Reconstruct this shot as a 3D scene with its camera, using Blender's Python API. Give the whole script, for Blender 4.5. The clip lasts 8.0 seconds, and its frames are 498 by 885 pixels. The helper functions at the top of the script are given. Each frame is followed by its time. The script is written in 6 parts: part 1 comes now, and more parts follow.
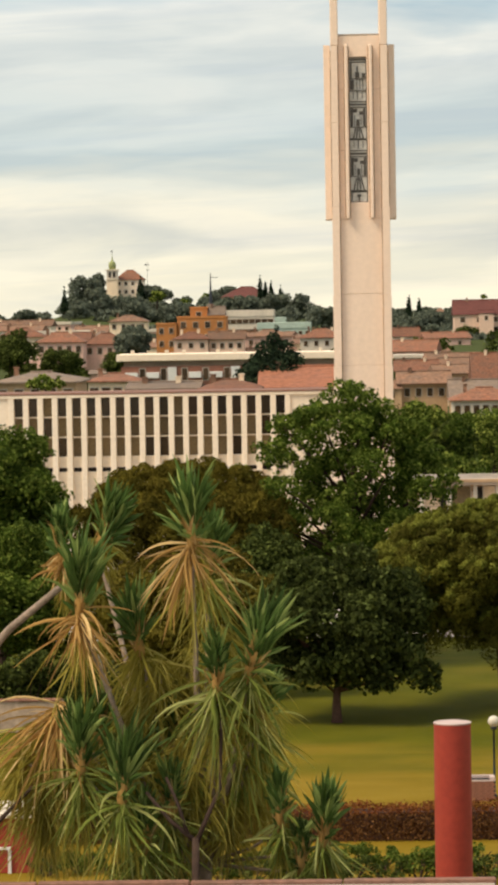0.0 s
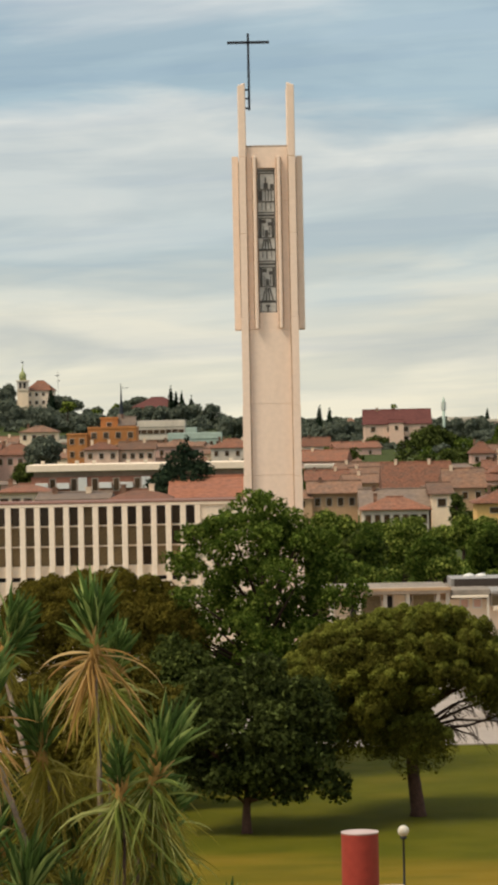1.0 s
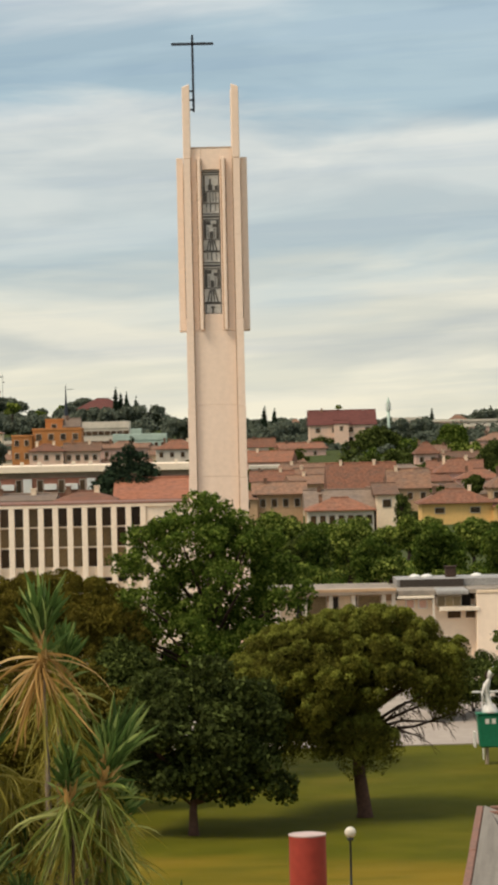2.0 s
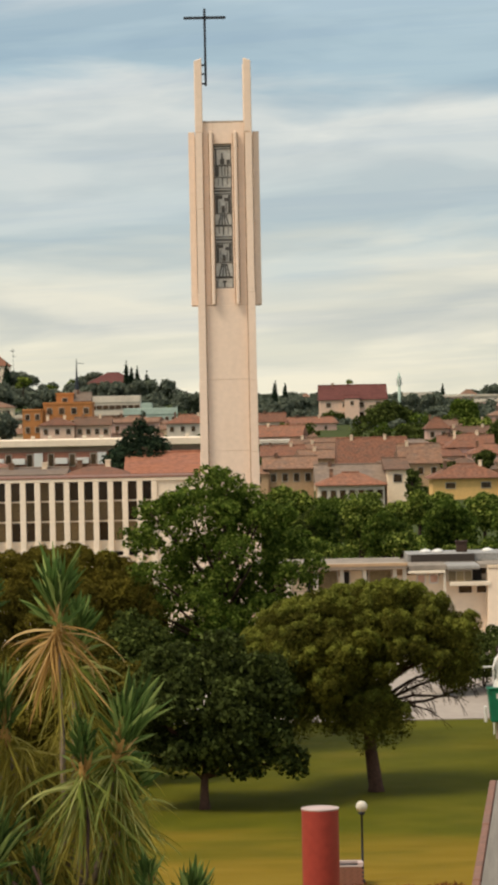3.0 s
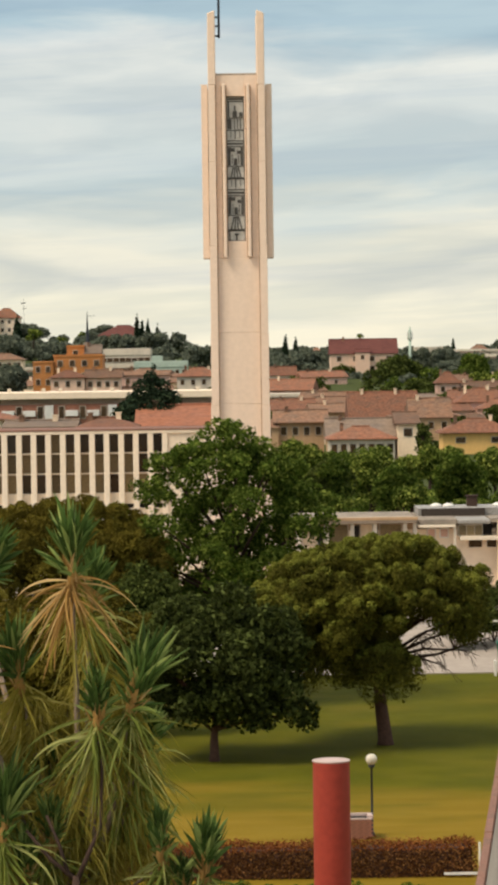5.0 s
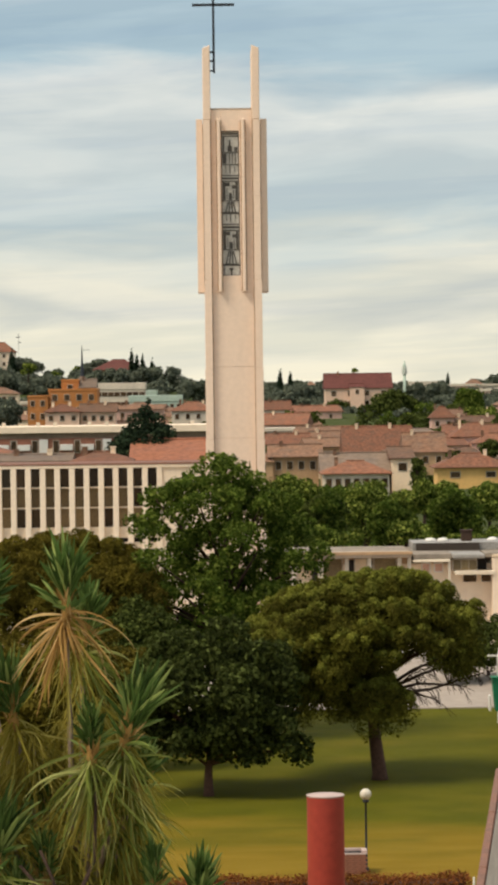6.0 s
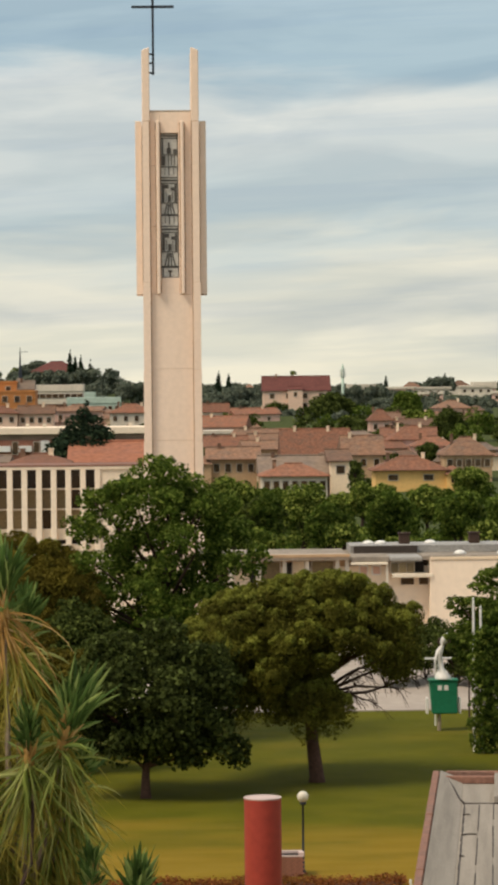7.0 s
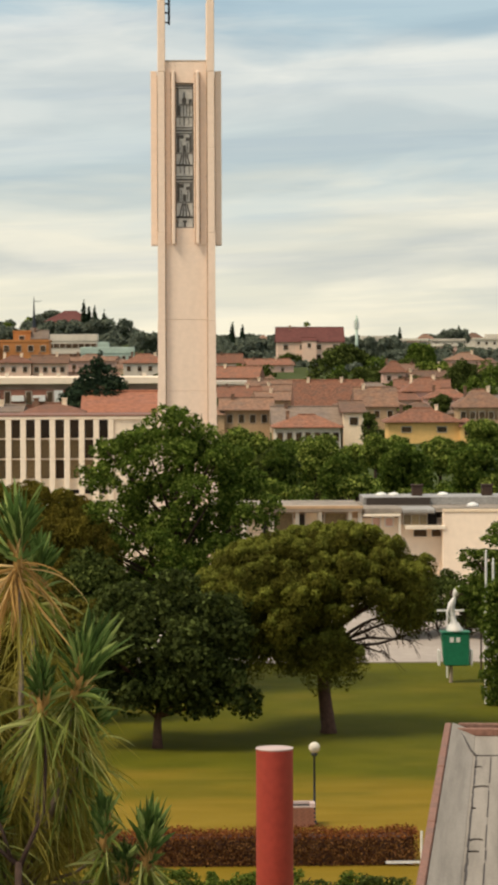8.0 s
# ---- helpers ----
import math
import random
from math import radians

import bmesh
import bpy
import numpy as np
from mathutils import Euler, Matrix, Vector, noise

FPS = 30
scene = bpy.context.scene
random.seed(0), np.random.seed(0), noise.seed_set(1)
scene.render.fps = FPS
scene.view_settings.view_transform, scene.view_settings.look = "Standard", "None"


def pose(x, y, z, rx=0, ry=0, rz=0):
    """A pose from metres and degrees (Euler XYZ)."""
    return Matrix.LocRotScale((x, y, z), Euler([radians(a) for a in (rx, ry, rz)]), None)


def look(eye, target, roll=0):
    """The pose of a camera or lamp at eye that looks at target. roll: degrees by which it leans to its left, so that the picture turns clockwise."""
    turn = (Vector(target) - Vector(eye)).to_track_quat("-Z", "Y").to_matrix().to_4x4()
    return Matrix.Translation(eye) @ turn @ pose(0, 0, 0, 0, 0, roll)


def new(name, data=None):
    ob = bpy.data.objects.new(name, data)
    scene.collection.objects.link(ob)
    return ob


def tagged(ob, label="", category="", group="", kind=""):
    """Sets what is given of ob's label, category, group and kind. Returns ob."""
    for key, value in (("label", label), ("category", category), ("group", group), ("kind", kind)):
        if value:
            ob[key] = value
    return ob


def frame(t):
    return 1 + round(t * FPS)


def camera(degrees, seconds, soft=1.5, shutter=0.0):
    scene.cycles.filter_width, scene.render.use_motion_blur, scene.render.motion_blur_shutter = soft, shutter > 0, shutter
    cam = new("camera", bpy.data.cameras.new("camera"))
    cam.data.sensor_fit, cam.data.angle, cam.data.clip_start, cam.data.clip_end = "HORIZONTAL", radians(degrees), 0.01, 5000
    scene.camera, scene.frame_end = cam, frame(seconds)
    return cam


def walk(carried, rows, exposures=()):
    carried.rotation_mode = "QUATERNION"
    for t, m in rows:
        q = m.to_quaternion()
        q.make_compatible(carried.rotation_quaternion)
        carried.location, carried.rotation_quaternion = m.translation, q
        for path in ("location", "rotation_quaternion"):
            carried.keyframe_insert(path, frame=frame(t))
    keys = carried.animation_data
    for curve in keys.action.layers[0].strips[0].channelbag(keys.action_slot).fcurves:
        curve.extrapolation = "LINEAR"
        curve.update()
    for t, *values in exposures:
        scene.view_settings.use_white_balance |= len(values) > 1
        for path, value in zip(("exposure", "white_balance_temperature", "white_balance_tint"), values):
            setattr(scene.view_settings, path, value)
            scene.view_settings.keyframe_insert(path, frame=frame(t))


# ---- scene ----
# ---------------------------------------------------------------- camera
cam = camera(9.2, 8.0, soft=3.9)


def gaze(x, z, pitch, yaw, roll):
    """Camera pose from its place and its pitch, heading and lean in degrees."""
    return pose(x, 0, z, 0, 0, -yaw) @ pose(0, 0, 0, 90 + pitch) @ pose(0, 0, 0, 0, 0, -roll)


walk(cam, [
    (0.0, gaze(-0.017, 17.308, -2.391, -1.807, 0.947)),
    (0.3, gaze(0.048, 17.292, -1.712, -1.275, 1.046)),
    (0.5, gaze(0.138, 17.273, -1.300, -0.446, 1.268)),
    (0.8, gaze(0.123, 17.311, -0.932, 0.185, 1.245)),
    (1.0, gaze(0.097, 17.288, -0.380, -0.129, 1.112)),
    (1.2, gaze(0.099, 17.287, -0.535, -0.101, 1.086)),
    (1.3, gaze(0.119, 17.296, -0.809, 0.572, 1.088)),
    (1.5, gaze(0.092, 17.284, -0.767, -0.010, 1.103)),
    (1.8, gaze(0.070, 17.309, -0.612, 0.238, 1.197)),
    (2.0, gaze(0.062, 17.327, -0.384, 0.892, 1.263)),
    (2.2, gaze(0.045, 17.330, -0.701, 0.800, 1.410)),
    (3.3, gaze(-0.026, 17.314, -0.853, 0.697, 0.944)),
    (3.5, gaze(-0.041, 17.312, -0.811, 0.726, 0.859)),
    (3.7, gaze(-0.050, 17.303, -0.914, 0.754, 0.943)),
    (4.0, gaze(-0.071, 17.291, -1.034, 0.947, 1.069)),
    (4.2, gaze(-0.070, 17.300, -1.217, 0.846, 0.994)),
    (4.5, gaze(-0.077, 17.315, -1.555, 0.641, 0.882)),
    (4.7, gaze(-0.090, 17.286, -1.716, 0.571, 0.843)),
    (5.8, gaze(-0.036, 17.304, -1.334, 0.380, 0.759)),
    (6.0, gaze(-0.078, 17.289, -1.073, 0.601, 0.731)),
    (6.5, gaze(-0.086, 17.293, -0.708, 1.156, 0.578)),
    (7.0, gaze(-0.083, 17.286, -1.041, 1.747, 0.538)),
    (7.5, gaze(-0.068, 17.310, -1.422, 1.744, 0.751)),
    (8.0, gaze(-0.101, 17.293, -1.949, 1.497, 0.182)),
], exposures=[
    (0.0, 0.34, 6930, 11.5), (0.5, 0.32, 6830, 11.5), (1.0, 0.08, 6630, 10.5), (1.5, 0.225, 6680, 10.5), (2.0, 0.12, 6630, 10.5), (3.5, 0.12, 6630, 10.5),
    (4.5, 0.25, 6730, 10.5), (6.0, 0.17, 6680, 10.5), (6.5, 0.16, 6680, 10.5), (7.0, 0.1, 6630, 10.5), (7.5, 0.14, 6680, 10.5), (8.0, 0.22, 6730, 10.5)])

# ---------------------------------------------------------------- sky and sun
SUN_EL, SUN_AZ = radians(54), radians(-122)      # azimuth clockwise from +Y
world = bpy.data.worlds.new("sky")
scene.world = world
world.use_nodes = True
wn, wl = world.node_tree.nodes, world.node_tree.links
wn.clear()


def wnode(kind, **vals):
    n = wn.new(kind)
    for k, v in vals.items():
        n.inputs[k].default_value = v
    return n


def wmath(op, a, b):
    n = wn.new("ShaderNodeMath")
    n.operation = op
    for i, v in enumerate((a, b)):
        if isinstance(v, (int, float)):
            n.inputs[i].default_value = v
        else:
            wl.new(v, n.inputs[i])
    return n.outputs[0]


def lin(r, g, b):
    """Linear colour from 8-bit display values."""
    return tuple(((c / 255 + 0.055) / 1.055) ** 2.4 if c > 10 else c / 255 / 12.92 for c in (r, g, b)) + (1.0,)


wcoord = wn.new("ShaderNodeTexCoord")
wsep = wn.new("ShaderNodeSeparateXYZ")
wl.new(wcoord.outputs["Generated"], wsep.inputs[0])
hx = wsep.outputs["X"]
hz = wsep.outputs["Z"]


def streaks(sx, sz, seed, detail=5.0, rough=0.55):
    comb = wn.new("ShaderNodeCombineXYZ")
    tilt = wmath("ADD", hz, wmath("MULTIPLY", hx, -0.05))
    wl.new(wmath("MULTIPLY", hx, sx), comb.inputs[0])
    comb.inputs[1].default_value = seed
    wl.new(wmath("MULTIPLY", tilt, sz), comb.inputs[2])
    n = wnode("ShaderNodeTexNoise", Scale=1.0, Detail=detail, Roughness=rough, Distortion=0.35)
    wl.new(comb.outputs[0], n.inputs["Vector"])
    return n.outputs["Fac"]


broad = streaks(9, 45, 3.1)
fine = streaks(11, 72, 7.7, 5.0, 0.5)
height = wmath("ADD", hz, wmath("MULTIPLY", wmath("SUBTRACT", broad, 0.5), 0.055))
ramp = wn.new("ShaderNodeValToRGB")
wl.new(wmath("MULTIPLY", height, 5.5), ramp.inputs[0])
els = ramp.color_ramp.elements
SKY = [(0.0, (234, 229, 209)), (0.07, (231, 228, 211)), (0.14, (206, 208, 202)), (0.20, (220, 219, 207)),
       (0.30, (184, 198, 203)), (0.43, (196, 204, 206)), (0.50, (212, 216, 214)), (0.58, (162, 185, 198)),
       (0.72, (168, 189, 201)), (0.82, (214, 218, 219)), (1.0, (208, 213, 216))]
while len(els) < len(SKY):
    els.new(0.5)
for e, (p, c) in zip(els, SKY):
    e.position, e.color = p, lin(*c)
vary = wn.new("ShaderNodeValToRGB")
wl.new(fine, vary.inputs[0])
vary.color_ramp.elements[0].position, vary.color_ramp.elements[0].color = 0.40, (0.865, 0.90, 0.925, 1)
vary.color_ramp.elements[1].position, vary.color_ramp.elements[1].color = 0.58, (1.09, 1.08, 1.055, 1)
wisp = streaks(5, 130, 21.3, 6.0, 0.6)
thin = wn.new("ShaderNodeValToRGB")
wl.new(wisp, thin.inputs[0])
thin.color_ramp.elements[0].position, thin.color_ramp.elements[0].color = 0.40, (0.94, 0.955, 0.975, 1)
thin.color_ramp.elements[1].position, thin.color_ramp.elements[1].color = 0.50, (1.02, 1.015, 1.0, 1)
wisps = wn.new("ShaderNodeMix")
wisps.data_type, wisps.blend_type = "RGBA", "MULTIPLY"
wisps.inputs["Factor"].default_value = 1.0
wl.new(vary.outputs[0], wisps.inputs["A"])
wl.new(thin.outputs[0], wisps.inputs["B"])
clouds = wn.new("ShaderNodeMix")
clouds.data_type, clouds.blend_type = "RGBA", "MULTIPLY"
clouds.inputs["Factor"].default_value = 0.9
wl.new(ramp.outputs[0], clouds.inputs["A"])
wl.new(wisps.outputs["Result"], clouds.inputs["B"])
sky = wn.new("ShaderNodeTexSky")
sky.sky_type, sky.sun_disc = "NISHITA", False
sky.sun_elevation, sky.sun_rotation = SUN_EL, SUN_AZ
dim = wn.new("ShaderNodeMix")
dim.data_type, dim.blend_type = "RGBA", "MULTIPLY"
dim.inputs["Factor"].default_value = 1
wl.new(sky.outputs[0], dim.inputs["A"])
dim.inputs["B"].default_value = (0.1, 0.1, 0.1, 1)
veil = wn.new("ShaderNodeMix")
veil.data_type = "RGBA"
veil.inputs["Factor"].default_value = 0.88
wl.new(dim.outputs["Result"], veil.inputs["A"])
wl.new(clouds.outputs["Result"], veil.inputs["B"])
back = wnode("ShaderNodeBackground", Strength=1.0)
wl.new(veil.outputs["Result"], back.inputs["Color"])
wout = wn.new("ShaderNodeOutputWorld")
wl.new(back.outputs[0], wout.inputs[0])

sun = new("sun", bpy.data.lights.new("sun", "SUN"))
sun.data.energy, sun.data.angle, sun.data.color = 2.95, radians(22), (1.0, 0.86, 0.68)
sun_dir = Vector((math.sin(SUN_AZ) * math.cos(SUN_EL), math.cos(SUN_AZ) * math.cos(SUN_EL), math.sin(SUN_EL)))
sun.matrix_world = look(sun_dir * 100, (0, 0, 0))

# ---------------------------------------------------------------- materials


def material(name, colour, rough=0.85, grain=4.0, vary=0.25, bump=0.15, stain=0.3, stain_scale=0.35, metal=0.0, island=0.0, obrand=0.0, spec=0.3, coat=None, streak=False):
    """A surface with grain, larger stains and relief. colour: linear base colour; stain: how far the large patches darken or turn towards coat."""
    m = bpy.data.materials.new(name)
    m.use_nodes = True
    nt, b = m.node_tree, m.node_tree.nodes["Principled BSDF"]
    co = nt.nodes.new("ShaderNodeTexCoord")
    src = co.outputs["Object"]
    if streak:
        mp = nt.nodes.new("ShaderNodeMapping")
        mp.vector_type = "TEXTURE"
        mp.inputs["Scale"].default_value = streak[:3] if isinstance(streak, tuple) else (1, 1, 8.3)
        mp.inputs["Rotation"].default_value[2] = streak[3] if isinstance(streak, tuple) else 0
        nt.links.new(src, mp.inputs[0])
        big_src = mp.outputs[0]
    else:
        big_src = src
    small, big = nt.nodes.new("ShaderNodeTexNoise"), nt.nodes.new("ShaderNodeTexNoise")
    small.inputs["Scale"].default_value, small.inputs["Detail"].default_value = grain, 5
    big.inputs["Scale"].default_value, big.inputs["Detail"].default_value = stain_scale, 6
    big.inputs["Roughness"].default_value = 0.65
    nt.links.new(src, small.inputs["Vector"])
    nt.links.new(big_src, big.inputs["Vector"])
    r1 = nt.nodes.new("ShaderNodeMapRange")
    r1.inputs[1].default_value, r1.inputs[2].default_value = 0.25, 0.75
    r1.inputs[3].default_value, r1.inputs[4].default_value = 1 - vary, 1 + vary
    nt.links.new(small.outputs["Fac"], r1.inputs[0])
    r2 = nt.nodes.new("ShaderNodeMapRange")
    r2.inputs[1].default_value, r2.inputs[2].default_value = 0.42, 0.68
    r2.inputs[3].default_value, r2.inputs[4].default_value = 0, stain
    nt.links.new(big.outputs["Fac"], r2.inputs[0])
    mixc = nt.nodes.new("ShaderNodeMix")
    mixc.data_type = "RGBA"
    nt.links.new(r2.outputs[0], mixc.inputs["Factor"])
    mixc.inputs["A"].default_value = (*colour, 1)
    mixc.inputs["B"].default_value = (*(coat or tuple(c * 0.45 for c in colour)), 1)
    value = r1.outputs[0]
    for on, kind, socket, amount in ((island, "ShaderNodeNewGeometry", "Random Per Island", island), (obrand, "ShaderNodeObjectInfo", "Random", obrand)):
        if on:
            g = nt.nodes.new(kind)
            r = nt.nodes.new("ShaderNodeMapRange")
            r.inputs[3].default_value, r.inputs[4].default_value = 1 - amount, 1 + amount
            nt.links.new(g.outputs[socket], r.inputs[0])
            mu = nt.nodes.new("ShaderNodeMath")
            mu.operation = "MULTIPLY"
            nt.links.new(value, mu.inputs[0])
            nt.links.new(r.outputs[0], mu.inputs[1])
            value = mu.outputs[0]
    hsv = nt.nodes.new("ShaderNodeHueSaturation")
    nt.links.new(mixc.outputs["Result"], hsv.inputs["Color"])
    nt.links.new(value, hsv.inputs["Value"])
    nt.links.new(hsv.outputs[0], b.inputs["Base Color"])
    b.inputs["Roughness"].default_value, b.inputs["Metallic"].default_value = rough, metal
    b.inputs["Specular IOR Level"].default_value = spec
    if bump:
        bp = nt.nodes.new("ShaderNodeBump")
        bp.inputs["Strength"].default_value, bp.inputs["Distance"].default_value = bump, 0.05
        nt.links.new(small.outputs["Fac"], bp.inputs["Height"])
        nt.links.new(bp.outputs[0], b.inputs["Normal"])
    return m


def leaf_material(name, colour, tip, island=0.45, trans=0.25, rough=0.75):
    """Leaves: colour varies from leaf to leaf and lets some light through."""
    m = bpy.data.materials.new(name)
    m.use_nodes = True
    nt, b = m.node_tree, m.node_tree.nodes["Principled BSDF"]
    g = nt.nodes.new("ShaderNodeNewGeometry")
    r = nt.nodes.new("ShaderNodeValToRGB")
    nt.links.new(g.outputs["Random Per Island"], r.inputs[0])
    e = r.color_ramp.elements
    e[0].color = (*(c * (1 - island) for c in colour), 1)
    e[1].color = (*tip, 1)
    mid = e.new(0.55)
    mid.color = (*colour, 1)
    co = nt.nodes.new("ShaderNodeTexCoord")
    n = nt.nodes.new("ShaderNodeTexNoise")
    n.inputs["Scale"].default_value, n.inputs["Detail"].default_value = 0.6, 4
    nt.links.new(co.outputs["Object"], n.inputs["Vector"])
    mr = nt.nodes.new("ShaderNodeMapRange")
    mr.inputs[1].default_value, mr.inputs[2].default_value, mr.inputs[3].default_value, mr.inputs[4].default_value = 0.3, 0.7, 0.65, 1.3
    nt.links.new(n.outputs["Fac"], mr.inputs[0])
    hsv = nt.nodes.new("ShaderNodeHueSaturation")
    nt.links.new(r.outputs[0], hsv.inputs["Color"])
    nt.links.new(mr.outputs[0], hsv.inputs["Value"])
    nt.links.new(hsv.outputs[0], b.inputs["Base Color"])
    b.inputs["Roughness"].default_value = rough
    b.inputs["Specular IOR Level"].default_value = 0.1
    tr = nt.nodes.new("ShaderNodeBsdfTranslucent")
    nt.links.new(hsv.outputs[0], tr.inputs["Color"])
    mx = nt.nodes.new("ShaderNodeMixShader")
    mx.inputs[0].default_value = trans
    nt.links.new(b.outputs[0], mx.inputs[1])
    nt.links.new(tr.outputs[0], mx.inputs[2])
    nt.links.new(mx.outputs[0], nt.nodes["Material Output"].inputs["Surface"])
    return m


CONCRETE = material("warm_concrete", (0.79, 0.625, 0.495), grain=3, vary=0.05, bump=0.1, stain=0.18, stain_scale=0.25, coat=(0.5, 0.36, 0.25), streak=True)
CONCRETE_PALE = material("pale_concrete", (0.78, 0.68, 0.54), grain=3, vary=0.07, bump=0.1, stain=0.3, stain_scale=0.5, coat=(0.5, 0.38, 0.26), streak=True)
CONCRETE_DARK = material("weathered_concrete", (0.42, 0.33, 0.25), grain=4, vary=0.15, stain=0.5, stain_scale=0.5)
DARK_METAL = material("dark_metal", (0.045, 0.05, 0.06), rough=0.5, grain=8, vary=0.2, metal=0.6)
GREY_METAL = material("grey_metal", (0.34, 0.325, 0.30), rough=0.6, grain=6, vary=0.25, metal=0.1, stain=0.5, stain_scale=0.8)
PALE_METAL = material("pale_metal", (0.60, 0.59, 0.54), rough=0.6, grain=5, vary=0.2, stain=0.4, stain_scale=0.8)
# Near-black base colour stands in for the shade inside openings and gaps.
DARK_VOID = material("dark_recess", (0.03, 0.025, 0.022), rough=0.9, grain=5, vary=0.3)
GLASS = material("tinted_glass", (0.062, 0.036, 0.017), rough=0.16, grain=0.6, vary=0.6, bump=0.02, obrand=0.45, spec=0.5)
CURTAIN = material("drawn_curtain", (0.20, 0.145, 0.07), rough=0.5, grain=9, vary=0.3, obrand=0.4)
FRAME = material("window_frame_paint", (0.55, 0.47, 0.38), grain=6, vary=0.1)
TILE = material("terracotta_roof", (0.222, 0.094, 0.053), grain=2.2, vary=0.45, bump=0.5, stain=0.85, stain_scale=0.5, coat=(0.135, 0.08, 0.055), obrand=0.26, island=0.15)
TILE_OLD = material("old_tile_roof", (0.205, 0.11, 0.066), grain=2.0, vary=0.42, bump=0.5, stain=0.85, stain_scale=0.45, coat=(0.12, 0.088, 0.066), obrand=0.26, island=0.15)
TILE_BRIGHT = material("orange_tile_roof", (0.31, 0.12, 0.065), grain=1.8, vary=0.3, bump=0.5, stain=0.7, stain_scale=0.35, coat=(0.24, 0.11, 0.075))
TILE_DEEP = material("deep_red_roof", (0.125, 0.042, 0.034), grain=1.8, vary=0.2, bump=0.5, stain=0.4, stain_scale=0.3)
TILE_GREY = material("grey_tile_roof", (0.20, 0.145, 0.105), grain=1.6, vary=0.25, bump=0.5, stain=0.6, coat=(0.12, 0.1, 0.09), obrand=0.2)
WALL_CREAM = material("cream_render", (0.82, 0.65, 0.46), grain=2, vary=0.08, stain=0.2, stain_scale=0.4, obrand=0.12, streak=True)
WALL_WHITE = material("white_render", (0.66, 0.58, 0.47), grain=2, vary=0.08, stain=0.3, stain_scale=0.4, obrand=0.1, streak=True)
WALL_PINK = material("pink_render", (0.70, 0.45, 0.36), grain=2, vary=0.1, stain=0.3, stain_scale=0.4, obrand=0.1, streak=True)
WALL_PEACH = material("peach_render", (0.74, 0.52, 0.39), grain=2, vary=0.08, stain=0.25, stain_scale=0.4, streak=True)
WALL_PALE = material("pale_warm_render", (0.86, 0.71, 0.55), grain=2, vary=0.06, stain=0.2, stain_scale=0.4, coat=(0.6, 0.46, 0.34), streak=True)
WALL_YELLOW = material("yellow_render", (0.78, 0.49, 0.18), grain=2, vary=0.08, stain=0.25, stain_scale=0.4, streak=True)
WALL_ORANGE = material("orange_brick", (0.46, 0.19, 0.06), grain=6, vary=0.2, stain=0.4, stain_scale=0.4)
WALL_OCHRE = material("ochre_render", (0.50, 0.33, 0.19), grain=2, vary=0.12, stain=0.4, stain_scale=0.4, streak=True)
WALL_GREEN = material("pale_green_render", (0.42, 0.52, 0.44), grain=2, vary=0.1, stain=0.3, stain_scale=0.3)
BRICK = material("red_brick", (0.30, 0.13, 0.085), grain=12, vary=0.3, stain=0.4, stain_scale=1.2)
RED_PAINT = material("faded_red_paint", (0.31, 0.042, 0.026), rough=0.6, grain=7, vary=0.12, bump=0.08, stain=0.35, stain_scale=0.9, coat=(0.36, 0.07, 0.045), streak=True)
COPING = material("terracotta_coping", (0.23, 0.115, 0.08), rough=0.8, grain=10, vary=0.3, stain=0.7, stain_scale=1.6, coat=(0.17, 0.105, 0.08))
BITUMEN = material("grey_roofing_felt", (0.30, 0.255, 0.205), rough=0.9, grain=14, vary=0.15, bump=0.3, stain=0.9, stain_scale=0.8, coat=(0.16, 0.14, 0.115))
FELT = material("pale_roofing_felt", (0.285, 0.25, 0.205), rough=0.9, grain=14, vary=0.1, bump=0.25, stain=0.75, stain_scale=1.6, coat=(0.15, 0.13, 0.105), streak=(0.45, 14.0, 1.0, -0.112))
# Dark colour for tar seams and for painted shade in the coping gaps.
SEAM_SHADE = material("dark_tar_and_shade", (0.05, 0.038, 0.03), rough=0.7, grain=12, vary=0.35)
WHITE_PAINT = material("white_paint", (0.72, 0.70, 0.66), rough=0.5, grain=6, vary=0.08, stain=0.2)
GLOBE = material("opal_globe", (0.60, 0.55, 0.45), rough=0.25, grain=3, vary=0.12, stain=0.2, stain_scale=4)
GREEN_PAINT = material("green_paint", (0.012, 0.17, 0.085), rough=0.5, grain=5, vary=0.15, stain=0.3, stain_scale=1.2)
STONE_WALL = material("old_rendered_wall", (0.42, 0.32, 0.24), grain=4, vary=0.25, stain=0.6, stain_scale=1.3, coat=(0.24, 0.17, 0.12))
PAVING = material("pale_paving", (0.37, 0.315, 0.265), grain=1.5, vary=0.12, stain=0.35, stain_scale=0.12)
BARK = material("bark", (0.055, 0.032, 0.022), grain=7, vary=0.4, bump=0.6, stain=0.3, stain_scale=1)
BARK_PALM = material("palm_bark", (0.27, 0.205, 0.15), grain=14, vary=0.35, bump=0.5, stain=0.4, stain_scale=3)
LEAF_OAK = leaf_material("broad_leaf", (0.078, 0.126, 0.017), (0.26, 0.325, 0.06), trans=0.56)
LEAF_DARK = leaf_material("dark_broad_leaf", (0.052, 0.072, 0.014), (0.15, 0.185, 0.042), trans=0.35)
LEAF_LAWN = leaf_material("lawn_tree_leaf", (0.048, 0.064, 0.014), (0.15, 0.19, 0.05), island=0.5, trans=0.46)
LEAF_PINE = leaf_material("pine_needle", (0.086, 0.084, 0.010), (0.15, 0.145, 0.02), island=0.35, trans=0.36)
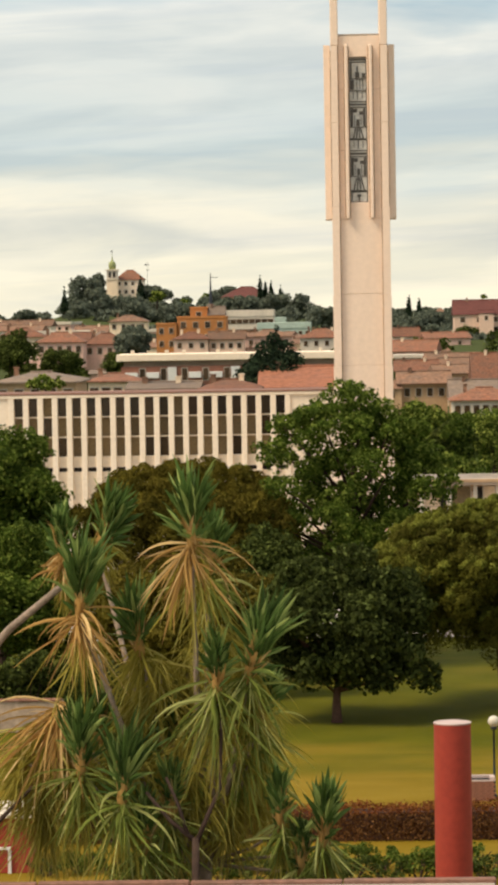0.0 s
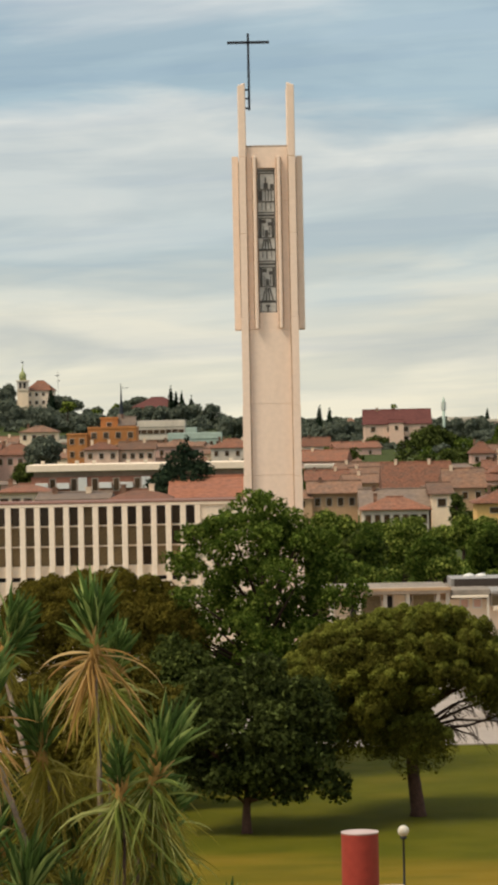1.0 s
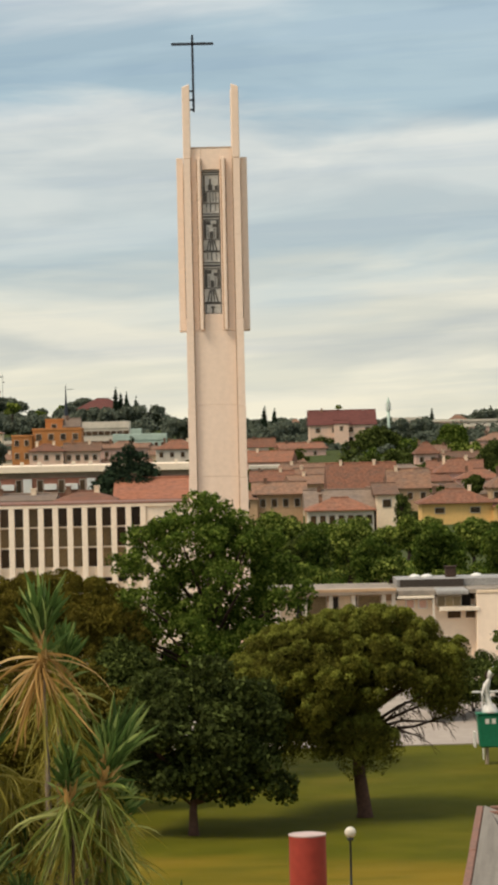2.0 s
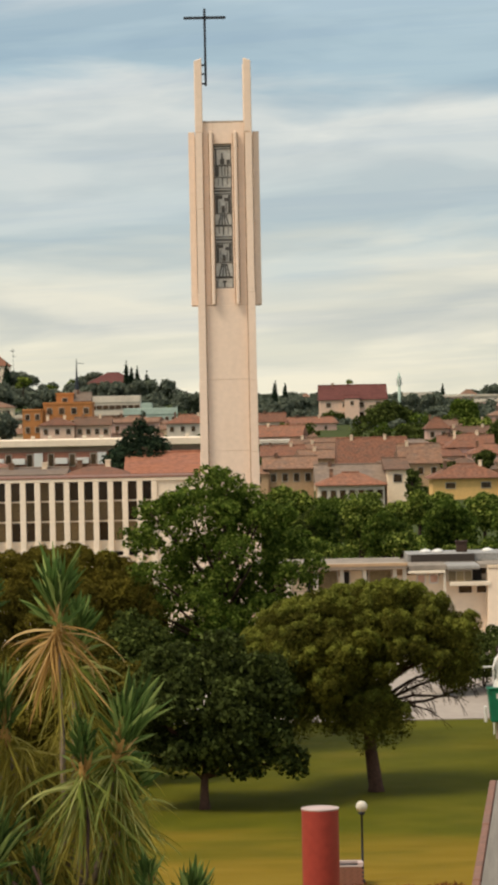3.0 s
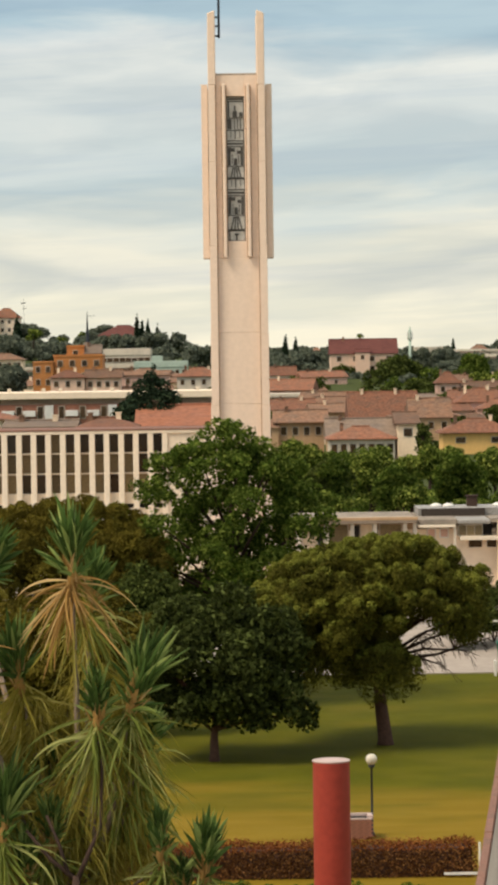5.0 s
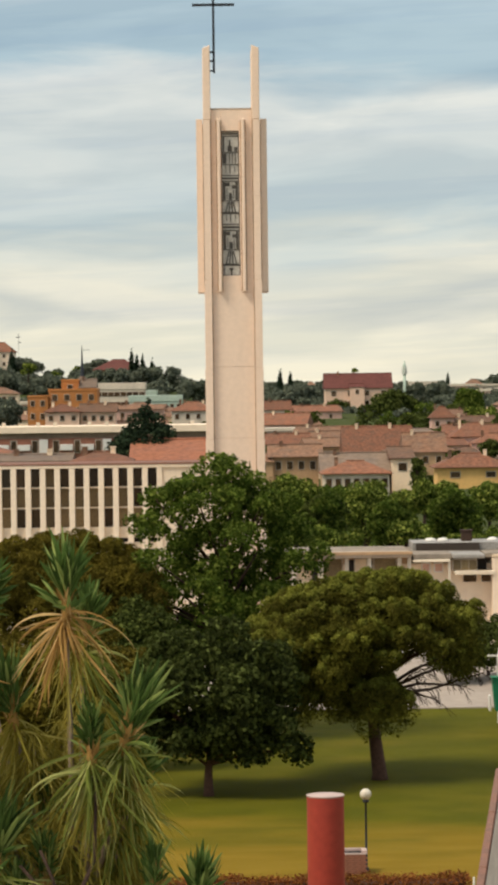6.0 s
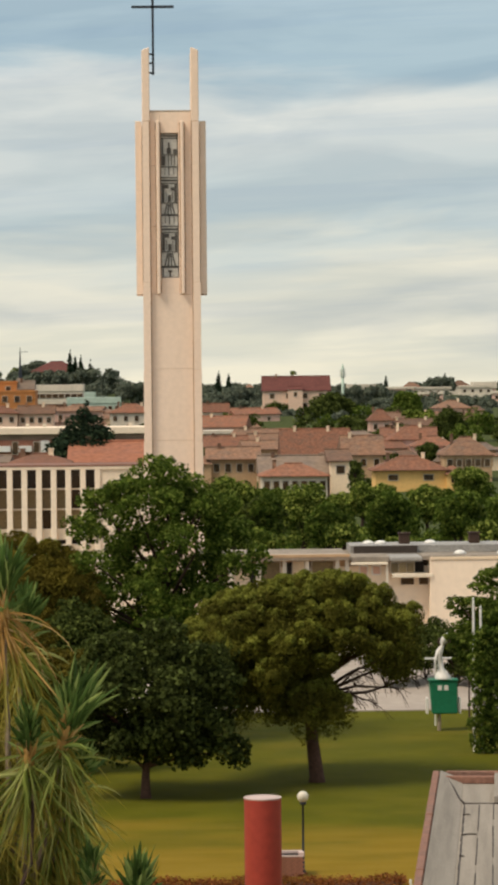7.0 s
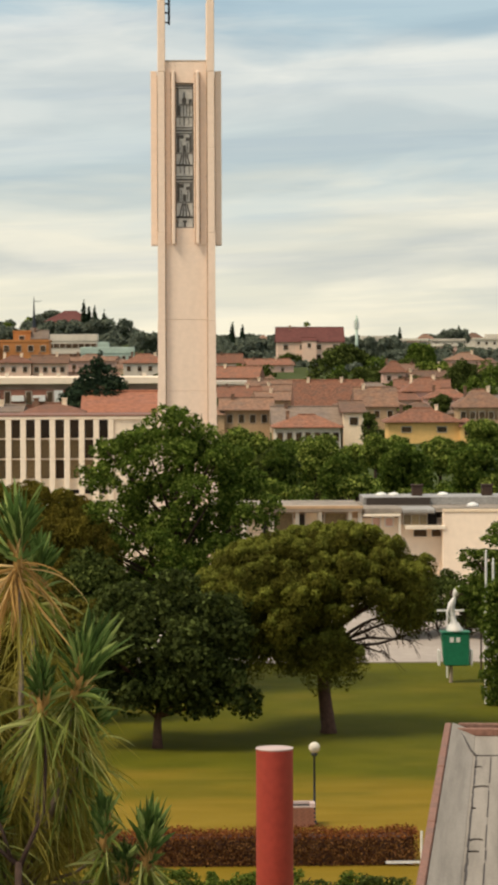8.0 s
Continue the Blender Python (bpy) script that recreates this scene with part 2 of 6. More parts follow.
# Yellow-green colour that puts lit rims on the green pine's clumps.
LEAF_PINE_LIT = leaf_material("pine_lit_crest", (0.175, 0.19, 0.028), (0.31, 0.32, 0.06), island=0.3, trans=0.35)
LEAF_PINE_BROWN = leaf_material("olive_needle", (0.118, 0.097, 0.012), (0.20, 0.165, 0.025), island=0.4, trans=0.35)
LEAF_MID = leaf_material("garden_leaf", (0.092, 0.142, 0.02), (0.42, 0.47, 0.10), island=0.6, trans=0.45)
# Pale grey-green base colour has the distance haze mixed in.
LEAF_HAZED = leaf_material("hazy_distant_leaf", (0.125, 0.15, 0.112), (0.19, 0.21, 0.14), island=0.3)
LEAF_CONIFER = leaf_material("conifer_needle", (0.022, 0.042, 0.022), (0.05, 0.075, 0.035))
BARK_WARM = material("reddish_bark", (0.085, 0.042, 0.027), grain=7, vary=0.4, bump=0.6, stain=0.3, stain_scale=1)
LEAF_HEDGE = leaf_material("bronze_hedge_leaf", (0.205, 0.062, 0.02), (0.36, 0.15, 0.035), island=0.4, trans=0.25)
# Darker copy of the hedge leaf, painting its shaded sides.
LEAF_HEDGE_SHADE = leaf_material("shaded_hedge_leaf", (0.15, 0.062, 0.021), (0.26, 0.125, 0.038), island=0.5, trans=0.2)
PALM_GREEN = leaf_material("palm_leaf_green", (0.088, 0.155, 0.036), (0.30, 0.37, 0.11), island=0.5, trans=0.35, rough=0.5)
PALM_LIGHT = leaf_material("palm_leaf_light", (0.21, 0.255, 0.05), (0.56, 0.56, 0.21), island=0.45, trans=0.4, rough=0.6)
PALM_OLIVE = leaf_material("palm_leaf_olive", (0.34, 0.29, 0.05), (0.52, 0.45, 0.13), island=0.3, trans=0.45, rough=0.7)
PALM_DRY = leaf_material("palm_leaf_dry", (0.48, 0.285, 0.09), (0.74, 0.54, 0.26), island=0.5, trans=0.3)

# ---------------------------------------------------------------- mesh tools
ORIGIN = {}
rng = np.random.default_rng(5)


def thing(name, base, label, category, group="", kind=""):
    """An Empty at the thing's base, to carry its parts."""
    ob = new(name)
    ob.location = base
    ob.empty_display_size = 0.2
    ORIGIN[ob.name] = Vector(base)
    return tagged(ob, label, category, group, kind)


def part(name, bm, mat, parent, label="", smooth=False, kind=""):
    """Links a bmesh, given in world coordinates, as one mesh under a thing or part; with parent None it is a thing itself."""
    me = bpy.data.meshes.new(name)
    o = ORIGIN[parent.name] if parent else Vector((0, 0, 0))
    bm.transform(Matrix.Translation(-o))
    bm.normal_update()
    bm.to_mesh(me)
    bm.free()
    return link(name, me, mat, parent, label, smooth, kind)


def link(name, me, mat, parent, label="", smooth=False, kind=""):
    for m in (mat if isinstance(mat, (list, tuple)) else [mat]):
        me.materials.append(m)
    if smooth:
        me.shade_smooth()
    ob = new(name, me)
    if parent:
        ob.parent = parent
        ORIGIN[ob.name] = ORIGIN[parent.name]
    else:
        ORIGIN[ob.name] = Vector((0, 0, 0))
    if label:
        ob["label"] = label
    if kind:
        ob["kind"] = kind
    return ob


def piece(name, me, parent, at, rz=0.0, label=""):
    """A part on shared mesh data, its own origin placed at a world point."""
    ob = new(name, me)
    ob.parent = parent
    ob.location = Vector(at) - ORIGIN[parent.name]
    ob.rotation_euler = (0, 0, rz)
    ORIGIN[ob.name] = Vector(at)
    if label:
        ob["label"] = label
    return ob


def box(bm, x0, x1, y0, y1, z0, z1, bevel=0.0, m=None, mat=0):
    r = bmesh.ops.create_cube(bm, size=1)
    vs = r["verts"]
    for v in vs:
        v.co = Vector(((x0 + x1) / 2 + v.co.x * (x1 - x0), (y0 + y1) / 2 + v.co.y * (y1 - y0), (z0 + z1) / 2 + v.co.z * (z1 - z0)))
    if bevel:
        es = list({e for v in vs for e in v.link_edges})
        vs = list({v for f in bmesh.ops.bevel(bm, geom=es, offset=bevel, segments=1, affect="EDGES")["faces"] for v in f.verts} | {v for v in vs if v.is_valid})
    if m is not None:
        for v in vs:
            v.co = m @ v.co
    if mat:
        for f in {f for v in vs for f in v.link_faces}:
            f.material_index = mat
    return bm


def boxes(*rows, bevel=0.0):
    bm = bmesh.new()
    for r in rows:
        box(bm, *r, bevel=bevel)
    return bm


def shared_box(name, sx, sy, sz, mat, bevel=0.0):
    """Mesh data of a box that stands on its origin, centred in x and y."""
    bm = bmesh.new()
    box(bm, -sx / 2, sx / 2, -sy / 2, sy / 2, 0, sz, bevel=bevel)
    me = bpy.data.meshes.new(name)
    bm.to_mesh(me)
    bm.free()
    me.materials.append(mat)
    return me


def tube(bm, pts, radii, seg=8):
    """A tapered round limb along points."""
    rings = []
    pts = [Vector(p) for p in pts]
    for i, p in enumerate(pts):
        d = (pts[min(i + 1, len(pts) - 1)] - pts[max(i - 1, 0)]).normalized()
        a = d.cross(Vector((0.31, 0.95, 0.05))).normalized()
        b = d.cross(a).normalized()
        rings.append([bm.verts.new(p + (a * math.cos(t) + b * math.sin(t)) * radii[i]) for t in (2 * math.pi * k / seg for k in range(seg))])
    for r0, r1 in zip(rings, rings[1:]):
        for k in range(seg):
            bm.faces.new((r0[k], r0[(k + 1) % seg], r1[(k + 1) % seg], r1[k]))
    for r in (rings[0][::-1], rings[-1]):
        bm.faces.new(r)
    return bm


def lathe(bm, x, y, profile, seg=24):
    """A round body from (radius, z) pairs."""
    rings = [[bm.verts.new((x + r * math.cos(2 * math.pi * k / seg), y + r * math.sin(2 * math.pi * k / seg), z)) for k in range(seg)] for r, z in profile]
    for a, b in zip(rings, rings[1:]):
        for k in range(seg):
            bm.faces.new((a[k], a[(k + 1) % seg], b[(k + 1) % seg], b[k]))
    bm.faces.new(rings[0][::-1])
    bm.faces.new(rings[-1])
    return bm


def unit(a):
    return a / np.maximum(np.linalg.norm(a, axis=1, keepdims=True), 1e-9)


def leaf_mesh(name, pos, normal, size, slim=0.5, origin=(0, 0, 0), hang=0.0):
    """A mesh of many small folded leaves: places, the ways they face, sizes."""
    n = len(pos)
    t = unit(np.cross(normal, rng.normal(size=(n, 3))))
    t[:, 2] -= hang
    t = unit(t)
    s = unit(np.cross(normal, t))
    size = np.broadcast_to(np.asarray(size), (n,))[:, None] * rng.uniform(0.65, 1.35, (n, 1))
    fold = normal * size * 0.18
    v = np.empty((n, 4, 3))
    v[:, 0] = pos - t * size * 0.5
    v[:, 1] = pos + s * size * slim * 0.5 + fold
    v[:, 2] = pos + t * size * 0.5
    v[:, 3] = pos - s * size * slim * 0.5 + fold
    v -= np.asarray(origin)
    me = bpy.data.meshes.new(name)
    me.vertices.add(4 * n)
    me.vertices.foreach_set("co", v.ravel())
    me.loops.add(4 * n)
    me.loops.foreach_set("vertex_index", np.arange(4 * n, dtype=np.int32))
    me.polygons.add(n)
    me.polygons.foreach_set("loop_start", np.arange(0, 4 * n, 4, dtype=np.int32))
    me.update(calc_edges=True)
    me.validate()
    return me


def lobes_leaves(lobes, per_m2, upward=0.25, inner=0.72, under=0.22, jitter=0.55):
    """Leaf places and facings on the shells of ellipsoid lobes (x, y, z, rx, ry, rz)."""
    P, N = [], []
    for x, y, z, rx, ry, rz in lobes:
        n = max(6, int(per_m2 * 4 * math.pi * ((rx * ry + rx * rz + ry * rz) / 3)))
        d = unit(rng.normal(size=(n, 3)))
        keep = rng.random(n) < np.clip(0.6 + upward + d[:, 2], under, 1)
        d = d[keep]
        r = rng.uniform(inner, 1.12, (len(d), 1))
        bumpy = 1 + 0.16 * np.sin(d[:, :1] * 7 + x * 3) * np.cos(d[:, 2:] * 6 + z * 5)
        P.append(np.array([x, y, z]) + d * r * bumpy * np.array([rx, ry, rz]))
        N.append(unit(d / np.array([rx, ry, rz]) * min(rx, rz) + rng.normal(scale=jitter, size=d.shape)))
    return np.concatenate(P), np.concatenate(N)


def crown_lobes(centre, radii, count, lobe, seed, bottom=-0.75, flat=0.8, hollow=0.45):
    """Lobes strewn through an uneven ellipsoid crown."""
    r = np.random.default_rng(seed)
    out = []
    while len(out) < count:
        d = r.normal(size=3)
        d /= np.linalg.norm(d)
        if d[2] < bottom:
            continue
        q = d * r.uniform(hollow, 0.9) * np.array(radii) * r.uniform(0.88, 1.06)
        k = lobe * r.uniform(0.65, 1.3)
        out.append((centre[0] + q[0], centre[1] + q[1], centre[2] + q[2], k, k, k * flat))
    return out


def tree(name, base, lobes, mat, label, category, per_m2=9, leaf=0.32, slim=0.6, trunk=0.25, lean=(0, 0), upward=0.25, limbs=9, bark=BARK, hang=0.0, fork=0.45, under=0.22, low_limb=0.3, jitter=0.55, group=""):
    """A tree: tapered trunk with limbs to its lobes, and a crown of many leaves."""
    t = thing(name, base, label, category, group)
    zs = [l[2] for l in lobes]
    top = min(zs) + (max(zs) - min(zs)) * fork
    b = Vector(base)
    head = Vector((b.x + lean[0], b.y + lean[1], top))
    bm = bmesh.new()
    tube(bm, [b - Vector((0, 0, 0.3)), b + Vector((0, 0, 0.25)), b.lerp(head, 0.4), b.lerp(head, 0.7) + Vector((0.05, 0, 0)), head],
         [trunk * 1.5, trunk * 1.1, trunk * 0.9, trunk * 0.7, trunk * 0.35], 10)
    order = sorted(range(len(lobes)), key=lambda i: (i * 7919) % 97)
    for i in order[:limbs]:
        l = Vector(lobes[i][:3])
        s = b.lerp(head, min(0.95, max(low_limb, (l.z - b.z) / max(0.1, head.z - b.z) * 0.65)))
        mid = s.lerp(l, 0.5) + Vector((0, 0, 0.15))
        tube(bm, [s, mid, l], [trunk * 0.42, trunk * 0.28, trunk * 0.1], 6)
    part("trunk", bm, bark, t, "brown bark trunk and limbs", smooth=True)
    P, N = lobes_leaves(lobes, per_m2, upward, under=under, jitter=jitter)
    me = leaf_mesh("crown", P, N, leaf, slim, base, hang)
    c = link("crown", me, mat, t, "leafy crown")
    return t


def ground_height(x, y):
    """Flat park and town, then rising hills."""
    def ease(a, b, v):
        v = min(1, max(0, (v - a) / (b - a)))
        return v * v * (3 - 2 * v)
    z = 9.5 * ease(500, 960, y) + 5.0 * ease(940, 1600, y)
    z += 11.5 * math.exp(-((x + 84) / 26) ** 2 - ((y - 1130) / 130) ** 2)
    z += 8.0 * math.exp(-((x + 32) / 24) ** 2 - ((y - 1090) / 110) ** 2)
    return z

# ---------------------------------------------------------------- ground
def build_ground():
    ys = list(range(-60, 200, 20)) + list(range(200, 500, 30)) + list(range(500, 1700, 22)) + [1800, 2100, 2600, 3300, 4200, 4900]
    xs = [-1500, -900, -500, -320, -240] + list(range(-190, 200, 10)) + [240, 320, 500, 900, 1500]
    bm = bmesh.new()
    grid = [[bm.verts.new((x, y, ground_height(x, y))) for x in xs] for y in ys]
    for r0, r1 in zip(grid, grid[1:]):
        for i in range(len(xs) - 1):
            bm.faces.new((r0[i], r0[i + 1], r1[i + 1], r1[i]))
    ob = part("ground", bm, ground_material(), None, smooth=True)
    return tagged(ob, "green lawn with dry yellow patches, running into town and hills", "ground", kind="structure")


def ground_material():
    m = bpy.data.materials.new("grass_ground")
    m.use_nodes = True
    nt, b = m.node_tree, m.node_tree.nodes["Principled BSDF"]
    co = nt.nodes.new("ShaderNodeTexCoord")
    sep = nt.nodes.new("ShaderNodeSeparateXYZ")
    nt.links.new(co.outputs["Object"], sep.inputs[0])

    def noise_of(scale, detail=5, stretch=1.0):
        mp = nt.nodes.new("ShaderNodeMapping")
        mp.inputs["Scale"].default_value = (scale * stretch, scale, scale)
        n = nt.nodes.new("ShaderNodeTexNoise")
        n.inputs["Scale"].default_value, n.inputs["Detail"].default_value = 1, detail
        nt.links.new(co.outputs["Object"], mp.inputs[0])
        nt.links.new(mp.outputs[0], n.inputs["Vector"])
        return n.outputs["Fac"]

    def mth(op, a, c):
        n = nt.nodes.new("ShaderNodeMath")
        n.operation, n.use_clamp = op, op == "MULTIPLY"
        for i, v in enumerate((a, c)):
            if isinstance(v, (int, float)):
                n.inputs[i].default_value = v
            else:
                nt.links.new(v, n.inputs[i])
        return n.outputs[0]

    def rng_of(v, a, c, lo=0.0, hi=1.0):
        n = nt.nodes.new("ShaderNodeMapRange")
        n.interpolation_type = "SMOOTHSTEP"
        for i, q in enumerate((a, c, lo, hi)):
            n.inputs[i + 1].default_value = q
        nt.links.new(v, n.inputs[0])
        return n.outputs[0]

    def mix(f, a, c):
        n = nt.nodes.new("ShaderNodeMix")
        n.data_type = "RGBA"
        nt.links.new(f, n.inputs["Factor"])
        for k, v in (("A", a), ("B", c)):
            if isinstance(v, tuple):
                n.inputs[k].default_value = (*v, 1)
            else:
                nt.links.new(v, n.inputs[k])
        return n.outputs["Result"]

    lush = mix(rng_of(noise_of(0.35), 0.35, 0.7), (0.076, 0.079, 0.003), (0.098, 0.095, 0.004))
    dry = mix(rng_of(noise_of(0.8, stretch=0.3), 0.35, 0.7), (0.205, 0.13, 0.010), (0.245, 0.157, 0.018))
    wob2 = mth("ADD", sep.outputs["Y"], rng_of(noise_of(0.16, 4, 0.5), 0.2, 0.8, -7, 7))
    dryness = rng_of(wob2, 124, 112, 0, 0.85)
    col = mix(dryness, lush, dry)
    patch = rng_of(noise_of(0.22, 5, 0.6), 0.5, 0.75, 0, 0.35)
    col = mix(patch, col, (0.19, 0.135, 0.015))
    far = rng_of(sep.outputs["Y"], 180, 230)
    col = mix(far, col, (0.055, 0.07, 0.02))
    nt.links.new(col, b.inputs["Base Color"])
    b.inputs["Roughness"].default_value = 0.95
    b.inputs["Specular IOR Level"].default_value = 0.1
    bp = nt.nodes.new("ShaderNodeBump")
    bp.inputs["Strength"].default_value, bp.inputs["Distance"].default_value = 0.6, 0.08
    nt.links.new(noise_of(9, 4), bp.inputs["Height"])
    nt.links.new(bp.outputs[0], b.inputs["Normal"])
    return m


build_ground()
tagged(part("pavement", boxes((-60, 60, 163.5, 236, -0.4, 0.05)), PAVING, None), "pale grey paved court beyond the lawn", "pavement", kind="structure")


# ---------------------------------------------------------------- bell tower
RELIEF = material("dark_grille_relief", (0.10, 0.095, 0.085), rough=0.6, grain=8, vary=0.25)
# Brown strip colour standing for the shadow lines in the tower's recesses.
RECESS_SHADE = material("brown_recess_shade", (0.36, 0.235, 0.15), grain=2, vary=0.4, stain=0.5, stain_scale=0.6)


def bell_tower():
    cx, y0 = 1.29, 225.0          # front face plane
    t = thing("bell_tower", (cx, y0 + 2.3, 0), "tall cream concrete bell tower with projecting fins and a cross", "tower")
    yc = y0 + 2.4

    def slab(name, x0, x1, ya, yb, z0, z1, mat=CONCRETE, label="", taper=0.0, bevel=0.014):
        bm = bmesh.new()
        box(bm, x0, x1, ya, yb, z0, z1, bevel=bevel)
        if taper:
            for v in bm.verts:
                k = taper * (z1 - v.co.z) / (z1 - z0)
                v.co.x += k * (1 if v.co.x > cx else -1)
        return part(name, bm, mat, t, label)

    # central shaft in lifts, with open joints
    joints = [0, 8.6, 13.4, 18.6, 24.0, 29.0, 33.4, 37.28]
    for a, b in zip(joints, joints[1:]):
        if a < 24:
            slab("shaft_block", cx - 1.62, cx + 1.62, y0 + 0.35, y0 + 4.6, a, b - 0.014)
        else:
            top = b - 0.014
            slab("shaft_block", cx - 1.62, 0.50, y0 + 0.35, y0 + 4.6, a, top)
            slab("shaft_block", 1.84, cx + 1.62, y0 + 0.35, y0 + 4.6, a, top)
    slab("belfry_back", 0.48, 1.86, y0 + 1.1, y0 + 4.6, 24.0, 37.2, DARK_VOID, "dark belfry recess")
    slab("lintel", 0.504, 1.836, y0 + 0.36, y0 + 1.5, 35.75, 37.26)
    slab("sill", 0.504, 1.836, y0 + 0.36, y0 + 1.5, 23.96, 25.24)
    # corner piers running the whole height, past the roof as prongs
    lift = [0, 6.2, 13.3, 18.5, 24.9, 31.0, 36.55]
    for s in (-1, 1):
        for ya in (y0, y0 + 4.05):
            for a, b in zip(lift, lift[1:]):
                w = (2.06 + 0.12 * (24 - min(a, 24)) / 24, 1.55)
                x0, x1 = sorted((cx + s * w[0], cx + s * w[1]))
                slab("pier_block", x0, x1, ya, ya + 0.85, a, b - 0.014)
            x0, x1 = sorted((cx + s * 2.06, cx + s * 1.50))
            bm = bmesh.new()
            box(bm, x0, x1, ya, ya + 0.85, 36.55, 41.95, bevel=0.05)
            for v in bm.verts:
                if v.co.z > 41:
                    v.co.z -= 0.22 * abs(v.co.x - (x0 if s > 0 else x1)) / 0.56
            part("prong", bm, CONCRETE, t, "free-standing concrete prong")
        # side wings at belfry height
        for ya in (y0 + 0.55, y0 + 3.1):
            x0, x1 = sorted((cx + s * 2.57, cx + s * 2.1))
            slab("wing", x0, x1, ya, ya + 1.1, 24.04, 36.62)
        x0, x1 = sorted((cx + s * 2.4, cx + s * 2.05))
        slab("wing_core", x0, x1, y0 + 1.2, y0 + 3.6, 24.6, 36.3, CONCRETE_DARK)
        # slim ribs beside the opening
        xr = cx - 0.93 if s < 0 else cx + 0.83
        bm = bmesh.new()
        box(bm, xr - 0.125, xr + 0.125, y0 - 0.12, y0 + 0.5, 24.05, 36.6, bevel=0.05)
        part("rib", bm, CONCRETE, t, "slim rounded concrete rib")
        # Thin strips paint the recess shadow along the ribs and piers.
        for e in (-0.165, 0.165):
            part("rib_shade", boxes((xr + e - 0.03, xr + e + 0.03, y0 + 0.338, y0 + 0.4, 24.1, 36.5)), RECESS_SHADE, t, "brown strip painting the shade beside the rib")
        xj = cx + s * 1.515
        part("pier_shade", boxes((xj - 0.03, xj + 0.03, y0 + 0.338, y0 + 0.4, 0.1, 37.2)), RECESS_SHADE, t, "brown strip painting the shade beside the pier")
    slab("roof_slab", cx - 1.6, cx + 1.6, y0 + 0.4, y0 + 4.5, 37.28, 37.4, CONCRETE_DARK)
    # pierced grille in the opening: patterned cells between plain ones with a single bar
    ya = y0 + 0.62

    def relief(kind, a, b):
        """Dark relief of one grille cell between two heights."""
        bm = bmesh.new()
        h, x0, w = b - a, 0.57, 1.20

        def bar(u0, u1, v0, v1, deep=0.045):
            box(bm, x0 + u0 * w, x0 + u1 * w, ya, ya + deep, a + v0 * h, a + v1 * h)
        box(bm, 0.51, 1.83, ya, ya + 0.1, a - 0.035, a + 0.035)
        for x in (0.505, 1.765):
            box(bm, x, x + 0.07, ya, ya + 0.1, a + 0.035, b - 0.035)
        if kind == "steps":
            bar(0.06, 0.16, 0.05, 0.95)
            bar(0.36, 0.62, 0.06, 0.42)
            bar(0.44, 0.54, 0.42, 0.75)
            bar(0.76, 0.96, 0.06, 0.34)
        elif kind == "bars":
            bar(0.04, 0.28, 0.1, 0.92)
            for u in (0.44, 0.62, 0.8):
                bar(u, u + 0.05, 0.1, 0.95)
        elif kind == "cells":
            bar(0.46, 0.52, 0.2, 0.95)
            bar(0.22, 0.26, 0.3, 0.9)
            bar(0.76, 0.80, 0.3, 0.9)
        elif kind == "band":
            bar(0.02, 0.98, 0.36, 0.66)
        elif kind == "arch":
            bar(0.04, 0.2, 0.04, 0.96)
            bar(0.8, 0.96, 0.04, 0.96)
            bar(0.2, 0.46, 0.74, 0.93)
            bar(0.58, 0.8, 0.62, 0.8)
            bar(0.4, 0.6, 0.05, 0.4)
            bar(0.28, 0.32, 0.1, 0.62)
            bar(0.66, 0.71, 0.1, 0.55)
        elif kind == "wedge":
            for k in range(4):
                q = pose(x0 + w * (0.28 + 0.15 * k), ya + 0.02, (a + b) / 2, 0, (0.3 + 0.15 * k - 0.525) * -60, 0)
                box(bm, -0.045, 0.045, -0.02, 0.02, -0.42 * h, 0.42 * h, m=q)
            bar(0.02, 0.98, 0.02, 0.12)
        elif kind == "tee":
            bar(0.38, 0.64, 0.55, 0.75)
            bar(0.46, 0.56, 0.05, 0.6)
            bar(0.06, 0.12, 0.1, 0.9)
        return bm

    z = 25.26
    for kind, h in (("tee", 0.72), ("wedge", 1.15), ("arch", 1.4), ("band", 0.45), ("cells", 0.78), ("wedge", 0.92), ("arch", 1.42), ("band", 0.42), ("cells", 0.78), ("bars", 0.88), ("steps", 1.2), ("band", 0.34)):
        g = part("grille_panel", boxes((0.54, 1.80, ya + 0.05, ya + 0.1, z + 0.03, z + h - 0.03)), PALE_METAL, t, "pale grey metal grille panel")
        part("pattern", relief(kind, z, z + h), RELIEF, g, "dark relief pattern")
        z += h
    # cross on brackets
    xm = 0.08
    c = part("cross", boxes((xm - 0.085, xm + 0.085, y0 + 0.3, y0 + 0.46, 39.95, 45.56), (xm - 1.53, xm + 1.53, y0 + 0.3, y0 + 0.46, 44.8, 44.99), bevel=0.015), DARK_METAL, t, "dark metal cross")
    for z in (40.05, 40.75, 41.4):
        part("bracket", boxes((-0.3, xm, y0 + 0.3, y0 + 0.44, z, z + 0.12)), DARK_METAL, c, "dark metal bracket")


bell_tower()


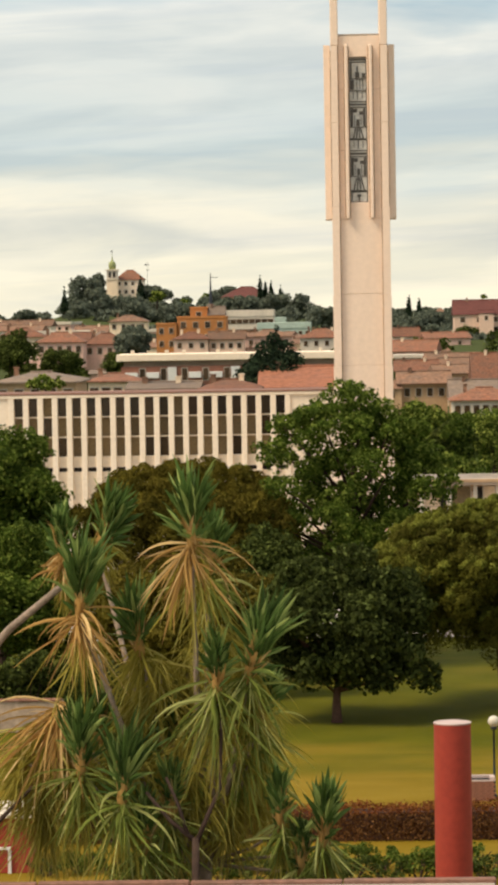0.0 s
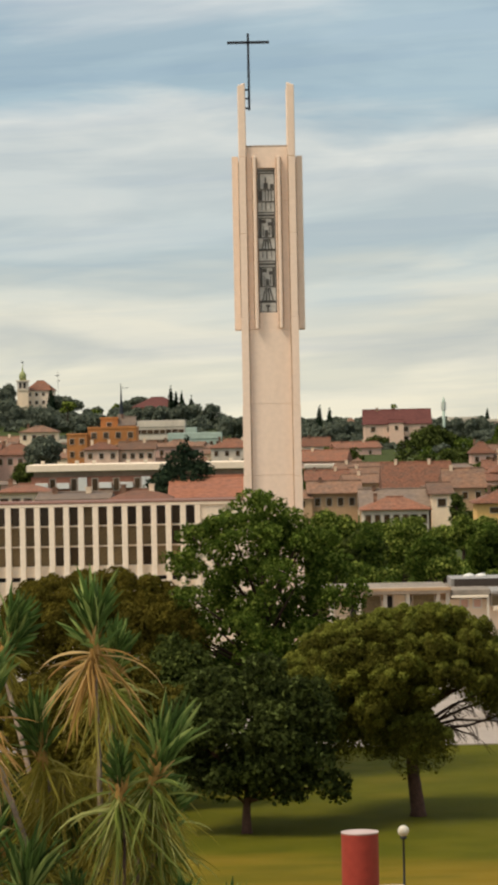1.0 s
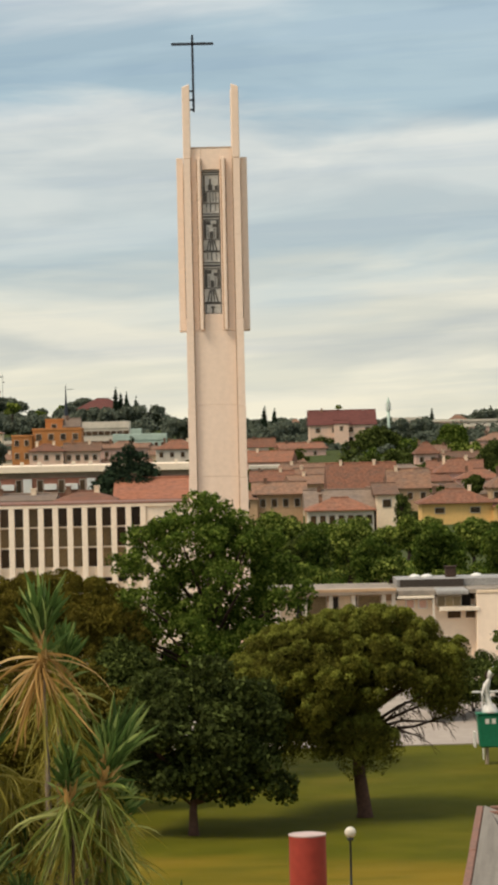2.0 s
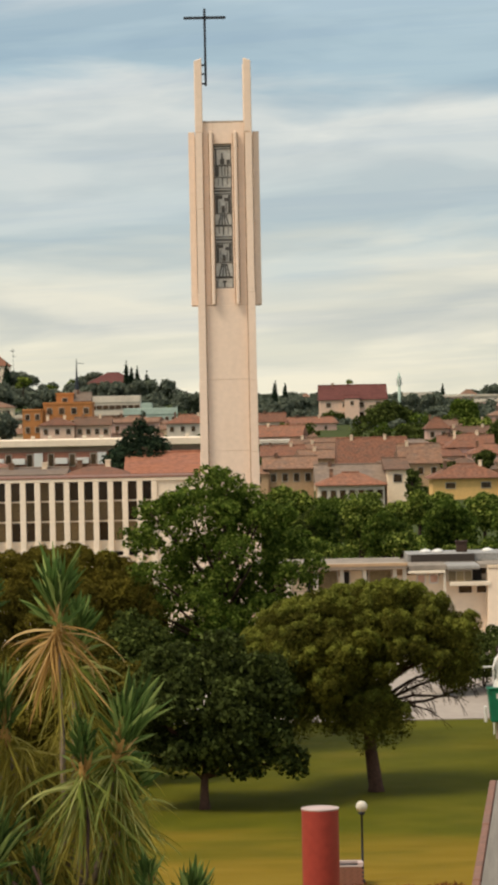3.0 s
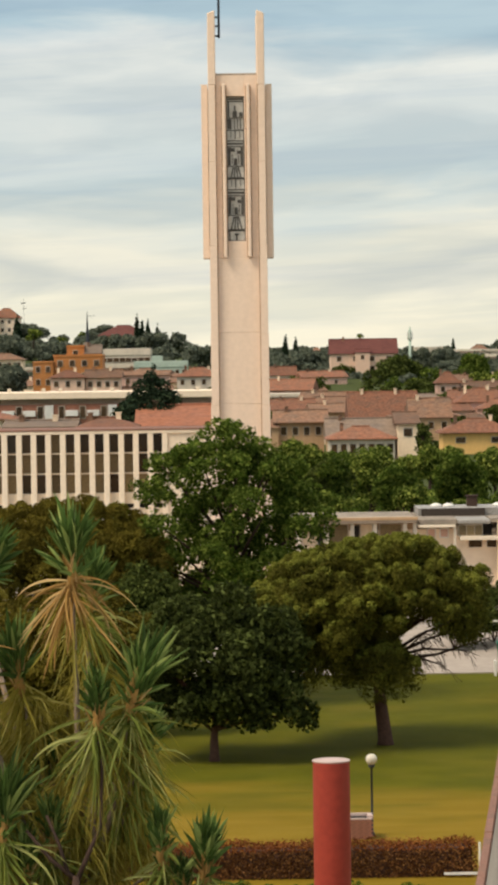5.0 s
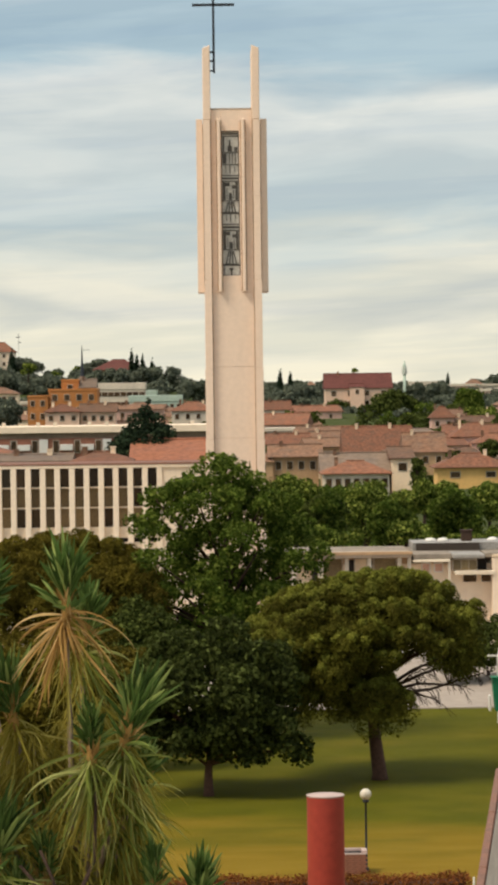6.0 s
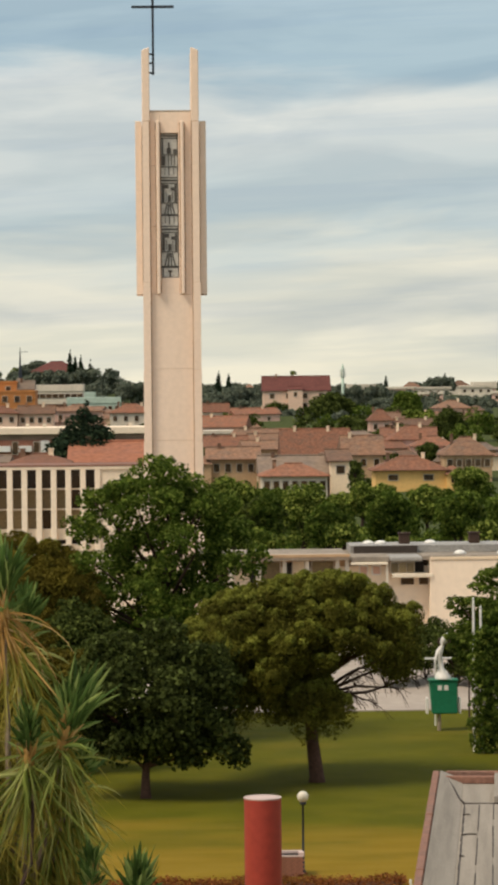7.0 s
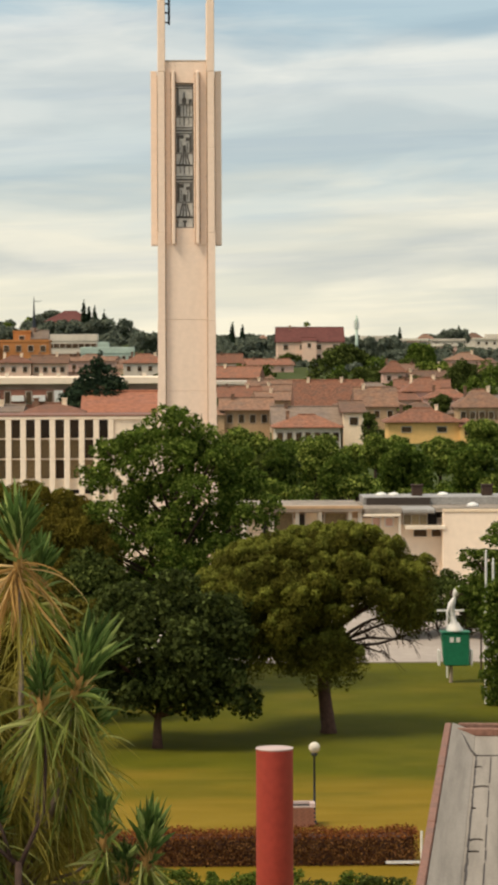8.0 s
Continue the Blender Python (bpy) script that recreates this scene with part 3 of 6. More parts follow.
# ---------------------------------------------------------------- office block with fins
def fin_building():
    y0, x0, x1, top = 234.0, -29.0, 1.5, 11.40
    t = thing("office_building", (-14, y0, 0), "cream concrete office block with tall vertical fins and dark windows", "building")
    part("wall", boxes((x0, x1, y0 + 0.9, y0 + 7, 0, top - 0.29)), CONCRETE_PALE, t)
    part("roof_slab", boxes((x0 - 0.2, x1 + 0.2, y0 - 0.03, y0 + 7.2, top - 0.29, top - 0.02), bevel=0.03), CONCRETE_PALE, t, "cream concrete roof edge")
    part("roof_gravel", boxes((x0 - 0.1, x1 + 0.1, y0 + 0.02, y0 + 7.1, top - 0.02, top + 0.07)), COPING, t, "reddish gravel roof")
    part("roof_edge", boxes((x0 - 0.22, x1 + 0.22, y0 - 0.06, y0 + 0.018, top - 0.05, top + 0.06)), COPING, t, "reddish roof edge flashing")
    part("end_wall", boxes((-4.62, x1, y0 + 0.12, y0 + 0.9, 0, top - 0.29)), CONCRETE_PALE, t, "blank concrete end bay")
    part("end_wall", boxes((x0, -25.45, y0 + 0.12, y0 + 0.9, 0, top - 0.29)), CONCRETE_PALE, t, "blank concrete end bay")
    step, first, n = 1.105, -25.42, 19
    fin = shared_box("fin", 0.43, 0.75, top - 0.29, CONCRETE_PALE, 0.03)
    glass = shared_box("pane", step - 0.40, 0.05, 1.40, GLASS)
    drape = shared_box("pane", step - 0.40, 0.05, 1.40, CURTAIN)
    rail = shared_box("transom", step - 0.40, 0.2, 0.11, CONCRETE_PALE)
    panel = shared_box("spandrel", step - 0.40, 0.35, 0.73, CONCRETE_PALE, 0.02)
    slot = shared_box("slot", step - 0.40, 0.1, 0.36, DARK_VOID)
    lower = shared_box("lower_panel", step - 0.40, 0.35, 5.48, CONCRETE_PALE, 0.02)
    r = random.Random(3)
    for i in range(n + 1):
        x = first + i * step
        piece("fin", fin, t, (x, y0 + 0.36, 0))
        if i == n:
            break
        xc = x + step / 2
        for k, z in enumerate((9.70, 8.17, 6.64)):
            piece("pane", drape if (k and r.random() < 0.78) or r.random() < 0.1 else glass, t, (xc, y0 + 0.78, z))
            piece("transom", rail, t, (xc, y0 + 0.56, z - 0.11))
        piece("spandrel", panel, t, (xc, y0 + 0.6, 5.80))
        piece("slot", slot, t, (xc, y0 + 0.7, 5.46))
        piece("lower_panel", lower, t, (xc, y0 + 0.6, 0))


fin_building()


# ---------------------------------------------------------------- low pavilion behind the lawn
def pavilion():
    y0 = 205.0
    t = thing("low_building", (14, y0, 0), "low cream flat-roofed building with grey roof lights", "building")
    part("wall", boxes((17.9, 40, y0, y0 + 9, 0, 5.72), bevel=0.04), WALL_PALE, t, "blank cream rendered wall")
    part("wall", boxes((3, 17.9, y0 + 1.2, y0 + 9, 0, 5.3)), WALL_PALE, t, "cream rendered wall")
    part("eave", boxes((2.5, 12.55, y0 - 0.3, y0 + 2.5, 5.8, 6.12), bevel=0.03), CONCRETE_DARK, t, "weathered concrete eave")
    part("eave_trim", boxes((2.45, 12.57, y0 - 0.38, y0 - 0.304, 6.02, 6.2)), WALL_OCHRE, t, "brownish eave edge")
    part("upper_wall", boxes((3, 12.5, y0 + 1.25, y0 + 8.8, 5.3, 5.79)), WALL_OCHRE, t)
    part("eave", boxes((12.62, 15.1, y0 - 0.25, y0 + 3, 5.46, 5.64), bevel=0.03), CONCRETE_PALE, t, "pale concrete eave")
    part("lean_roof", boxes((12.66, 15.2, y0 - 0.1, y0 + 3.6, 5.644, 6.02), bevel=0.05), BITUMEN, t, "brownish grey roof sheet")
    part("lean_roof", boxes((15.22, 17.4, y0 - 0.2, y0 + 3.6, 5.66, 5.98), bevel=0.08), GREY_METAL, t, "grey roof sheet")
    part("balcony", boxes((15.4, 18.1, y0 - 0.1, y0 + 1.2, 4.58, 4.85), bevel=0.03), CONCRETE_PALE, t, "concrete balcony slab")
    part("roof", boxes((12.7, 40.4, y0 + 3.7, y0 + 9.2, 5.73, 6.0)), BITUMEN, t, "grey roofing felt")
    part("roof", boxes((2.6, 12.55, y0 + 2.5, y0 + 9.2, 5.8, 6.08)), BITUMEN, t, "grey-brown roof gravel")
    part("roof", boxes((17.45, 40.2, y0 + 0.3, y0 + 3.69, 5.73, 5.99)), BITUMEN, t, "grey-brown roof gravel")
    part("parapet", boxes((17.9, 40.0, y0 - 0.06, y0 + 0.28, 5.73, 5.92), bevel=0.02), WALL_CREAM, t, "cream parapet edge")
    part("upstand", boxes((13.1, 17.4, y0 + 4.0, y0 + 4.3, 6.0, 6.5)), SEAM_SHADE, t, "dark roof upstand")
    part("upper_roof", boxes((12.9, 30, y0 + 4.32, y0 + 8.8, 6.0, 6.52), bevel=0.02), GREY_METAL, t, "grey roofing sheet")
    for x in (4.7, 6.5, 8.24, 9.75, 11.75, 12.4):
        part("column", boxes((x - 0.13, x + 0.13, y0 + 0.1, y0 + 0.42, 0, 5.8)), WALL_WHITE, t, "cream column")
    for x, w, mat in ((3.4, 1.1, CURTAIN), (5.0, 0.9, WALL_CREAM), (6.75, 1.2, CURTAIN), (8.84, 0.75, WALL_CREAM), (10.13, 1.4, CURTAIN)):
        f = part("window", boxes((x - 0.08, x + w + 0.08, y0 + 1.1, y0 + 1.24, 4.3, 5.72)), FRAME, t)
        part("pane" if mat is CURTAIN else "panel", boxes((x, x + w, y0 + 1.06, y0 + 1.098, 4.37, 5.66)), mat, f)
    for x in (5.98, 8.42, 9.62):
        part("doorway", boxes((x, x + 0.36, y0 + 1.12, y0 + 1.198, 4.0, 5.6)), DARK_VOID, t, "dark gap between panels")
    for x in (13.25, 14.1):
        f = part("window", boxes((x, x + 0.62, y0 + 1.1, y0 + 1.24, 4.7, 5.36)), WHITE_PAINT, t, "white window frame")
        part("pane", boxes((x + 0.08, x + 0.54, y0 + 1.06, y0 + 1.098, 4.78, 5.28)), WALL_PINK, f)
    bay = part("glazed_bay", boxes((15.25, 16.9, y0 + 0.15, y0 + 1.19, 4.854, 5.64), bevel=0.02), FRAME, t, "grey glazed bay")
    for k in range(3):
        part("pane", boxes((15.32 + k * 0.53, 15.8 + k * 0.53, y0 + 0.11, y0 + 0.148, 4.92, 5.56)), CURTAIN, bay)
    part("doorway", boxes((16.95, 17.6, y0 + 1.1, y0 + 1.198, 4.86, 5.6)), DARK_VOID, t, "dark opening beside the bay")
    part("post", boxes((14.97, 15.12, y0 - 0.05, y0 + 0.15, 0, 5.46)), WALL_WHITE, t, "slim white post")
    for x, w in ((16.06, 0.86), (17.27, 0.6)):
        part("window", boxes((x, x + w, y0 + 1.1, y0 + 1.24, 4.05, 4.5)), GLASS, t, "dark slot window")
    for x, z in ((14.25, 6.52), (15.1, 6.52), (18.5, 6.52), (24.2, 6.52)):
        bm = lathe(bmesh.new(), x, y0 + 6.5, [(0.42, z), (0.4, z + 0.08), (0.3, z + 0.17), (0.15, z + 0.22), (0.02, z + 0.24)], 14)
        part("roof_light", bm, WHITE_PAINT, t, "white domed roof light", smooth=True)
    for x, z in ((20.1, 5.99), (23.0, 5.99)):
        bm = lathe(bmesh.new(), x, y0 + 2, [(0.42, z), (0.42, z + 0.1), (0.3, z + 0.22), (0.15, z + 0.28), (0.02, z + 0.3)], 14)
        part("roof_light", bm, WHITE_PAINT, t, "white domed roof light", smooth=True)
    for x in (16.7, 21.5):
        ch = part("chimney", boxes((x - 0.36, x + 0.36, y0 + 6, y0 + 6.7, 6.52, 7.2), bevel=0.03), BARK, t, "dark brown roof exhaust")
        part("cap", boxes((x - 0.42, x + 0.42, y0 + 5.94, y0 + 6.76, 7.2, 7.28)), BARK, ch)

    t.location += Vector((0.22, 0, -0.1))


pavilion()


# ---------------------------------------------------------------- near roofs
def near_roofs():
    # flat roof with raised coping, slightly turned
    turn = -math.atan2(1.94, 17.3)
    m = Matrix.Translation((5.11, 58.2, 0)) @ Matrix.Rotation(turn, 4, "Z")
    t = thing("flat_roof_building", (8, 45, 0), "flat roof of grey felt edged by a terracotta coping", "building")

    def bx(name, *r, mat, label="", bevel=0.0, parent=None):
        bm = bmesh.new()
        box(bm, *r, bevel=bevel, m=m)
        return part(name, bm, mat, parent or t, label)
    bx("wall", 0.1, 12, -34, -0.1, 0, 9.6, mat=STONE_WALL)
    deck = bx("roof_deck", 0.12, 11.9, -33.9, -0.12, 9.6, 9.86, mat=FELT, label="grey roofing felt")
    for k in range(17):
        y = -0.02 - k * 2.0
        bx("coping_tile", 0.0, 0.13, y - 1.985, y, 9.55, 10.0 + 0.008 * (k % 3), mat=COPING, label="weathered terracotta coping slab", bevel=0.02)
    for k in range(6):
        x = 0.25 + k * 1.95
        bx("coping_tile", x, x + 1.935, -0.11, 0.0, 9.55, 10.0 + 0.006 * (k % 2), mat=COPING, label="weathered terracotta coping slab", bevel=0.02)
    # sloping felt upstand along the coping
    bm = bmesh.new()
    for q in ((0.15, 0.58, -33.8, -0.3), ):
        box(bm, q[0], q[1], q[2], q[3], 9.860, 10.040, m=None)
        for v in bm.verts:
            if v.co.x > 0.4 and v.co.z > 9.940:
                v.co.z = 9.870
    bm.transform(m)
    part("felt_upstand", bm, FELT, t, "turned-up felt edge")
    # laid felt sheets with tarred seams
    r = random.Random(4)
    for k in range(9):
        x = 0.64 + k * 0.255
        bx("felt_sheet", x, x + 0.25, -33.5, -3.7, 9.860, 9.872 + 0.004 * (k % 2), mat=FELT)
        y = -3.7 - (r.uniform(0, 0.4) if k else 0)
        while y > -30:
            run = r.uniform(0.25, 0.6) if k == 0 else r.uniform(0.7, 2.2)
            wide = r.uniform(0.008, 0.022) if k == 0 else r.uniform(0.006, 0.014)
            dx = r.uniform(-0.006, 0.006)
            bx("tar_and_shade_strip", x - wide + dx, x + wide * 0.6 + dx, y - run, y, 9.862, 9.884, mat=SEAM_SHADE)
            y -= run + (0.0 if k == 0 else r.choice((0.05, 0.3, 0.9)))
    for y, w in ((-5.2, 0.1), (-7.6, 0.24), (-9.9, 0.06), (-13.0, 0.2), (-14.0, 0.16), (-18.5, 0.2)):
        bm = bmesh.new()
        pts = [(0.64 + w * f, y + 0.14 * math.sin(f * 2.6) * (1 if w > 0.18 else 0.3), 9.881) for f in (0, 0.25, 0.5, 0.75, 1)]
        tube(bm, pts, [0.02, 0.016, 0.014, 0.016, 0.012], 5)
        bm.transform(m)
        part("tar_and_shade_strip", bm, SEAM_SHADE, t)
    bm = bmesh.new()
    tube(bm, [(0.30, -1.0, 9.975), (0.42, -2.0, 9.935), (0.53, -3.1, 9.89), (0.64, -3.75, 9.876)], [0.006, 0.016, 0.024, 0.02], 5)
    bm.transform(m)
    part("tar_and_shade_strip", bm, SEAM_SHADE, t)
    bx("tar_and_shade_strip", 0.64, 2.6, -3.74, -3.66, 9.860, 9.886, mat=SEAM_SHADE)
    # This strip draws the shadow gap along the coping's inner edge.
    bx("tar_and_shade_strip", 0.132, 0.15, -33.8, -0.26, 9.860, 9.970, mat=SEAM_SHADE)
    # This one paints the shade in the slot between the coping ridges.
    bx("tar_and_shade_strip", 0.2, 1.12, -0.75, -0.115, 9.862, 9.91, mat=SEAM_SHADE)
    bx("coping_ridge", 0.2, 1.16, -0.9, -0.755, 9.862, 10.0, mat=COPING, label="low inner coping ridge", bevel=0.015)
    bx("roof_curb", 1.16, 1.3, -3.6, -0.26, 9.860, 9.990, mat=FELT)

    # nearer roof whose far edge shows along the bottom
    n = thing("terrace_roof", (-4, 33, 0), "pale flat roof with a brown coping along its edge", "building")
    part("wall", boxes((-14, 1.85, 24, 39.75, 0, 9.7)), STONE_WALL, n)
    part("roof_deck", boxes((-13.9, 1.8, 24.1, 39.66, 9.7, 9.93)), PAVING, n, "pale roof paving")
    for k in range(8):
        part("coping_tile", boxes((-14 + k * 1.98, -14 + k * 1.98 + 1.965, 39.66, 39.8, 9.7, 9.98 + 0.005 * (k % 3)), bevel=0.015), COPING, n, "brown coping slab")
    # raised planting bed behind it
    b = thing("planting_bed", (-4, 45, 0), "raised planting bed of earth behind a rendered wall", "planter")
    part("retaining_wall", boxes((-16, 1.5, 39.85, 50, 0, 7.0)), STONE_WALL, b)
    part("soil", boxes((-15.8, 1.3, 40, 49.8, 7.0, 7.2)), BARK, b, "dark earth")


near_roofs()


# ---------------------------------------------------------------- houses
WIN = {}


def house(x0, x1, y, zb, ze, zr, wall, roof, label, depth=9.0, kind="hip", cols=3, rows=1, turn=0.0, chimneys=1, over=0.45, name="house", win=(0.9, 1.2), shutters=False, z_win=None, annex=0.0, group=""):
    """A rendered house: walls, an overhanging pitched roof, windows and chimneys. The front stands in the plane y."""
    t = thing(name, ((x0 + x1) / 2, y, zb), label, name.split("_")[-1], group)
    w, d = x1 - x0, depth
    m = Matrix.Translation(((x0 + x1) / 2, y + d / 2, 0)) @ Matrix.Rotation(radians(turn), 4, "Z")
    bm = bmesh.new()
    box(bm, -w / 2, w / 2, -d / 2, d / 2, zb - 3, ze, m=m)
    part("wall", bm, wall, t)
    hw, hd = w / 2 + over, d / 2 + over
    bm = bmesh.new()
    if kind == "flat":
        box(bm, -hw, hw, -hd, hd, ze, zr, bevel=0.05, m=m)
    else:
        ins = {"hip": min(hd, hw * 0.75), "gable": 0.0, "shed": 0.0}[kind]
        e = ze - 0.1
        lo = [bm.verts.new(m @ Vector(p)) for p in ((-hw, -hd, e), (hw, -hd, e), (hw, hd, e), (-hw, hd, e))]
        up = [bm.verts.new(m @ Vector(p)) for p in ((-hw, -hd, e + 0.16), (hw, -hd, e + 0.16), (hw, hd, e + 0.16), (-hw, hd, e + 0.16))]
        yr = hd * 0.9 if kind == "shed" else 0.0
        ra, rb = bm.verts.new(m @ Vector((-hw + ins, yr, zr))), bm.verts.new(m @ Vector((hw - ins, yr, zr)))
        for i in range(4):
            bm.faces.new((lo[i], lo[(i + 1) % 4], up[(i + 1) % 4], up[i]))
        bm.faces.new(lo[::-1])
        bm.faces.new((up[0], up[1], rb, ra))
        bm.faces.new((up[2], up[3], ra, rb))
        bm.faces.new((up[1], up[2], rb))
        bm.faces.new((up[3], up[0], ra))
        ridge = (ra.co.copy(), rb.co.copy())
    rf = part("roof", bm, roof, t)
    if kind != "flat":
        part("ridge_cap", tube(bmesh.new(), ridge, [0.17, 0.17], 6), roof, rf)
    ww, wh = win
    for j in range(rows):
        zc = (z_win if z_win is not None else ze - 0.75 - wh) - j * 2.9
        for i in range(cols):
            xc = -w / 2 + w * (i + 0.5) / cols
            bm = bmesh.new()
            box(bm, xc - ww / 2 - 0.1, xc + ww / 2 + 0.1, -d / 2 - 0.08, -d / 2 + 0.05, zc - 0.1, zc + wh + 0.1, m=m)
            f = part("window", bm, FRAME, t)
            bm = bmesh.new()
            box(bm, xc - ww / 2, xc + ww / 2, -d / 2 - 0.12, -d / 2 - 0.085, zc, zc + wh, m=m)
            part("pane", bm, GLASS, f)
            if shutters:
                for s in (-1, 1):
                    bm = bmesh.new()
                    a, b = sorted((xc + s * (ww / 2 + 0.12), xc + s * (ww + 0.1)))
                    box(bm, a, b, -d / 2 - 0.1, -d / 2 - 0.004, zc - 0.05, zc + wh + 0.05, m=m)
                    part("shutter", bm, WALL_OCHRE, f, "wooden shutter")
    for c in range(chimneys):
        xc = (-0.3 + 0.5 * c) * w
        zt = zr if kind != "flat" else zr
        bm = bmesh.new()
        box(bm, xc - 0.27, xc + 0.27, -0.85, -0.35, ze, zt + 0.5, m=m)
        box(bm, xc - 0.34, xc + 0.34, -0.92, -0.28, zt + 0.5, zt + 0.62, m=m)
        part("chimney", bm, WALL_CREAM if c or cols == 3 else TILE_OLD, t, "rendered chimney")
    if annex:
        s, aw = (1 if annex > 0 else -1), abs(annex)
        xa, xb = sorted((s * w / 2, s * (w / 2 + aw)))
        bm = bmesh.new()
        box(bm, xa, xb, -d * 0.62, d * 0.2, zb - 3, ze - 0.7, m=m)
        a = part("annex", bm, wall, t, "lower side wing")
        bm = bmesh.new()
        q = [bm.verts.new(m @ Vector(p)) for p in ((xa - 0.3, -d * 0.62 - 0.4, ze - 0.72), (xb + 0.3, -d * 0.62 - 0.4, ze - 0.72), (xb + 0.3, d * 0.25, ze - 0.72), (xa - 0.3, d * 0.25, ze - 0.72),
                                                  (xa + aw * 0.3, -d * 0.2, ze + 0.55), (xb - aw * 0.3, -d * 0.2, ze + 0.55))]
        for f in ((0, 1, 5, 4), (1, 2, 5), (2, 3, 4, 5), (3, 0, 4), (3, 2, 1, 0)):
            bm.faces.new([q[i] for i in f])
        part("annex_roof", bm, roof, a, "tiled roof of the side wing")
        bm = bmesh.new()
        box(bm, (xa + xb) / 2 - 0.4, (xa + xb) / 2 + 0.4, -d * 0.62 - 0.05, -d * 0.62 + 0.04, ze - 2.1, ze - 1.1, m=m)
        part("window", bm, GLASS, a)
    return t


house(35.6, 47.1, 500, -0.1, 3.46, 5.63, WALL_YELLOW, TILE, 'bright yellow house with a red tiled roof', depth=9.0, cols=2, chimneys=2, win=(1.5, 0.85), over=0.7, annex=2.2)
house(15.7, 25.3, 455, 1.0, 4.0, 5.75, WALL_WHITE, TILE, 'low white house with a glazed porch and tiled roof', depth=9.0, cols=7, win=(0.8, 1.3), over=0.5)
house(16.0, 26.0, 468, 1.0, 4.0, 6.6, WALL_OCHRE, TILE_GREY, 'house with a low grey-brown tiled roof', depth=13.0, cols=5, kind='gable', win=(1.0, 0.9))
house(26.4, 29.4, 466, 0.9, 5.9, 7.46, WALL_CREAM, TILE_OLD, 'narrow cream house with one window', depth=9.0, cols=1, win=(1.2, 1.1), chimneys=0, kind='shed')
house(8.6, 15.7, 480, 2.2, 6.0, 7.8, WALL_OCHRE, TILE_OLD, 'ochre house with deep eaves and dark windows', depth=9.0, cols=4, win=(0.8, 1.2), over=0.8, kind='gable', annex=-3.0)
house(24.8, 37.9, 600, 1.5, 3.6, 8.8, WALL_OCHRE, TILE, 'house under a broad terracotta roof', depth=16.0, cols=3, chimneys=2, kind='gable')
house(34.2, 41.3, 560, 1.6, 4.63, 8.08, WALL_OCHRE, TILE_OLD, 'house under a brown tiled roof', depth=12.0, cols=3, kind='gable')
house(48.8, 58.2, 640, 3.0, 5.9, 8.74, WALL_PINK, TILE, 'pink house with a terracotta roof', depth=12.0, cols=3, chimneys=2, annex=-4.0)
house(49.4, 57.4, 590, 3.5, 5.48, 7.34, WALL_PINK, TILE, 'long low house with a terracotta roof', depth=9.0, cols=4)
house(50.7, 58.9, 540, 1.5, 4.88, 7.93, WALL_OCHRE, TILE_OLD, 'brown rendered house with dark windows and tiled roof', depth=12.0, cols=5, chimneys=2, shutters=True)
house(10.4, 19.1, 640, 2.4, 4.8, 6.98, WALL_CREAM, TILE, 'terrace of houses with terracotta roofs', depth=11.0, cols=4, chimneys=2, kind='gable')
house(19.5, 26.6, 645, 2.4, 5.3, 7.3, WALL_CREAM, TILE_OLD, 'house with a long brown roof in a terrace', depth=11.0, cols=3, chimneys=1, kind='gable', turn=12)
house(11.0, 21.0, 700, 5.0, 8.1, 10.6, WALL_PINK, TILE, 'house with a broad terracotta roof', depth=12.0, cols=3, kind='gable', turn=-8)
house(21.7, 26.0, 770, 5.0, 6.97, 9.0, WALL_PINK, TILE_OLD, 'small house with a terracotta roof', depth=9.0, cols=2)
house(12.4, 18.8, 790, 8.0, 10.7, 12.98, WALL_WHITE, TILE, 'white house with a red gabled roof', depth=9.0, cols=2, kind='gable')
house(11.1, 29.6, 680, 4.8, 6.9, 7.66, WALL_WHITE, WALL_WHITE, 'long low building with a flat pale roof', depth=10.0, cols=8, kind='flat', chimneys=0, win=(0.8, 0.6), z_win=None)
house(31.8, 51.0, 900, 9.9, 15.84, 20.13, WALL_PEACH, TILE_DEEP, 'large pink house with a dark red gabled roof', depth=12.0, cols=4, rows=2, kind='gable', win=(1.3, 1.4))
house(38.8, 43.1, 898.5, 11.6, 16.18, 17.16, WALL_PEACH, TILE_DEEP, 'pink stair bay of a large house', depth=3.0, cols=1, kind='gable', chimneys=0, over=0.2)
house(50.1, 55.3, 720, 7.0, 8.97, 11.57, WALL_PINK, TILE, 'small red-roofed house among trees', depth=8.0, cols=2)
house(79.1, 85.0, 800, 6.0, 7.97, 10.12, WALL_CREAM, TILE_OLD, 'small house with a brown roof among trees', depth=8.0, cols=2)
house(80.5, 91.3, 1280, 12.8, 16.08, 17.72, WALL_WHITE, WALL_WHITE, 'distant pale house on the ridge', depth=10.0, cols=3, kind='flat', chimneys=0)
house(104.3, 112.9, 1300, 12.2, 15.52, 18.37, WALL_CREAM, TILE_OLD, 'distant pale house on the ridge', depth=10.0, cols=3, kind='hip', chimneys=0)
house(116.8, 125.5, 1320, 10.6, 14.01, 15.70, WALL_WHITE, WALL_WHITE, 'distant pale house on the ridge', depth=10.0, cols=3, kind='flat', chimneys=0)
house(128.4, 137.3, 1340, 12.9, 16.38, 18.83, WALL_WHITE, TILE_OLD, 'distant pale house on the ridge', depth=10.0, cols=3, kind='hip', chimneys=0)
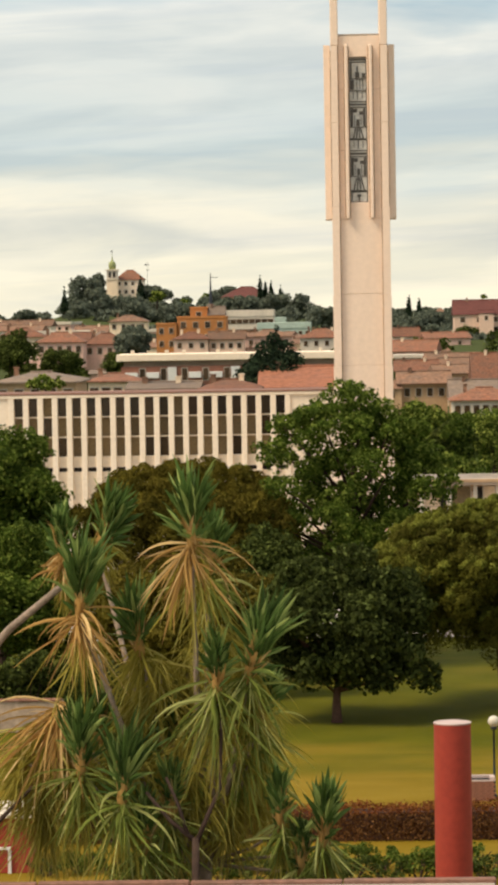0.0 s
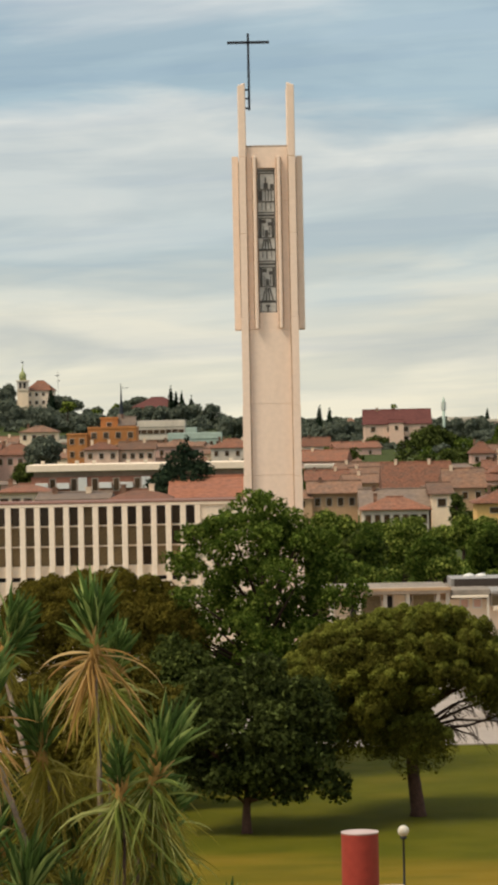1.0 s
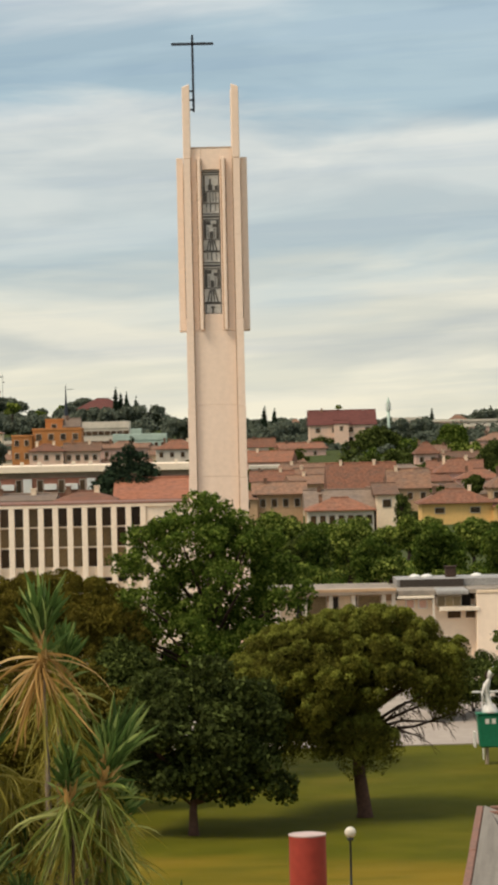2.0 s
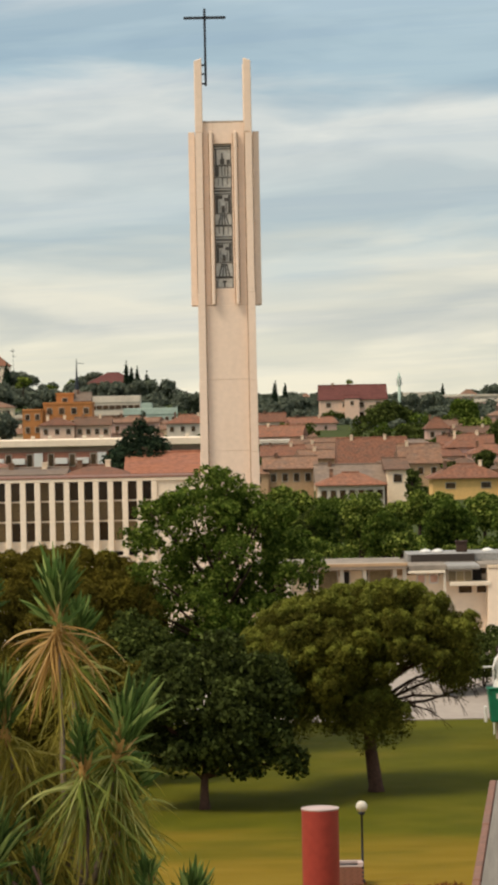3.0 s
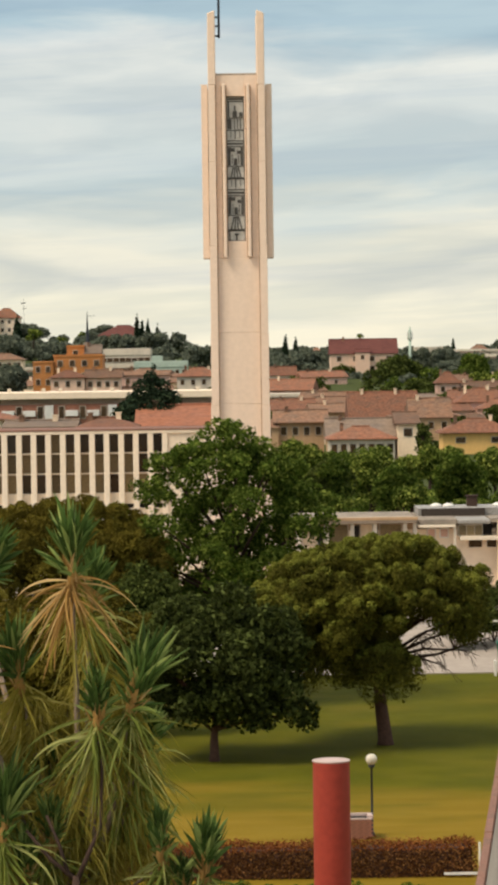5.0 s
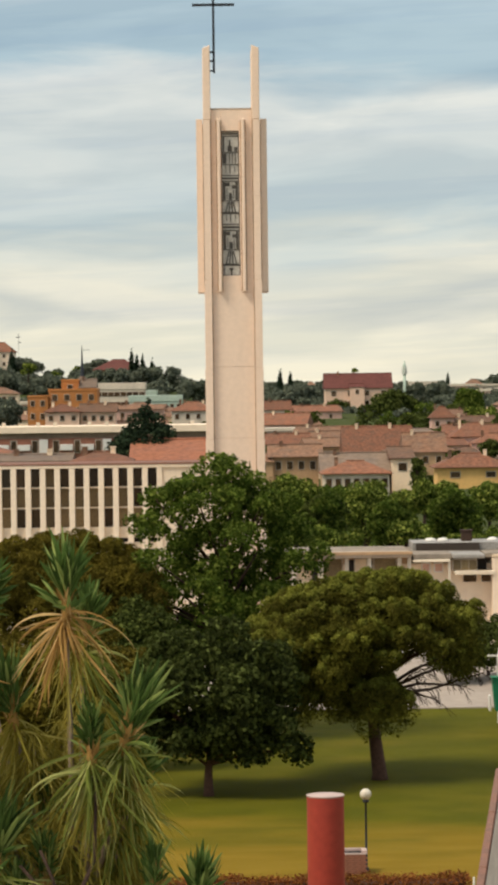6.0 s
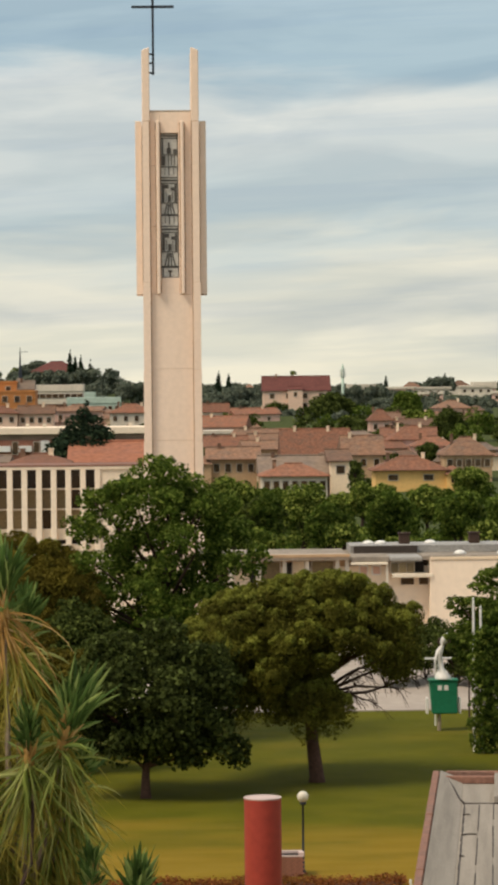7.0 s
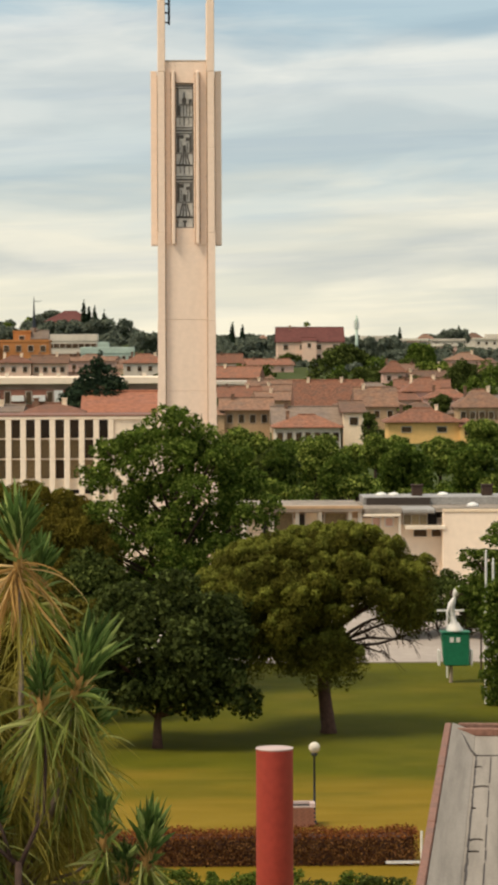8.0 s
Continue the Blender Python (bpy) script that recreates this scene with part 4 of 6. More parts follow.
house(140.7, 150.5, 1360, 11.9, 15.33, 18.32, WALL_PINK, WALL_WHITE, 'distant pale house on the ridge', depth=10.0, cols=3, kind='flat', chimneys=0)
house(40.1, 45.0, 1380, 12.1, 15.64, 18.16, WALL_WHITE, TILE_OLD, 'distant pale house on the ridge', depth=10.0, cols=3, kind='hip', chimneys=0)
house(-37.9, -26.9, 700, 8.7, 16.3, 16.84, WALL_ORANGE, WALL_ORANGE, 'orange brick apartment block with balconies', depth=14.0, cols=4, rows=2, kind='flat', chimneys=0, win=(1.1, 1.3), over=0.1, name='apartment_block')
house(-42.4, -37.95, 696, 8.7, 15.0, 15.42, WALL_ORANGE, WALL_ORANGE, 'orange lower wing of an apartment block', depth=10.0, cols=2, rows=2, kind='flat', chimneys=0, win=(0.9, 1.2), over=0.1, name='apartment_block')
house(-35.1, -31.2, 703, 15.0, 18.5, 18.97, WALL_ORANGE, WALL_ORANGE, 'set-back orange top floor of an apartment block', depth=10.0, cols=1, kind='flat', chimneys=0, win=(1.1, 1.3), over=0.1, name='apartment_block')
house(-31.0, -27.4, 703, 15.0, 17.04, 18.97, WALL_ORANGE, TILE_GREY, 'roof storey with a dark sloping roof', depth=8.0, cols=1, kind='gable', chimneys=1, over=0.3, name='apartment_block')
house(-34.3, -27.5, 620, 9.0, 12.3, 13.7, WALL_PEACH, TILE, 'pink house with a terracotta roof in a row', depth=9.0, cols=3, chimneys=2, win=(0.8, 1.0))
house(-27.3, -20.4, 622, 9.0, 12.16, 13.76, WALL_PEACH, TILE_OLD, 'pink house with a brown tiled roof in a row', depth=9.0, cols=4, chimneys=2, kind='gable', win=(0.8, 1.0))
house(-35.1, -20.7, 900, 13.4, 16.32, 18.29, WALL_WHITE, WALL_WHITE, 'white apartment block with a flat roof', depth=14.0, cols=8, rows=2, kind='flat', chimneys=0, win=(1.6, 1.2), over=0.2, name='apartment_block')
house(-24.2, -9.6, 860, 10.7, 12.89, 14.62, WALL_GREEN, WALL_GREEN, 'pale green flat-roofed block', depth=14.0, cols=8, kind='flat', chimneys=0, over=0.2, name='apartment_block')
house(-27.9, -17.9, 930, 10.6, 13.97, 16.01, WALL_GREEN, WALL_GREEN, 'pale green block behind', depth=12.0, cols=4, kind='flat', chimneys=0, over=0.1, name='apartment_block')
house(-11.0, -0.5, 760, 8.8, 11.02, 13.21, WALL_WHITE, TILE, 'white house with a long red roof', depth=9.0, cols=4)
house(-23.9, -12.6, 740, 9.7, 11.68, 13.28, WALL_PINK, TILE_OLD, 'house with a brown tiled roof', depth=9.0, cols=4)
house(-9.0, -0.5, 330, 7.3, 9.31, 11.40, WALL_CREAM, TILE_BRIGHT, 'house with a wide terracotta roof', depth=16.0, cols=5, kind='gable', chimneys=1)
house(-15.1, -9.2, 320, 7.4, 9.45, 10.37, WALL_CREAM, TILE, 'house with a low hipped terracotta roof', depth=12.0, cols=4, chimneys=2)
house(-22.8, -15.7, 325, 7.5, 9.51, 10.11, WALL_CREAM, TILE_GREY, 'house with a grey tiled roof', depth=10.0, cols=4, kind='gable', chimneys=2)
house(-30.0, -24.5, 360, 7.6, 9.63, 10.46, WALL_CREAM, TILE, 'cream house with a terracotta roof', depth=10.0, cols=4)
house(-37.6, -28.8, 330, 8.3, 10.30, 11.26, WALL_OCHRE, TILE_GREY, 'house with a grey hipped roof', depth=14.0, cols=5)
house(-59.9, -50.9, 600, 10.3, 12.27, 14.22, WALL_PINK, TILE, 'pink house with a terracotta roof', depth=9.0, cols=5, chimneys=2)
house(-51.4, -43.4, 610, 9.6, 11.69, 13.78, WALL_PINK, TILE, 'pink house with a terracotta roof', depth=9.0, cols=4)
house(-73.2, -63.4, 650, 11.1, 13.07, 14.96, WALL_CREAM, TILE, 'cream house with a terracotta roof', depth=9.0, cols=4)
house(-62.4, -52.5, 820, 13.6, 15.64, 17.29, WALL_CREAM, TILE_OLD, 'cream house with a brown roof', depth=9.0, cols=4)
house(-81.2, -71.5, 1100, 23.1, 29.92, 33.41, WALL_PALE, TILE, 'white hilltop church house with a red roof', depth=11.0, cols=4, rows=2, chimneys=0, win=(0.9, 1.2))
house(-41.9, -25.1, 1060, 19.1, 22.92, 26.46, WALL_OCHRE, TILE_DEEP, 'broad red-roofed villa among hilltop trees', depth=14.0, cols=4, chimneys=0)
house(-75.1, -67.0, 700, 9.8, 11.81, 13.44, WALL_PINK, TILE_OLD, 'hillside house with rendered walls and tiled roof', depth=9.0, cols=3, kind='hip', win=(0.8, 1.0))
house(-65.7, -57.2, 690, 10.0, 11.98, 13.60, WALL_PINK, TILE, 'hillside house with rendered walls and tiled roof', depth=9.0, cols=3, kind='gable', win=(0.8, 1.0))
house(-59.4, -54.4, 720, 10.3, 12.28, 13.57, WALL_OCHRE, TILE_GREY, 'hillside house with rendered walls and tiled roof', depth=9.0, cols=3, kind='hip', win=(0.8, 1.0))


def filler_houses():
    """Smaller houses that fill the streets of the town, on a jittered grid."""
    r = random.Random(21)
    walls, roofs = (WALL_PINK, WALL_OCHRE, WALL_CREAM), (TILE, TILE_OLD, TILE_OLD, TILE_GREY)
    for row, y in enumerate((545, 580, 625, 665, 715, 770, 830)):
        x = -0.085 * y + r.uniform(0, 8)
        while x < 0.1 * y:
            w, d, h = r.uniform(9, 17), r.uniform(9, 13), r.uniform(2.0, 3.6)
            if r.random() < 0.72 and not (0.028 < x / y < 0.064 and y > 690):
                z = ground_height(x, y)
                house(x, x + w, y + r.uniform(-8, 8), z, z + h, z + h + r.uniform(1.3, 2.0), r.choice(walls), r.choice(roofs), "town house with rendered walls and tiled roof",
                      depth=d, kind=r.choice(("hip", "gable")), cols=r.choice((1, 2, 3)), turn=r.uniform(-25, 25), chimneys=r.choice((1, 2, 2)), win=(0.7, 0.95), annex=r.choice((0, -4.5, 3.5, 5)), group="town houses")
            elif r.random() < 0.75 and y > 560:
                z = ground_height(x, y)
                k = r.uniform(2.0, 3.6)
                tree("garden_tree", (x + 3, y - 6, z), crown_lobes((x + 3, y - 6, z + k * 1.05), (k * 1.3, k, k), 16, k * 0.4, r.randrange(999)), r.choice((LEAF_DARK, LEAF_OAK)), "leafy garden tree between town houses", "tree", per_m2=3.2, leaf=0.75, limbs=4)
            x += w + r.uniform(2, 7)


filler_houses()


def ridge_houses():
    """Pale houses on the rising ground towards the skyline."""
    r = random.Random(34)
    for y, lo, hi, n in ((880, -0.118, -0.062, 4), (960, -0.12, -0.092, 3), (1120, -0.122, -0.1, 2), (1240, 0.07, 0.125, 4), (1080, 0.075, 0.12, 2)):
        for k in range(n):
            x = (lo + (hi - lo) * (k + r.uniform(0.1, 0.6)) / n) * y
            z, w, h = ground_height(x, y), r.uniform(9, 15), r.uniform(3.2, 4.6)
            flat = r.random() < 0.4
            house(x, x + w, y + r.uniform(-12, 12), z, z + h, z + h + (0.9 if flat else r.uniform(1.4, 2.0)), r.choice((WALL_WHITE, WALL_PALE, WALL_PINK)), WALL_WHITE if flat else r.choice((TILE_GREY, TILE_OLD)),
                  "pale house on the hillside" if flat else "pale hillside house with a tiled roof", depth=9, kind="flat" if flat else r.choice(("hip", "gable")), cols=4, turn=r.uniform(-20, 20), chimneys=0 if flat else 2, win=(1.0, 1.1), group="hillside houses")


ridge_houses()

# ---------------------------------------------------------------- long apartment block, church, masts
def long_block():
    x0, x1, y = -30.5, 4.0, 420.0
    t = thing("long_apartment_block", ((x0 + x1) / 2, y, 0), "long brick apartment block with a white roof band", "building")
    part("wall", boxes((x0, x1, y, y + 12, 0, 10.3)), BRICK, t, "red-brown brick wall")
    part("roof_band", boxes((x0 - 0.6, x1 + 0.6, y - 0.6, y + 12.6, 11.04, 11.95), bevel=0.05), WALL_PALE, t, "white concrete roof band")
    # Dark grey wall colour carries the shade under the roof band.
    part("upper_floor", boxes((x0 + 0.3, x1 - 0.3, y + 0.8, y + 12, 10.3, 11.04)), CONCRETE_DARK, t, "set-back upper wall, grey with painted shade")
    n = 12
    for i in range(n):
        x = x0 + 0.6 + i * (x1 - x0) / n
        if i % 3 != 2:
            part("balcony", boxes((x, x + 1.7, y - 0.9, y, 8.7, 9.5), bevel=0.03), WHITE_PAINT, t, "white balcony parapet")
        else:
            part("panel", boxes((x, x + 1.2, y - 0.2, y, 8.0, 10.2)), WHITE_PAINT, t, "white rendered panel")
        w = part("window", boxes((x + 1.85, x + 2.75, y - 0.07, y + 0.05, 8.3, 10.1)), FRAME, t)
        part("pane", boxes((x + 1.95, x + 2.65, y - 0.11, y - 0.075, 8.4, 10.0)), GLASS, w)
    for i in range(14):
        x = x0 + 1 + i * 2.35
        if i % 3 != 1:
            c = part("chimney", boxes((x, x + 0.5, y + 5, y + 5.5, 11.95, 12.45)), WALL_WHITE, t)


long_block()


CUPOLA = material("greened_copper", (0.30, 0.33, 0.14), grain=2, vary=0.15)


def church_tower():
    x, y, zb = -82.2, 1098.0, ground_height(-82.2, 1098)
    t = thing("church_tower", (x, y, zb), "pale church bell tower with a rounded greenish cupola", "tower")
    part("shaft", boxes((x - 2.0, x + 2.0, y - 2, y + 2, zb - 3, 30.2), bevel=0.1), WALL_CREAM, t)
    part("belfry", boxes((x - 1.9, x + 1.9, y - 1.9, y + 1.9, 30.2, 33.4), bevel=0.1), WALL_WHITE, t)
    for z in (30.0, 33.2):
        part("cornice", boxes((x - 2.3, x + 2.3, y - 2.3, y + 2.3, z, z + 0.4)), CONCRETE_PALE, t)
    for dx in (-0.75, 0.75):
        part("opening", boxes((x + dx - 0.4, x + dx + 0.4, y - 2.05, y - 1.85, 30.8, 32.8)), DARK_VOID, t)
    part("cupola", lathe(bmesh.new(), x, y, [(1.25, 33.6), (1.25, 34.6), (1.35, 34.8), (1.25, 35.6), (0.85, 36.3), (0.35, 36.8), (0.2, 37.6), (0.05, 39.4)], 14), CUPOLA, t, "greenish copper cupola", smooth=True)
    part("finial", boxes((x - 0.1, x + 0.1, y - 0.1, y + 0.1, 39.3, 40.6), (x - 0.5, x + 0.5, y - 0.1, y + 0.1, 39.9, 40.1)), DARK_METAL, t)


church_tower()


def masts():
    x, y = 57.9, 950.0
    t = thing("antenna_mast", (x, y, 8.5), "pale green cylindrical antenna mast", "mast")
    part("pole", lathe(bmesh.new(), x, y, [(0.5, 6), (0.45, 14), (0.42, 19.5)], 10), WALL_GREEN, t, smooth=True)
    part("antenna", lathe(bmesh.new(), x, y, [(0.42, 19.5), (0.5, 19.6), (0.5, 22.6), (0.35, 22.8), (0.1, 24.0)], 10), WALL_GREEN, t, "antenna shroud", smooth=True)
    for k in range(4):
        a = k * math.pi / 2
        part("panel", boxes((x + 0.72 * math.cos(a) - 0.12, x + 0.72 * math.cos(a) + 0.12, y + 0.72 * math.sin(a) - 0.12, y + 0.72 * math.sin(a) + 0.12, 19.8, 22.2)), WHITE_PAINT, t)
    x, y = -38.0, 880.0
    s = thing("spire", (x, y, 8), "dark slender spire with a small cross arm", "spire")
    part("base", lathe(bmesh.new(), x, y, [(2.2, 8), (2.1, 17.5), (2.6, 17.8), (1.2, 19.6), (0.7, 20.2)], 8), TILE_GREY, s)
    part("needle", lathe(bmesh.new(), x, y, [(0.62, 20.0), (0.3, 24.0), (0.07, 29.0)], 8), DARK_METAL, s)
    part("arm", boxes((x - 0.15, x + 2.2, y - 0.05, y + 0.05, 27.6, 27.72)), DARK_METAL, s)
    x, y = -70.0, 1102.0
    w = thing("weather_vane", (x, y, 24), "thin dark rooftop aerial", "aerial")
    part("rod", boxes((x - 0.05, x + 0.05, y - 0.05, y + 0.05, 24, 36.5)), DARK_METAL, w)
    part("vane", boxes((x - 1.0, x + 0.6, y - 0.05, y + 0.05, 35.0, 35.3), (x - 0.3, x + 0.9, y - 0.05, y + 0.05, 33.2, 33.4)), DARK_METAL, w)


masts()


# ---------------------------------------------------------------- garden things
CAP_PAINT = material("pale_pink_paint", (0.55, 0.42, 0.38), rough=0.6, grain=6, vary=0.15, stain=0.4, stain_scale=3)


def red_column():
    x, y, top = 2.15, 66.0, 8.5
    t = thing("red_column", (x, y, 0), "round column painted faded red with a pale metal cap", "column")
    part("shaft", lathe(bmesh.new(), x, y, [(0.40, 0), (0.40, top * 0.5), (0.398, top - 0.03)], 40), RED_PAINT, t, smooth=False)
    part("cap", lathe(bmesh.new(), x, y, [(0.402, top - 0.03), (0.406, top - 0.022), (0.406, top), (0.38, top + 0.006)], 40), CAP_PAINT, t, "pale pink metal cap")


red_column()


def garden_lamp():
    x, y = 5.04, 109.3
    t = thing("garden_lamp", (x, y, 0), "white globe lamp on a thin dark post in the lawn", "lamp")
    part("post", lathe(bmesh.new(), x, y, [(0.09, 0), (0.09, 0.12), (0.045, 0.16), (0.038, 2.42), (0.06, 2.44)], 12), DARK_METAL, t, "thin dark metal post", smooth=True)
    part("collar", lathe(bmesh.new(), x, y, [(0.1, 2.44), (0.12, 2.5), (0.1, 2.55)], 16), DARK_METAL, t)
    prof = [(0.205 * math.sin(a) + 0.001, 2.73 - 0.205 * math.cos(a)) for a in (math.pi * (0.12 + 0.88 * k / 12) for k in range(13))]
    part("globe", lathe(bmesh.new(), x, y, prof, 20), GLOBE, t, "opal glass globe", smooth=True)


garden_lamp()


def brick_pier():
    x0, x1, y0 = 4.02, 4.98, 108.6
    t = thing("brick_barbecue", ((x0 + x1) / 2, y0, 0), "low red brick box with a pale rim and dark hollow top", "box")
    part("core", boxes((x0 + 0.03, x1 - 0.03, y0 + 0.03, y0 + 0.87, 0, 0.7)), BRICK, t)
    part("rim", boxes((x0 - 0.03, x1 + 0.03, y0 - 0.03, y0 + 0.08, 0.7, 0.745), (x0 - 0.06, x1 + 0.06, y0 + 0.8, y0 + 0.96, 0.7, 0.8),
                      (x0 - 0.06, x0 + 0.12, y0 + 0.1, y0 + 0.8, 0.7, 0.8), (x1 - 0.12, x1 + 0.06, y0 + 0.1, y0 + 0.8, 0.7, 0.82)), CAP_PAINT, t, "pale stone rim")
    # Flat near-black sheet paints the shade of an open top.
    part("hollow", boxes((x0 + 0.12, x1 - 0.12, y0 + 0.1, y0 + 0.8, 0.7, 0.712)), DARK_VOID, t, "dark sheet painting the shaded hollow")
    brick = shared_box("brick", 0.225, 0.1, 0.06, BRICK)
    for k in range(9):
        for i in range(4):
            piece("brick", brick, t, (x0 + 0.14 + i * 0.235 + (0.06 if k % 2 else 0), y0 + 0.02, 0.02 + k * 0.075))


brick_pier()


def hedge(name, x0, x1, y0, y1, h, mat, label, per_m2=420, leaf=0.085, seed=1):
    r = np.random.default_rng(seed)
    t = thing(name, ((x0 + x1) / 2, y0, 0), label, "hedge", "bronze hedges along the lawn")
    part("twig_core", boxes((x0 + 0.15, x1 - 0.15, y0 + 0.12, y1 - 0.12, 0, h - 0.12)), BARK_WARM, t, "brown twiggy inside")
    n = int(per_m2 * (x1 - x0) * (2 * h + (y1 - y0)))
    f = r.random((n, 3))
    side = r.random(n)
    P = np.empty((n, 3))
    N = np.zeros((n, 3))
    wav = 0.04 * np.sin(f[:, 0] * (x1 - x0) * 1.7) + 0.03 * np.sin(f[:, 0] * (x1 - x0) * 5.1)
    P[:, 0] = x0 + f[:, 0] * (x1 - x0)
    front, top = side < 0.45, side >= 0.62
    P[:, 1] = np.where(front, y0, np.where(top, y0 + f[:, 1] * (y1 - y0), y1)) + r.normal(scale=0.08, size=n)
    P[:, 2] = np.where(top, h + wav, f[:, 2] * (h + wav)) + r.normal(scale=0.06, size=n)
    N[:, 1] = np.where(front, -1, np.where(top, 0, 1))
    N[:, 2] = np.where(top, 1, 0.3)
    N = unit(N + r.normal(scale=0.6, size=(n, 3)))
    # Colour split by height: bright for the lit top, dark for shade below.
    lit_top = top | (P[:, 2] > h - 0.14)
    link("foliage", leaf_mesh("foliage", P[~lit_top], N[~lit_top], leaf, 0.6, t.location), LEAF_HEDGE_SHADE, t, "brown-green leaves, darkened to show the shaded sides")
    link("lit_foliage", leaf_mesh("lit_foliage", P[lit_top], N[lit_top], leaf, 0.6, t.location), mat, t, "red leaves, brighter to show the lit top")
    return t


hedge("hedge", -16, 3.2, 100.6, 101.8, 1.04, LEAF_HEDGE, "clipped hedge with bronze-red leaves along the lawn", seed=2)
hedge("hedge", 3.3, 8.05, 100.6, 101.8, 1.04, LEAF_HEDGE, "clipped hedge with bronze-red leaves along the lawn", seed=3)


def railing():
    t = thing("white_railing", (8.1, 100.4, 0), "white metal gate post with a low rail beside the hedge", "railing")
    part("post", lathe(bmesh.new(), 8.12, 100.4, [(0.04, 0), (0.04, 1.15), (0.01, 1.17)], 10), WHITE_PAINT, t)
    part("rail", boxes((6.95, 8.1, 100.36, 100.43, 0.1, 0.18)), WHITE_PAINT, t)
    part("post", lathe(bmesh.new(), 8.5, 101.5, [(0.035, 0), (0.035, 1.05), (0.01, 1.07)], 10), WHITE_PAINT, t)


railing()


def shrub(x, y, z, w, h, mat, label="rounded green garden shrub", leaf=0.11, per=170, seed=0, name="shrub", group=""):
    t = thing(name, (x, y, z), label, "shrub", group)
    bm = bmesh.new()
    for k in range(5):
        a = k * 1.3 + seed
        tube(bm, [(x, y, z - 0.1), (x + 0.3 * w * math.cos(a), y + 0.3 * w * math.sin(a), z + h * 0.7)], [0.04, 0.012], 5)
    part("stem", bm, BARK, t)
    lob = crown_lobes((x, y, z + h * 0.52), (w / 2, w / 2, h / 2), 14, min(w, h) * 0.24, seed, bottom=-0.9)
    P, N = lobes_leaves(lob, per, 0.4)
    link("foliage", leaf_mesh("foliage", P, N, leaf, 0.6, (x, y, z)), mat, t)
    return t


for i in range(17):
    shrub(-9.5 + i * 0.95, 95.0 + 0.35 * (i % 3), 0, 1.5 + 0.25 * (i * 7 % 4) / 3, 0.55 + 0.25 * (i * 5 % 3) / 2, LEAF_OAK if i % 3 else LEAF_DARK, seed=20 + i, group="low shrubs before the hedge")


for i in range(16):
    shrub(-7.0 + i * 1.0, 93.2 + 0.3 * (i % 2), 0, 1.7, 0.62 + 0.3 * (i * 3 % 4) / 3, LEAF_DARK if i % 3 else LEAF_OAK, seed=40 + i, group="low shrubs before the hedge")


for i in range(7):
    shrub(-20.0 + i * 1.55, 131.5 + 0.5 * (i % 2), 0, 2.3, 2.4 + 0.5 * (i * 5 % 3) / 2, LEAF_DARK, "dark green bush behind a garden wall", leaf=0.18, per=85, seed=60 + i, group="bushes behind the garden wall")


def left_wall():
    t = thing("garden_wall", (-16, 128, 0), "old rendered garden wall with a row of red tiles on top", "wall")
    part("wall", boxes((-26, -12.0, 128, 128.5, 0, 1.3), bevel=0.03), STONE_WALL, t)
    me = shared_box("cap_tile", 0.44, 0.62, 0.07, TILE, 0.015)
    for k in range(31):
        piece("cap_tile", me, t, (-25.8 + k * 0.45, 128.25, 1.3), rz=0.05 * ((k * 37) % 5 - 2))
    b = thing("red_shed", (-11.2, 95.5, 0), "small dark red shed with a pale door frame", "shed")
    part("wall", boxes((-13.5, -9.95, 95.5, 98, 0, 1.75), bevel=0.02), RED_PAINT, b)
    part("roof", boxes((-13.7, -9.8, 95.3, 98.2, 1.75, 1.85)), WALL_WHITE, b, "pale sheet roof")
    part("door_frame", boxes((-11.35, -11.25, 95.42, 95.5, 0, 0.75), (-10.75, -10.65, 95.42, 95.5, 0, 0.75), (-11.35, -10.65, 95.42, 95.5, 0.75, 0.83)), WHITE_PAINT, b)


left_wall()


